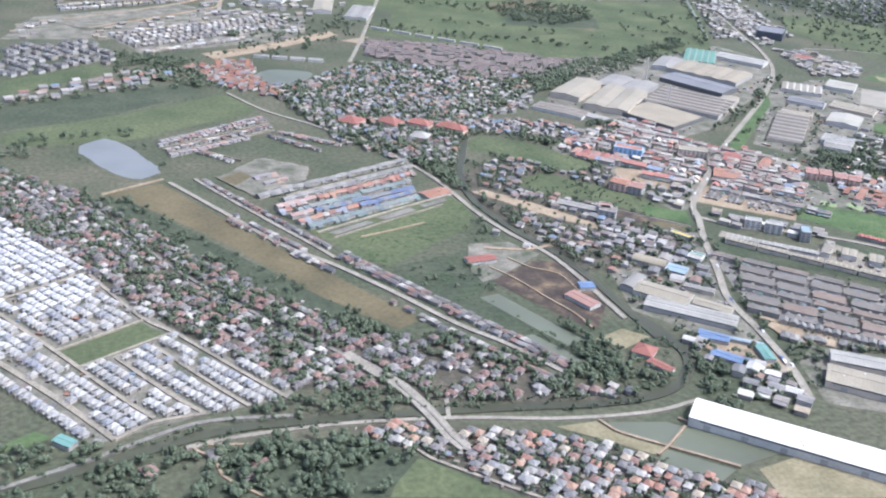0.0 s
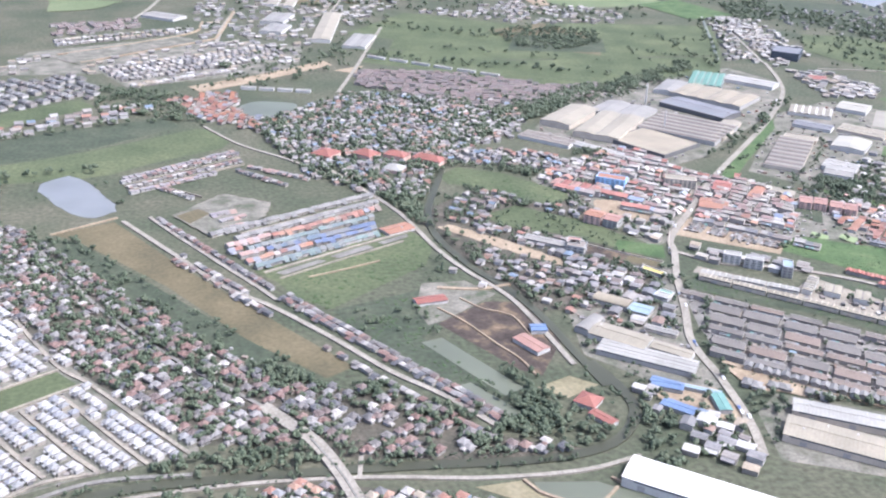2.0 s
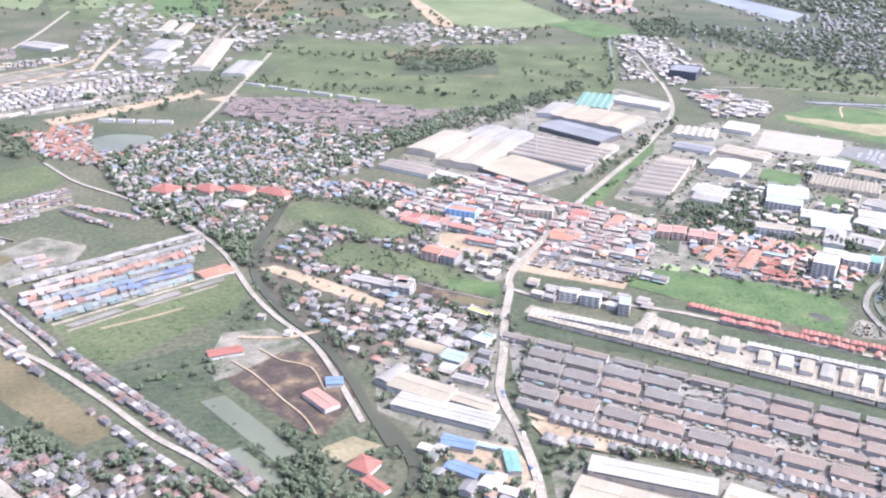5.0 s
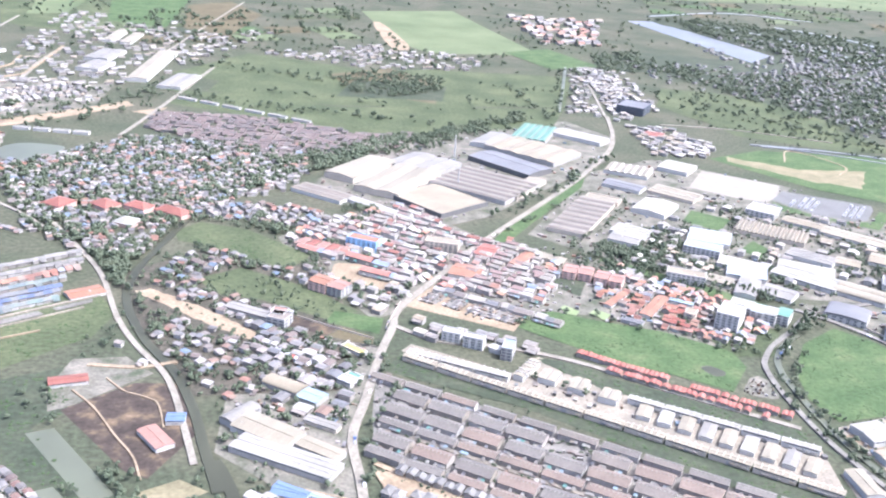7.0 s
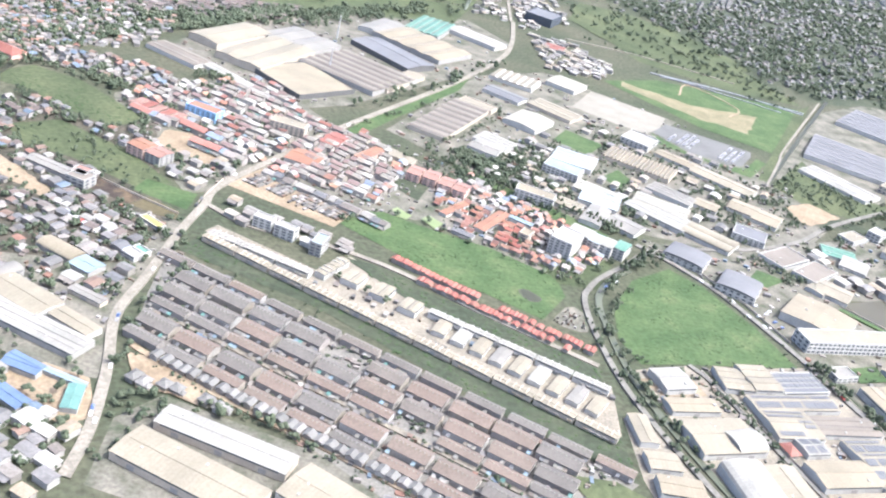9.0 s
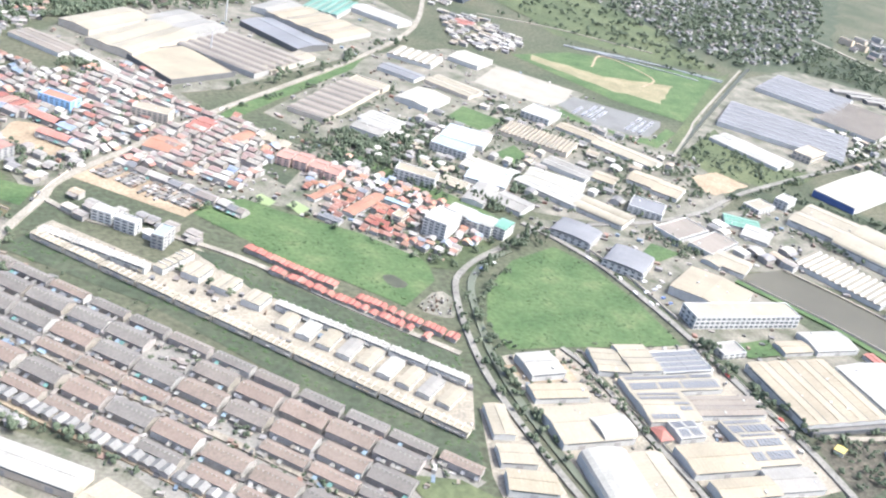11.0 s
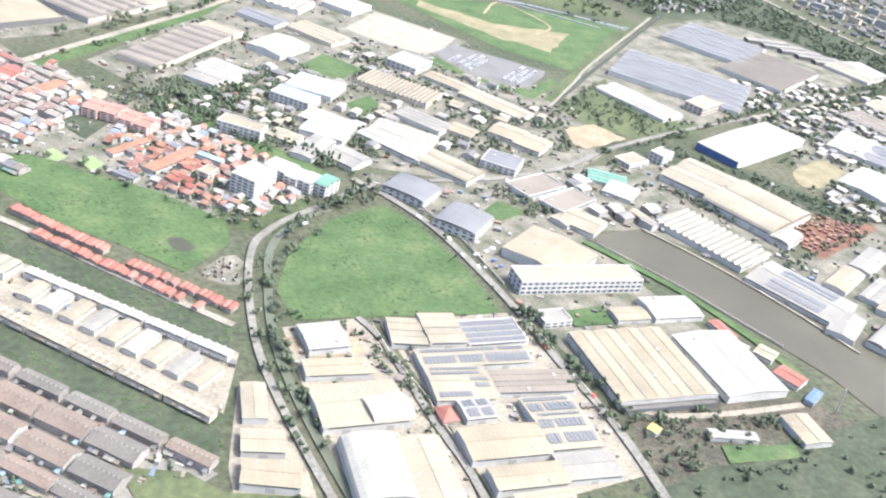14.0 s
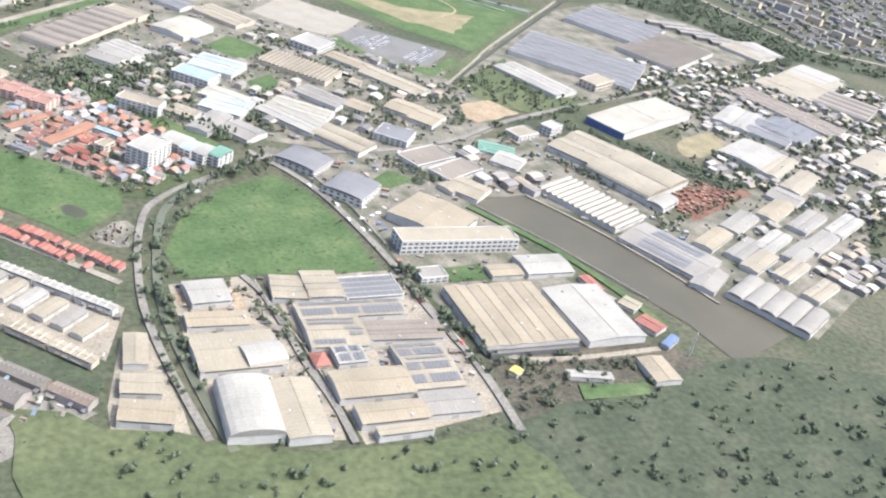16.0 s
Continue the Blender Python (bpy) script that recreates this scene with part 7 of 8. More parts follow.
for q, m in (([(265, 1946), (324, 1950), (335, 1866), (278, 1819)], "hazegrass"), ([(280, 1805), (385, 1790), (335, 1725), (289, 1720)], "hazegrass"), ([(250, 2218), (433, 2180), (407, 1949), (349, 1997), (260, 1998)], "hazegrass"), ([(471, 2172), (555, 2155), (528, 1977), (469, 1953)], "hazegrass")):
    patch("far_field", q, m, "pale green field, its colour lightened for haze", ragged=4.0)
patch("bare_lots", [(425, 957), (464, 995), (498, 971), (490, 944), (449, 915)], "lot", "bare building lots", ragged=1.0)
patch("bare_lots", [(428, 955), (444, 966), (452, 956), (437, 939)], "browngrass", "bare brown building lot")
neighbourhood([(427, 1265), (497, 1283), (499, 1212), (530, 1179), (504, 1156), (462, 1188)], -45, (6, 8), "cottage", "roworange", (5.4, 6, 2.8), fill=0.95, jitter=0.15)
for pal, a, b, n in (("villa", (389, 1031), (484, 1087), 24), ("mute", (391, 1038), (480, 1093), 22), ("villa", (394, 1018), (484, 1069), 24), ("mute", (396, 1006), (462, 1042), 18), ("villa", (420, 1013), (443, 987), 6), ("mute", (488, 1053), (533, 1016), 12), ("villa", (478, 1046), (514, 1004), 11)):
    house_row("shed", pal, a, b, n, (3.4, 3.4, 2.0), jitter=0.3)
for q in ([(396, 1012), (486, 1061)], [(392, 1024), (484, 1077)], [(448, 990), (417, 1020)]):
    strip("lot_wall", q, 0.8, "concrete", "pale low wall of the half built terraces", "wall", z=0.8)
neighbourhood([(637, 1365), (904, 1292), (862, 1222), (745, 1180), (626, 1296)], -20, (6.5, 8.4), "cottage", "brownfar", (5.6, 4.6, 2.6), fill=0.9, jitter=0.12)
neighbourhood([(501, 1168), (613, 1269), (747, 1218), (720, 1158), (699, 1087), (645, 1028), (617, 962), (577, 972), (534, 1026)], 10, (5.8, 6.4), "cottage", "town", (4.4, 3.7, 2.6), fill=0.85, jitter=0.35, turns=1, loose=12)
neighbourhood([(357, 1235), (415, 1251), (428, 1211), (267, 1153), (266, 1178)], 15, (9, 10), "cottage", "town", (7, 6, 3), fill=0.6, jitter=0.4)
neighbourhood([(461, 1636), (526, 1994), (701, 1921), (820, 1841), (659, 1552), (582, 1459), (483, 1404)], 12, (11, 12), "shed", "pale", (7.6, 4.6, 2.8), fill=0.42, jitter=0.25)
neighbourhood([(769, 1685), (997, 1772), (1102, 1657), (1015, 1542), (813, 1670)], 10, (10, 12), "shed", "pale", (7, 4.6, 2.8), fill=0.42, jitter=0.4)
neighbourhood([(1216, 1628), (1286, 1595), (1228, 1367), (1147, 1339), (1100, 1365)], 10, (9, 11), "shed", "pale", (6.4, 4.6, 2.8), fill=0.55, jitter=0.3)
neighbourhood([(1326, 1677), (1506, 1650), (1670, 1505), (1434, 1214), (1412, 1429), (1321, 1524)], 25, (10, 12), "cottage", "far", (5.2, 4.2, 2.2), fill=0.22, jitter=0.4, turns=1)
neighbourhood([(1548, 1946), (1934, 1830), (1670, 1505), (1511, 1659)], 25, (12, 14), "cottage", "far", (6.5, 5.5, 3.0), fill=0.3, jitter=0.4)
neighbourhood([(1292, 2083), (1461, 2051), (1340, 1789), (1247, 1802)], 10, (16, 18), "cottage", "warm", (12, 10, 4), fill=0.6, jitter=0.3)
neighbourhood([(641, 965), (676, 937), (683, 912), (645, 911)], -45, (7, 8), "cottage", "town", (5.4, 4.8, 2.8), fill=0.65, jitter=0.4, turns=1)
neighbourhood([(635, 1043), (680, 1067), (732, 1062), (762, 1025), (741, 996), (692, 1029)], -45, (6, 6.6), "cottage", "town", (4.6, 3.9, 2.6), fill=0.75, jitter=0.4, turns=1)
neighbourhood([(716, 994), (762, 1025), (825, 1058), (851, 975), (791, 887), (754, 904), (728, 961)], -45, (5.8, 6.6), "cottage", "bright", (5.2, 4.8, 3.2), fill=0.96, jitter=0.25, turns=1)
neighbourhood([(850, 970), (883, 968), (905, 920), (887, 881), (865, 853), (802, 889)], -45, (5.6, 6.2), "cottage", "bright", (5, 4.6, 3.2), fill=0.96, jitter=0.2, turns=1)
neighbourhood([(734, 916), (791, 887), (770, 859), (756, 848), (726, 889)], -45, (6.6, 7.4), "shed", "pale", (5.8, 4.8, 2.8), fill=0.75, jitter=0.4, turns=1)
neighbourhood([(657, 817), (678, 863), (715, 841), (747, 805), (721, 759), (686, 778)], -45, (8, 9), "shed", "town", (6, 4.8, 2.8), fill=0.65, jitter=0.4, turns=1)
neighbourhood([(670, 770), (719, 776), (718, 738), (704, 712), (682, 739)], -45, (9, 10), "shed", "town", (8, 6, 3.2), fill=0.6, jitter=0.4, turns=1)
neighbourhood([(762, 842), (791, 833), (833, 804), (842, 786), (810, 788), (769, 815)], -45, (7, 8), "shed", "pale", (6.5, 5, 3), fill=0.55, jitter=0.4)
neighbourhood([(933, 813), (951, 834), (964, 826), (944, 800)], -45, (4.8, 5.4), "cottage", "red", (4.3, 3.9, 2.5), fill=0.9, jitter=0.2)
neighbourhood([(930, 795), (965, 799), (973, 788), (954, 774), (938, 778)], -45, (5.2, 6), "cottage", "roworange", (4.2, 3.8, 2.5), fill=0.6, jitter=0.3, turns=1)
neighbourhood([(910, 850), (935, 874), (971, 844), (972, 820), (943, 791), (926, 803)], -45, (5.0, 5.6), "cottage", "roworange", (4.4, 3.8, 2.5), fill=0.85, jitter=0.2)
neighbourhood([(911, 869), (949, 911), (985, 857), (1018, 815), (998, 791), (975, 775), (941, 805)], -45, (5.4, 6.0), "cottage", "bright", (4.6, 4.0, 2.8), fill=0.8, jitter=0.25, turns=1)
neighbourhood([(906, 858), (973, 886), (990, 840), (967, 804), (936, 810)], -45, (5.4, 6.0), "cottage", "roworange", (4.6, 4.0, 2.6), fill=0.75, jitter=0.25, turns=1)
neighbourhood([(627, 1168), (778, 1245), (757, 1139), (720, 1083), (672, 1076), (632, 1085)], 10, (6.2, 6.8), "cottage", "town", (4.6, 3.9, 2.6), fill=0.75, jitter=0.4, turns=1, loose=15)
neighbourhood([(601, 920), (673, 982), (733, 943), (715, 842), (687, 806), (643, 860)], -45, (7, 8), "shed", "town", (4.8, 3.8, 2.6), fill=0.5, jitter=0.45, turns=1, loose=15)
neighbourhood([(587, 840), (643, 860), (694, 804), (725, 780), (714, 760), (658, 760), (633, 767)], -45, (6.6, 7.6), "shed", "town", (4.5, 3.6, 2.4), fill=0.5, jitter=0.4, turns=1, loose=15)
neighbourhood([(645, 697), (664, 684), (682, 668), (677, 636), (645, 643)], -45, (8, 9), "shed", "pale", (5.5, 4.5, 2.5), fill=0.3, jitter=0.4, turns=1)
neighbourhood([(667, 647), (699, 640), (679, 589), (647, 611)], -45, (8, 9), "shed", "pale", (7.5, 5.5, 3), fill=0.7, jitter=0.35, turns=1)
neighbourhood([(662, 642), (699, 641), (696, 608), (675, 604), (652, 622)], -45, (6, 6.6), "shed", "town", (5, 4.2, 2.4), fill=0.85, jitter=0.35, turns=1, loose=12)
neighbourhood([(1415, 1519), (1668, 1701), (1935, 1648), (1598, 1238), (1486, 1221), (1433, 1324)], 25, (9, 11), "cottage", "far", (5.6, 4.6, 2.6), fill=0.34, jitter=0.4, turns=1)
neighbourhood([(1668, 1701), (2207, 1978), (1954, 1671)], 25, (18, 20), "cottage", "far", (11, 9, 4), fill=0.6, jitter=0.4, turns=1)
neighbourhood([(993, 972), (1124, 1049), (1229, 948), (1245, 889), (1119, 823), (1072, 852), (1024, 882)], -45, (11, 12), "shed", "pale", (7.5, 5.4, 3.0), fill=0.4, jitter=0.3, turns=1)
neighbourhood([(956, 947), (1058, 992), (997, 841), (957, 911)], -45, (7.5, 8), "shed", "pale", (5.6, 4.4, 2.6), fill=0.45, jitter=0.3, turns=1)
neighbourhood([(1400, 1026), (1648, 1036), (1790, 927), (1498, 676), (1458, 741), (1378, 793), (1424, 871)], 20, (9, 10), "shed", "pale", (7.2, 5.2, 2.8), fill=0.66, jitter=0.3, turns=1)
neighbourhood([(1305, 715), (1407, 753), (1432, 666), (1414, 638), (1344, 633)], 20, (9, 9.5), "shed", "pale", (7.5, 6, 3), fill=0.75, jitter=0.3, turns=1)
neighbourhood([(1140, 834), (1237, 835), (1234, 769), (1155, 756)], 20, (11, 12), "shed", "pale", (9, 7, 4), fill=0.6, jitter=0.3, turns=1)
strip("far_road", [(1700, 1370), (1716, 1270), (1731, 1197), (1746, 1142), (1756, 1106), (1815, 1083), (1900, 1035)], 6, "road", "pale far road beside the woods", block=2)
for k in range(34):
    row, i = divmod(k, 12)
    u = i / 11
    bx, by = 1756 + 98 * u + (0, 34, 84)[row] + rnd.uniform(-3, 3), 1368 - 232 * u + (0, 14, 34)[row] + rnd.uniform(-3, 3)
    if rnd.random() < 0.86:
        big_building(bx, by, rnd.uniform(13, 19), rnd.uniform(7, 9), -67 + rnd.uniform(-4, 4), rnd.uniform(4.5, 8.5), rnd.choice(["grey", "white", "slate", "grey", "brown", "cream"]), rnd.choice(["flat", "gable", "flat"]), rnd.choice(["grey", "cream", "tan", "grey"]), name="apartment_block", label="weathered pale apartment block among far houses", category="apartment block", group="far apartment blocks")
neighbourhood([(1740, 1380), (2525, 1557), (1960, 1080), (1811, 1090), (1760, 1120), (1738, 1200)], -67, (15, 11.5), "cottage", "far", (9, 5.2, 3.2), fill=0.55, jitter=0.3)
neighbourhood([(1150, 1302), (1194, 1289), (1215, 1215), (1174, 1168), (1121, 1190)], -45, (8, 8.5), "shed", "pale", (6.8, 4.8, 2.8), fill=0.75, jitter=0.3)
neighbourhood([(1212, 1627), (1258, 1612), (1226, 1455), (1170, 1327), (1144, 1327), (1184, 1469)], -45, (8, 8.5), "shed", "pale", (6.4, 4.8, 2.8), fill=0.8, jitter=0.3)
big_building(1163.4, 1262.1, 19.7, 20.6, -37.6, 2.6, "red", "gable", "white")

# vehicles, masts and stalls
cars_along([(1072, 1194), (867, 971), (808, 903), (768, 856), (743, 799), (723, 749), (708, 712), (704, 672), (697, 631)], 22, 1.2, 0.5)
yard_clutter([(938, 723), (955, 739), (959, 731), (954, 712)], 34, label="broken slabs and rubble on the rough plot", size=(0.5, 1.5))
cars_along([(1055, 800), (1070, 768), (1080, 725), (1086, 686), (1089, 647), (1094, 610)], 9, 1.2, 0.45)
cars_along([(1014, 778), (986, 761), (972, 742), (963, 716)], 4, 1.0, 0.45)
car(1096.8, 743.5, 15)
car(1092.4, 740.5, 15)
car(1090.3, 749.7, 15)
car(1084.8, 737.5, 15)
car(1094.2, 725.5, 15)
car(1092.9, 731.4, 15)
for q in ([(1174, 1030), (1192, 1046), (1196, 1038), (1178, 1022)], [(1182, 1022), (1209, 1048), (1219, 1042), (1191, 1009)], [(1209, 996), (1242, 1028), (1252, 1013), (1221, 989)]):
    parked_rows(q, 43, 2.3, 5.4, "parked_cars", "isl_white", "neat rows of white parked cars on grey paving", 0.9, (1.3, 2.8, 0.9))
for q in ([(787, 868), (801, 881), (809, 874), (794, 860)], [(799, 858), (814, 873), (823, 866), (806, 849)], [(811, 850), (828, 866), (838, 858), (819, 838)], [(824, 837), (842, 854), (851, 847), (831, 827)]):
    patch("stall_block", q, "asphalt", "dark ground under rows of stalls", category="yard")
parked_rows([(785, 868), (798, 882), (807, 874), (793, 859)], -45, 1.9, 4.0, "scrap_rows", "isl_clutter", "rows of old vehicles and scrap in the yard", 0.85)
parked_rows([(798, 858), (811, 873), (821, 864), (807, 849)], -45, 1.9, 4.0, "scrap_rows", "isl_clutter", "rows of old vehicles and scrap in the yard", 0.85)
parked_rows([(810, 846), (825, 861), (839, 850), (822, 832)], -45, 1.9, 4.0, "scrap_rows", "isl_clutter", "rows of old vehicles and scrap in the yard", 0.85)
parked_rows([(825, 832), (840, 848), (851, 839), (835, 822)], -45, 1.9, 4.0, "scrap_rows", "isl_clutter", "rows of old vehicles and scrap in the yard", 0.85)
parked_rows([(680, 808), (688, 812), (712, 785), (705, 779)], -45, 2.6, 6.0, "parked_trucks", "isl_car", "rows of parked trucks", 0.9, (2.0, 5.0, 2.0))
parked_rows([(1317, 766), (1355, 787), (1386, 767), (1308, 736)], -45, 3.2, 5.0, "red_scrap", "isl_rust", "heaps of rusty scrap in the yard", 0.6, (2.4, 3.0, 1.4))
mast(909.5, 1191.1, 22, 0.8, "tall pale factory chimney", "chimney", head=0)
mast(883.9, 1098.1, 20, 0.7, "slim grey factory chimney", "chimney", head=0)
mast(1332.2, 809.6, 9, 0.35, "white water tower on a slim shaft", "water_tower", head=1.1)
mast(1213.7, 595.4, 14, 0.4, "steel lattice pole beside the pond", "pole", head=0)
tufts([(1049, 791), (1063, 770), (1074, 725), (1077, 684), (1042, 684), (1001, 685), (974, 684), (972, 709), (985, 741), (1013, 773)], 1100, (0.5, 1.7))
tufts([(837, 821), (850, 840), (890, 825), (928, 803), (960, 771), (957, 750), (932, 724), (904, 751), (862, 791)], 900, (0.5, 1.6))
tufts([(486, 835), (587, 903), (596, 872), (584, 844), (542, 814), (513, 793), (493, 813)], 400)
tufts([(739, 779), (758, 799), (844, 711), (933, 624), (926, 592), (880, 639), (805, 727)], 720)
tufts([(830, 781), (846, 774), (872, 746), (947, 683), (941, 661), (893, 709), (857, 739)], 400)
tufts([(638, 1005), (659, 1018), (728, 966), (726, 946), (696, 947), (651, 973)], 320)
tufts([(513, 791), (576, 810), (573, 761), (557, 748), (583, 682), (557, 700), (532, 738)], 400)
yard_clutter([(905, 980), (1032, 1138), (1114, 1174), (1214, 1078), (1242, 983), (1265, 890), (1212, 851), (1062, 836), (992, 848), (962, 902)], 360)
yard_clutter([(905, 980), (1032, 1138), (1114, 1174), (1214, 1078), (1242, 983), (1265, 890), (1212, 851), (1062, 836), (992, 848), (962, 902)], 270, "isl_town", "small lean-tos and open sheds between the halls", (2.0, 4.6))
yard_clutter([(1047, 828), (1104, 824), (1276, 862), (1361, 795), (1285, 652), (1244, 727), (1172, 703), (1164, 605), (1104, 607), (1091, 680)], 280)
yard_clutter([(1047, 828), (1104, 824), (1276, 862), (1361, 795), (1285, 652), (1244, 727), (1172, 703), (1164, 605), (1104, 607), (1091, 680)], 210, "isl_town", "small lean-tos and open sheds between the halls", (2.0, 4.6))
yard_clutter([(968, 679), (1003, 684), (1019, 606), (1017, 562), (970, 569)], 64)
yard_clutter([(968, 679), (1003, 684), (1019, 606), (1017, 562), (970, 569)], 48, "isl_town", "small lean-tos and open sheds between the halls", (2.0, 4.6))
yard_clutter([(1013, 681), (1087, 685), (1096, 589), (1024, 558)], 104)
yard_clutter([(1013, 681), (1087, 685), (1096, 589), (1024, 558)], 78, "isl_town", "small lean-tos and open sheds between the halls", (2.0, 4.6))
yard_clutter([(1446, 956), (1722, 1023), (1689, 934), (1391, 646), (1289, 652)], 200)
yard_clutter([(1446, 956), (1722, 1023), (1689, 934), (1391, 646), (1289, 652)], 150, "isl_town", "small lean-tos and open sheds between the halls", (2.0, 4.6))
yard_clutter([(715, 698), (736, 779), (926, 592), (811, 582)], 360)
yard_clutter([(715, 698), (736, 779), (926, 592), (811, 582)], 270, "isl_town", "small lean-tos and open sheds between the halls", (2.0, 4.6))
yard_clutter([(711, 992), (825, 1058), (867, 971), (770, 855), (728, 915)], 200)
yard_clutter([(711, 992), (825, 1058), (867, 971), (770, 855), (728, 915)], 150, "isl_town", "small lean-tos and open sheds between the halls", (2.0, 4.6))
yard_clutter([(871, 973), (957, 922), (1027, 816), (964, 767), (855, 843), (806, 892)], 240)
yard_clutter([(871, 973), (957, 922), (1027, 816), (964, 767), (855, 843), (806, 892)], 180, "isl_town", "small lean-tos and open sheds between the halls", (2.0, 4.6))
yard_clutter([(651, 826), (684, 872), (747, 805), (705, 702), (657, 747)], 180)
yard_clutter([(651, 826), (684, 872), (747, 805), (705, 702), (657, 747)], 135, "isl_town", "small lean-tos and open sheds between the halls", (2.0, 4.6))
yard_clutter([(756, 801), (812, 765), (946, 662), (932, 621), (842, 703)], 50)
yard_clutter([(756, 801), (812, 765), (946, 662), (932, 621), (842, 703)], 40, "isl_town", "small lean-tos and open sheds between the halls", (2.0, 4.6))
yard_clutter([(739, 1095), (820, 1200), (1084, 1326), (1064, 1172), (845, 1004)], 160)
yard_clutter([(739, 1095), (820, 1200), (1084, 1326), (1064, 1172), (845, 1004)], 120, "isl_town", "small lean-tos and open sheds between the halls", (2.0, 4.6))
yard_clutter([(449, 630), (543, 605), (629, 529), (505, 569), (475, 605)], 140)
yard_clutter([(449, 630), (543, 605), (629, 529), (505, 569), (475, 605)], 105, "isl_town", "small lean-tos and open sheds between the halls", (2.0, 4.6))
yard_clutter([(281, 725), (336, 641), (428, 660), (334, 813), (260, 924)], 200)
yard_clutter([(281, 725), (336, 641), (428, 660), (334, 813), (260, 924)], 150, "isl_town", "small lean-tos and open sheds between the halls", (2.0, 4.6))
yard_clutter([(277, 984), (330, 936), (488, 701), (496, 654), (429, 668), (334, 813)], 140)
yard_clutter([(277, 984), (330, 936), (488, 701), (496, 654), (429, 668), (334, 813)], 105, "isl_town", "small lean-tos and open sheds between the halls", (2.0, 4.6))
yard_clutter([(613, 1269), (747, 1218), (699, 1087), (617, 962), (534, 1026)], 200)
yard_clutter([(613, 1269), (747, 1218), (699, 1087), (617, 962), (534, 1026)], 150, "isl_town", "small lean-tos and open sheds between the halls", (2.0, 4.6))
wall_line([(1049, 820), (1068, 799), (1083, 753), (1089, 709)])
wall_line([(1009, 679), (1011, 657), (1017, 628), (1021, 586)])
wall_line([(1087, 685), (1090, 660), (1093, 629), (1096, 597)])
wall_line([(773, 868), (755, 834)])
wall_line([(1161, 755), (1192, 706), (1221, 646)])
wall_line([(699, 858), (727, 832), (743, 818)])

# trees
for a, b, c in (((640, 676), (644, 652), (627, 629)), ((605, 621), (573, 621), (529, 627)), ((529, 633), (484, 639), (435, 643)), ((605, 628), (573, 629), (529, 635)), ((484, 631), (435, 635), (393, 636)), ((435, 643), (393, 645), (355, 636)), ((393, 635), (355, 626), (317, 615)), ((355, 636), (317, 625), (285, 618))):
    tree_line([a, b, c], 1.7, (0.7, 1.7), spread=0.5)
grove([(763, 1164), (780, 1201), (881, 1265), (877, 1239), (811, 1200), (773, 1155)], 22, (1.8, 3.2), avoid=False)
grove([(750, 1145), (814, 1212), (909, 1276), (1038, 1361), (1044, 1329), (914, 1248), (847, 1212), (784, 1158)], 12, (1.8, 3.2), avoid=False)
grove([(763, 1028), (775, 1058), (795, 1049), (799, 1034), (778, 1012)], 16, (1.5, 2.8), avoid=False)
grove([(691, 1018), (707, 1045), (717, 1012), (713, 996), (700, 1001)], 18, (1.6, 2.8), avoid=False)
grove([(854, 1534), (911, 1591), (1004, 1535), (976, 1460), (908, 1435), (859, 1462)], 5, (2.0, 3.4), avoid=False)
grove([(1110, 806), (1136, 817), (1157, 786), (1134, 777), (1135, 790), (1129, 801)], 14, (1.2, 2.2), avoid=False)
grove([(1346, 1732), (1430, 1610), (1532, 1571), (1596, 1507), (1706, 1485), (1470, 1198), (1425, 1300), (1393, 1400), (1387, 1503), (1330, 1599)], 1.3, (2.4, 4.2))
grove([(1299, 1735), (1393, 1748), (1319, 1596), (1245, 1591)], 2.5, (2.4, 4.0))
grove([(1580, 2100), (1700, 2120), (1960, 1930), (1940, 1740), (1800, 1640), (1660, 1740)], 1.2, (3.0, 5.0))
grove([(1600, 1620), (1930, 1830), (2100, 1850), (1620, 1250), (1480, 1215)], 0.7, (2.4, 4.4))
grove([(990, 1892), (1110, 1727), (1289, 1713), (1443, 1850), (1364, 1889), (1147, 1846)], 0.5, (2.4, 4.2))
grove([(637, 1365), (904, 1292), (862, 1222), (745, 1180), (626, 1296)], 1.6, (1.6, 2.8))
grove([(930, 582), (1012, 556), (1089, 557), (1201, 587), (1260, 590), (1330, 560), (1250, 480), (1090, 430), (960, 430), (900, 500)], 1.6, (1.2, 2.6))
grove([(449, 629), (543, 605), (583, 576), (629, 529), (504, 566), (475, 605)], 5.0, (0.9, 1.9), avoid=False)
grove([(276, 995), (330, 939), (393, 836), (435, 769), (494, 711), (498, 653), (476, 658), (430, 669), (373, 747), (334, 815), (282, 904)], 3.6, (1.0, 2.2), avoid=False)
grove([(501, 1168), (613, 1269), (747, 1218), (699, 1087), (645, 1028), (596, 901), (577, 972), (534, 1026)], 2.4, (1.4, 2.8), avoid=False)
grove([(956, 947), (1124, 1049), (1229, 948), (1245, 889), (1119, 823), (1069, 844), (1005, 819)], 2.4, (1.2, 2.4))
grove([(904, 841), (928, 873), (955, 867), (974, 838), (969, 803), (951, 780), (921, 794)], 3.0, (0.9, 1.8), avoid=False)
grove([(716, 690), (745, 770), (765, 780), (926, 600), (880, 560), (812, 582)], 1.6, (0.9, 1.7))
for p in spline([(937, 930), (947, 917), (960, 905), (976, 891), (987, 884), (1003, 869), (1016, 854), (1034, 838)], 3.2):
    for off in (-1.0, 2.5):
        if rnd.random() < 0.85:
            tree(p.x + off + rnd.uniform(-0.6, 0.6), p.y + off + rnd.uniform(-0.6, 0.6), rnd.uniform(1.2, 1.7), rnd.uniform(2.0, 2.7))
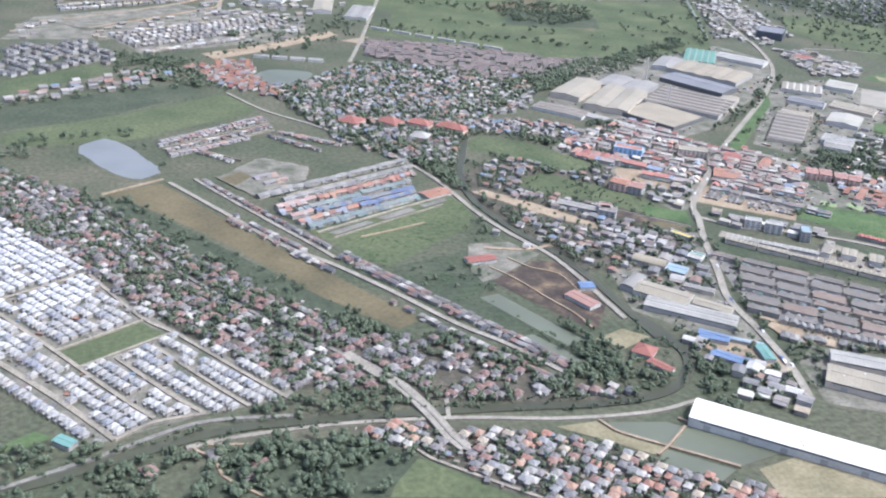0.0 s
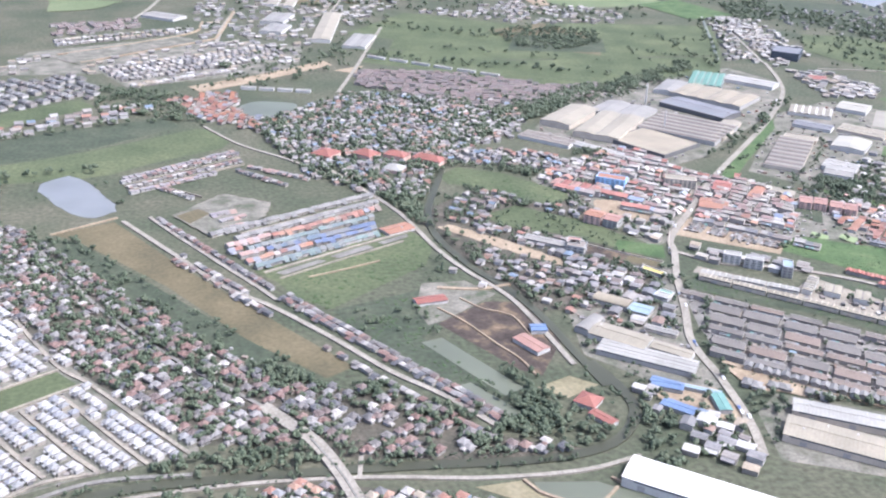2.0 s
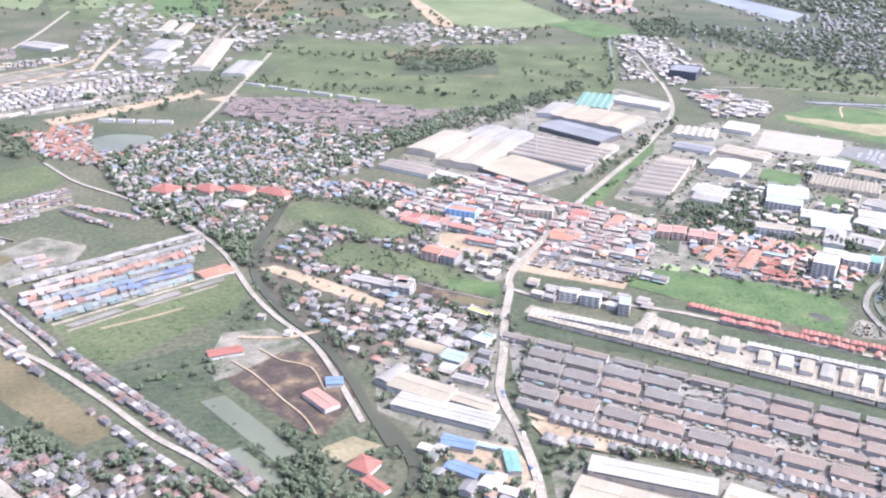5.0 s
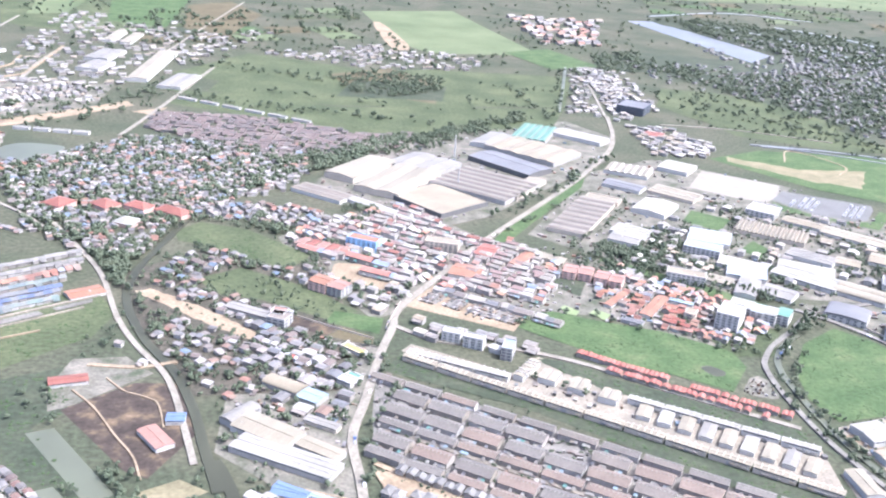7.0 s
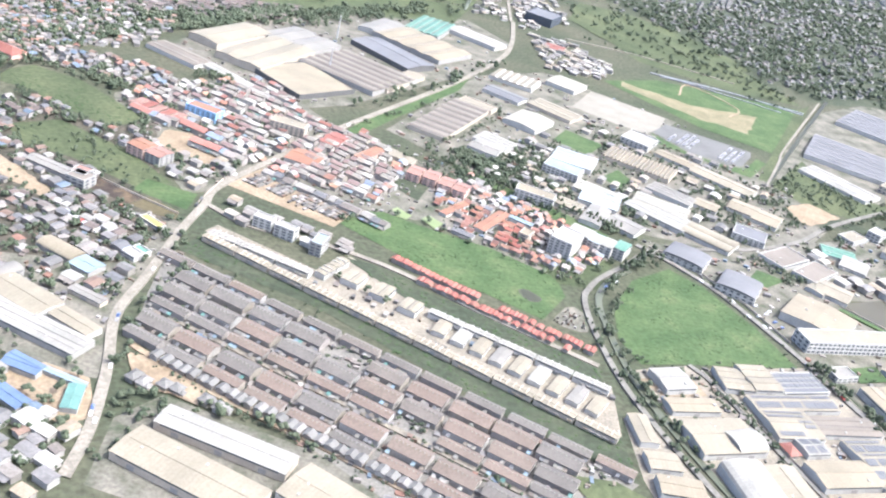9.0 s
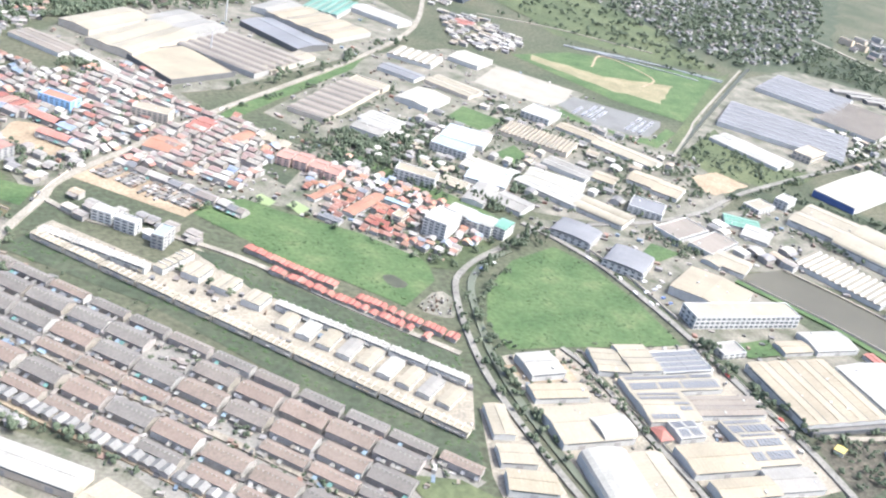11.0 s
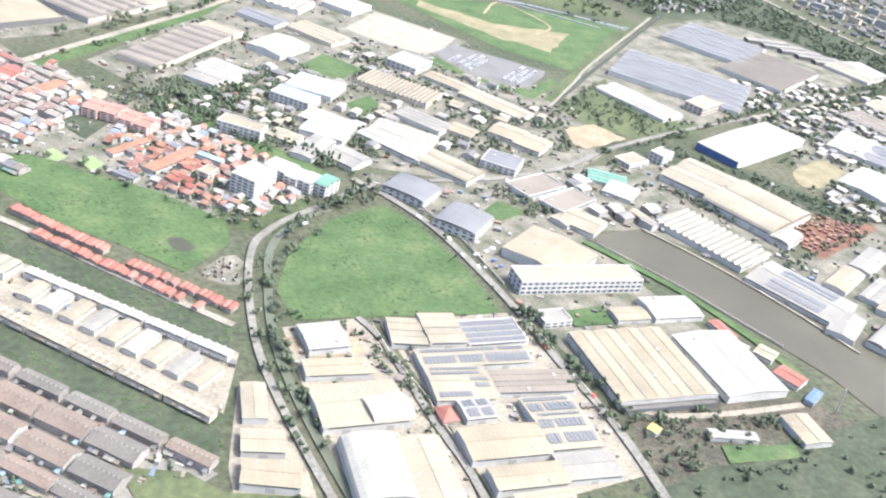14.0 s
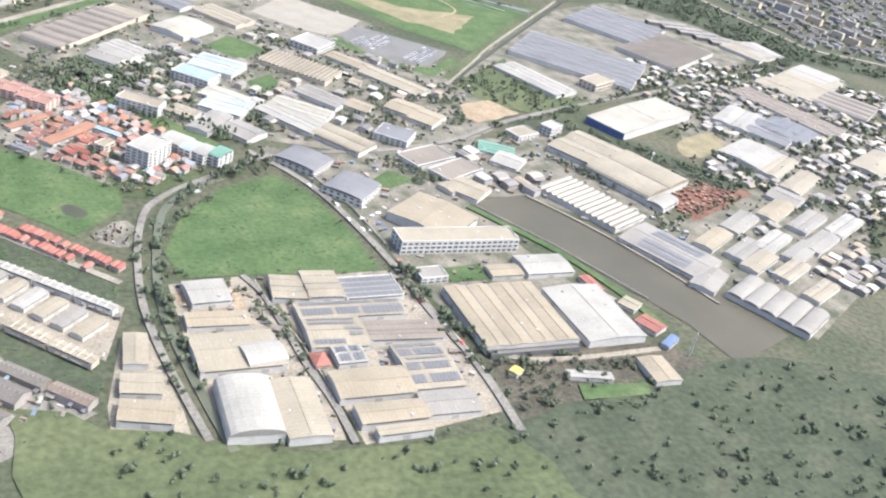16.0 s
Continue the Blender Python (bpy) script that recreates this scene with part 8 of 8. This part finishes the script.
tree_line([(714, 684), (738, 658), (767, 631), (800, 603)], 1.8, (0.7, 1.3), spread=0.4)
tree_line([(1088, 595), (1117, 604), (1147, 605)], 3.0, (1.2, 2.2), spread=2.0)
grove([(1101, 606), (1158, 603), (1158, 577), (1094, 573)], 2.5, (1.1, 2.2), avoid=False)
tree_line([(1225, 1319), (1337, 1256), (1425, 1203)], 4, (1.6, 2.8), spread=2)
tree_line([(1274, 1241), (1333, 1199), (1392, 1163)], 5, (1.4, 2.4), spread=1.5)
tree_line([(1182, 1587), (1129, 1451), (1080, 1352)], 4, (1.5, 2.6))
tree_line([(1044, 1510), (1087, 1481), (1132, 1467)], 4, (1.5, 2.6))
tree_line([(1003, 1432), (1039, 1391), (1088, 1379)], 4, (1.5, 2.6))
tree_line([(1259, 1488), (1308, 1397), (1373, 1309)], 5, (1.5, 2.8), spread=2)
grove([(648, 921), (678, 936), (719, 897), (742, 857), (721, 848), (686, 881), (656, 895)], 2.5, (1.1, 2.2), avoid=False)
grove([(604, 907), (622, 909), (659, 863), (678, 838), (674, 820), (653, 838), (620, 881)], 0.8, (1.0, 1.8), avoid=False)
tree_line([(595, 967), (606, 903), (619, 856), (629, 814), (636, 777)], 2.2, (1.4, 2.6))
tree_line([(639, 906), (676, 876), (701, 854)], 2.4, (1.2, 2.2))
tree_line([(667, 1643), (718, 1583), (787, 1552), (839, 1512)], 4, (1.8, 3.2), spread=2)
tree_line([(651, 1443), (716, 1399), (794, 1353)], 4, (1.6, 2.8), spread=2)
tree_line([(307, 1539), (382, 1552), (502, 1607)], 4, (1.6, 3.0), spread=2.5)
tree_line([(453, 1297), (510, 1333), (606, 1398)], 4, (1.5, 2.6), spread=2)
tree_line([(745, 1730), (820, 1692), (905, 1741)], 4, (1.8, 3.0), spread=2)
grove([(361, 1324), (437, 1295), (458, 1259), (438, 1189), (378, 1231)], 3, (1.6, 3.0))
grove([(1572, 1215), (1625, 1170), (1651, 1124), (1670, 1084), (1696, 1068), (1768, 1040), (1850, 990), (1890, 1020), (1809, 1072), (1742, 1101), (1735, 1137), (1720, 1189), (1705, 1262), (1690, 1341), (1600, 1270)], 3.6, (2.0, 3.4))
grove([(1740, 1380), (2450, 1530), (1960, 1080), (1811, 1090), (1760, 1120), (1738, 1200)], 0.9, (1.8, 3.2))
tree_line([(1251, 824), (1268, 796), (1280, 777)], 2.0, (1.2, 2.1))
tree_line([(1251, 704), (1306, 733), (1374, 759)], 2.2, (1.2, 2.1))
tree_line([(1099, 711), (1124, 713), (1152, 714)], 2.4, (1.0, 1.7))
tree_line([(1295, 758), (1287, 726), (1294, 712)], 2.0, (1.2, 2.0))
grove([(1327, 705), (1372, 725), (1348, 685), (1311, 674)], 6, (1.2, 2.2))
grove([(1402, 814), (1660, 906), (1488, 739), (1405, 740)], 3, (1.2, 2.2))
grove([(1113, 686), (1137, 689), (1134, 670), (1110, 669)], 5, (0.9, 1.6))
tree_line([(1287, 882), (1266, 834), (1233, 815)], 2.6, (1.2, 2.0))
grove([(646, 650), (673, 657), (674, 640), (656, 605), (634, 602), (634, 620)], 16, (1.6, 3.0))
grove([(665, 647), (727, 648), (701, 607), (673, 602), (649, 617)], 7, (1.1, 2.2))
grove([(693, 793), (681, 738), (673, 696), (657, 648), (645, 651), (656, 698), (669, 763)], 6, (1.2, 2.4))
tree_line([(928, 937), (948, 912), (966, 900), (986, 882), (1002, 864)], 2.2, (1.0, 1.6), tall=2.0, spread=0.4)
tree_line([(925, 926), (946, 902), (967, 884), (1000, 849)], 2.2, (1.0, 1.6), tall=2.0, spread=0.4)
grove([(949, 946), (963, 963), (984, 945), (980, 921), (961, 913)], 16, (1.6, 2.8))
grove([(1004, 962), (1015, 971), (1026, 960), (1018, 922), (1001, 925)], 14, (1.6, 2.8))
grove([(1011, 850), (1028, 861), (1050, 838), (1044, 823), (1020, 826)], 20, (1.8, 3.0))
grove([(1044, 883), (1075, 877), (1066, 861), (1043, 867)], 14, (1.5, 2.6))
tree_line([(985, 755), (1003, 774), (1026, 796), (1048, 808)], 1.6, (1.2, 2.1), tall=1.8)
tree_line([(1006, 760), (989, 747), (979, 731)], 2.0, (1.2, 2.1), tall=1.4)
grove([(954, 786), (991, 805), (1010, 794), (983, 760), (959, 764)], 5, (1.0, 2.2))
grove([(1236, 948), (1314, 1014), (1302, 972), (1310, 936), (1360, 925), (1325, 902), (1281, 894), (1245, 914)], 6, (1.2, 2.4))
tree_line([(1248, 824), (1262, 801), (1273, 769)], 1.8, (1.1, 2.0))
tree_line([(1290, 885), (1340, 835), (1367, 807), (1390, 775)], 1.8, (1.3, 2.4), spread=1.6)
tree_line([(1289, 875), (1334, 827), (1361, 799), (1380, 769)], 1.8, (1.3, 2.4), spread=1.6)
grove([(1435, 954), (1559, 1012), (1633, 1042), (1704, 1082), (1673, 1048), (1540, 980), (1434, 938)], 14, (1.6, 2.8))
tree_line([(1221, 866), (1276, 884), (1375, 932), (1457, 968)], 2.6, (1.2, 2.2))
grove([(1186, 841), (1244, 860), (1238, 842), (1183, 821)], 5, (1.3, 2.4))
tree_line([(1134, 837), (1155, 847), (1168, 841)], 1.8, (1.2, 2.0))
tree_line([(1080, 689), (1086, 656), (1091, 630), (1097, 603)], 1.9, (1.1, 2.0))
tree_line([(1088, 684), (1094, 648), (1098, 620), (1105, 600)], 1.7, (1.6, 2.6), tall=1.2)
tree_line([(1009, 668), (1013, 638), (1014, 603)], 1.9, (1.1, 2.0))
tree_line([(1003, 671), (1006, 639), (1007, 600)], 1.9, (1.1, 2.0))
grove([(1144, 896), (1231, 942), (1217, 893), (1171, 848), (1128, 853)], 4, (1.2, 2.4))
grove([(1331, 791), (1480, 837), (1392, 740), (1338, 741)], 3, (1.3, 2.4))
grove([(1014, 627), (1026, 625), (1028, 606), (1013, 606)], 12, (1.5, 2.4))
grove([(946, 946), (970, 938), (1017, 951), (1003, 917), (946, 880), (926, 893)], 9, (1.8, 3.0))
grove([(697, 1144), (780, 1220), (873, 1280), (877, 1248), (769, 1157), (701, 1097)], 10, (1.8, 3.2))
grove([(591, 1008), (633, 988), (646, 944), (630, 917), (602, 920)], 6, (1.4, 2.6))
grove([(611, 868), (636, 841), (666, 815), (664, 775), (633, 793), (617, 836)], 4, (1.2, 2.4))
grove([(642, 1016), (688, 1018), (729, 935), (720, 926), (678, 961)], 2, (1.4, 2.6))
tree_line([(878, 976), (935, 1024), (1001, 1079)], 3.5, (1.2, 2.2))
tree_line([(927, 948), (985, 999), (1024, 1046)], 3.0, (1.4, 2.4))
tree_line([(571, 700), (588, 660)], 3.0, (1.2, 2.0))
tree_line([(1016, 784), (1030, 791), (1047, 800)], 2.2, (1.6, 2.6), tall=1.4)
tree_line([(978, 736), (970, 715), (965, 688), (964, 659), (964, 632), (968, 601)], 1.7, (1.3, 2.5))
tree_line([(969, 739), (961, 716), (957, 689), (956, 660), (957, 634), (959, 598)], 2.4, (1.2, 2.2))
tree_line([(1086, 675), (1090, 632), (1097, 594), (1101, 568)], 3.4, (1.2, 2.2))
tree_line([(972, 685), (1002, 685), (1042, 684), (1077, 684)], 5, (0.9, 1.6))
tree_line([(1053, 790), (1067, 764), (1075, 725), (1079, 684)], 7, (0.9, 1.5))
tree_line([(836, 818), (855, 842), (895, 827), (921, 802), (964, 767)], 5, (1.2, 2.4))
tree_line([(907, 925), (949, 911), (970, 884), (1007, 856)], 3.5, (1.4, 2.6))
tree_line([(746, 792), (736, 776)], 3, (1.6, 2.6))
tree_line([(741, 757), (733, 734), (719, 714), (708, 672)], 3, (1.6, 2.6))
tree_line([(709, 653), (728, 649), (760, 638), (793, 606)], 3, (1.5, 2.6))
tree_line([(823, 759), (839, 740), (853, 725)], 2.6, (1.4, 2.2))
tree_line([(330, 939), (381, 819), (422, 750), (478, 665)], 4, (1.6, 2.6), spread=3.0)
grove([(706, 656), (724, 653), (758, 638), (716, 631), (706, 641)], 5.1, (1.6, 2.8))
grove([(597, 712), (600, 673), (620, 628), (587, 621), (562, 635), (535, 645), (510, 679), (492, 706), (525, 706), (548, 677)], 14.0, (1.4, 3.0))
grove([(648, 676), (667, 665), (663, 636), (638, 619), (628, 626)], 5.1, (1.8, 3.0))
grove([(386, 625), (448, 627), (474, 601), (451, 577), (373, 595)], 11.0, (1.8, 3.6))
grove([(451, 663), (483, 651), (495, 643), (452, 643), (393, 646), (416, 655)], 14.0, (1.5, 2.8))
grove([(276, 995), (330, 939), (393, 836), (435, 769), (494, 711), (498, 653), (476, 658), (430, 669), (373, 747), (334, 815), (282, 904)], 16.0, (1.2, 2.6))
grove([(334, 931), (363, 922), (461, 764), (495, 715), (475, 714), (435, 769), (393, 838)], 4.0, (1.2, 2.8))
grove([(449, 629), (543, 605), (583, 576), (629, 529), (504, 566), (475, 605)], 15.0, (1.0, 2.1))
grove([(281, 725), (336, 641), (385, 655), (428, 660), (334, 813), (282, 900)], 0.42, (0.9, 1.5))
grove([(296, 649), (319, 644), (343, 635), (387, 638), (373, 595), (299, 606)], 10.0, (1.5, 3.0))
grove([(593, 907), (612, 841), (576, 810), (580, 846)], 3.4, (1.2, 2.2))
grove([(501, 1168), (613, 1269), (747, 1218), (699, 1087), (645, 1028), (596, 901), (577, 972), (534, 1026)], 9.0, (1.8, 3.4))
grove([(720, 1162), (800, 1219), (899, 1285), (1072, 1361), (973, 1257), (807, 1176), (710, 1089)], 3.4, (2.0, 3.6))
grove([(314, 1067), (369, 1061), (394, 980), (372, 954), (314, 1027), (276, 1007), (274, 1042)], 2.72, (1.6, 3.0))
grove([(364, 1307), (430, 1293), (460, 1172), (411, 1203), (362, 1225)], 2.72, (2.0, 3.5))
grove([(601, 920), (673, 982), (733, 943), (734, 802), (714, 760), (633, 767), (614, 833)], 5.5, (1.2, 2.4))
grove([(598, 702), (628, 683), (624, 635), (569, 649), (598, 681)], 4.25, (1.6, 3.0))
grove([(645, 764), (662, 732), (639, 691), (642, 640), (626, 634), (631, 693)], 3.06, (1.4, 2.4))
grove([(657, 817), (678, 863), (747, 805), (721, 759), (707, 712), (670, 770)], 4.5, (1.3, 2.6))
grove([(635, 1043), (762, 1025), (851, 975), (791, 887), (750, 847), (709, 862), (645, 911)], 4.5, (1.3, 2.6))
grove([(715, 698), (736, 779), (926, 592), (811, 582)], 2.2, (0.9, 1.6))
grove([(908, 930), (972, 965), (1024, 907), (1027, 816), (967, 774), (914, 878)], 5.0, (1.2, 2.6))
grove([(956, 947), (1124, 1049), (1245, 889), (1119, 823), (1069, 844), (1005, 819)], 2.0, (1.4, 2.6))
grove([(1400, 1026), (1648, 1036), (1790, 927), (1498, 676), (1432, 666), (1378, 793)], 3.0, (1.6, 3.2))
grove([(1105, 600), (1123, 601), (1129, 584), (1119, 565), (1104, 568)], 9.0, (1.2, 2.2))
grove([(1148, 600), (1185, 595), (1179, 584), (1145, 591)], 9.0, (1.2, 2.0))
tree_line([(1133, 567), (1155, 562), (1179, 567)], 2.5, (1.2, 2.0))
grove([(965, 694), (1115, 628), (1094, 555), (966, 567)], 1.6, (1.1, 2.0))
grove([(1326, 1677), (1670, 1505), (1399, 1171), (1236, 1367)], 0.5, (2.0, 3.4))
grove([(627, 1168), (778, 1245), (852, 1212), (757, 1139), (672, 1076), (632, 1085)], 1.87, (2.2, 3.6))
grove([(480, 662), (564, 639), (574, 626), (503, 641), (476, 647)], 12.0, (1.4, 2.6))
grove([(521, 796), (564, 785), (570, 744), (544, 751), (519, 764)], 2.0, (1.4, 2.6))
grove([(690, 676), (665, 631), (686, 599), (695, 631)], 4.0, (1.8, 3.2))
grove([(420, 2085), (2550, 2590), (2091, 2024), (1248, 1712), (818, 1710), (464, 1602)], 0.05, (3, 5))
grove([(483, 1404), (659, 1552), (640, 1383), (523, 1294), (493, 1294)], 1.0, (2.5, 4))
grove([(1292, 1460), (2104, 1853), (1569, 1203), (1402, 1274)], 0.3, (2.5, 4.5))
grove([(1453, 1591), (1697, 1748), (2207, 1978), (1598, 1238), (1486, 1221), (1433, 1324)], 0.4, (2.0, 3.4))
tree_line([(677, 1439), (772, 1381), (867, 1341), (949, 1289)], 5, (2.0, 4.0), spread=2.0)
tree_line([(722, 1619), (785, 1558), (856, 1537), (984, 1482)], 6, (2.0, 4.0), spread=2.0)
tree_line([(749, 1459), (849, 1413), (948, 1371)], 7, (2.0, 4.0), spread=2.0)
tree_line([(1076, 1509), (1068, 1331), (1061, 1304)], 5, (2.0, 4.0), spread=2.0)
tree_line([(1005, 1863), (1011, 1664), (1111, 1690)], 9, (2.0, 4.0), spread=2.0)
tree_line([(992, 1407), (1001, 1360), (1041, 1351)], 6, (2.0, 4.0), spread=2.0)
tree_line([(1300, 1373), (1366, 1280), (1427, 1195)], 5, (2.0, 4.0), spread=2.0)
tree_line([(895, 1021), (968, 1080), (1067, 1179)], 5, (2.0, 4.0), spread=2.0)
tree_line([(274, 1042), (322, 1059), (369, 1061)], 4, (2.0, 4.0), spread=2.0)
tree_line([(268, 1145), (360, 1179), (432, 1201)], 6, (2.0, 4.0), spread=2.0)
grove([(268, 2237), (793, 2149), (1313, 2062), (1100, 1583), (710, 1641), (540, 1847), (296, 1942)], 0.12, (3, 5))
grove([(740, 1588), (1248, 1604), (1115, 1390), (830, 1395)], 0.25, (3, 5))

for (kind, pal), s in REST.items():
    tagged(new("distant_houses", s.mesh("distant_houses")), f"mass of many small {pal} toned houses farther off", "houses", kind="stuff")
tagged(new("woodland", TREES["rest"].mesh("woodland")), "many green trees between houses and fields", "trees", kind="stuff")
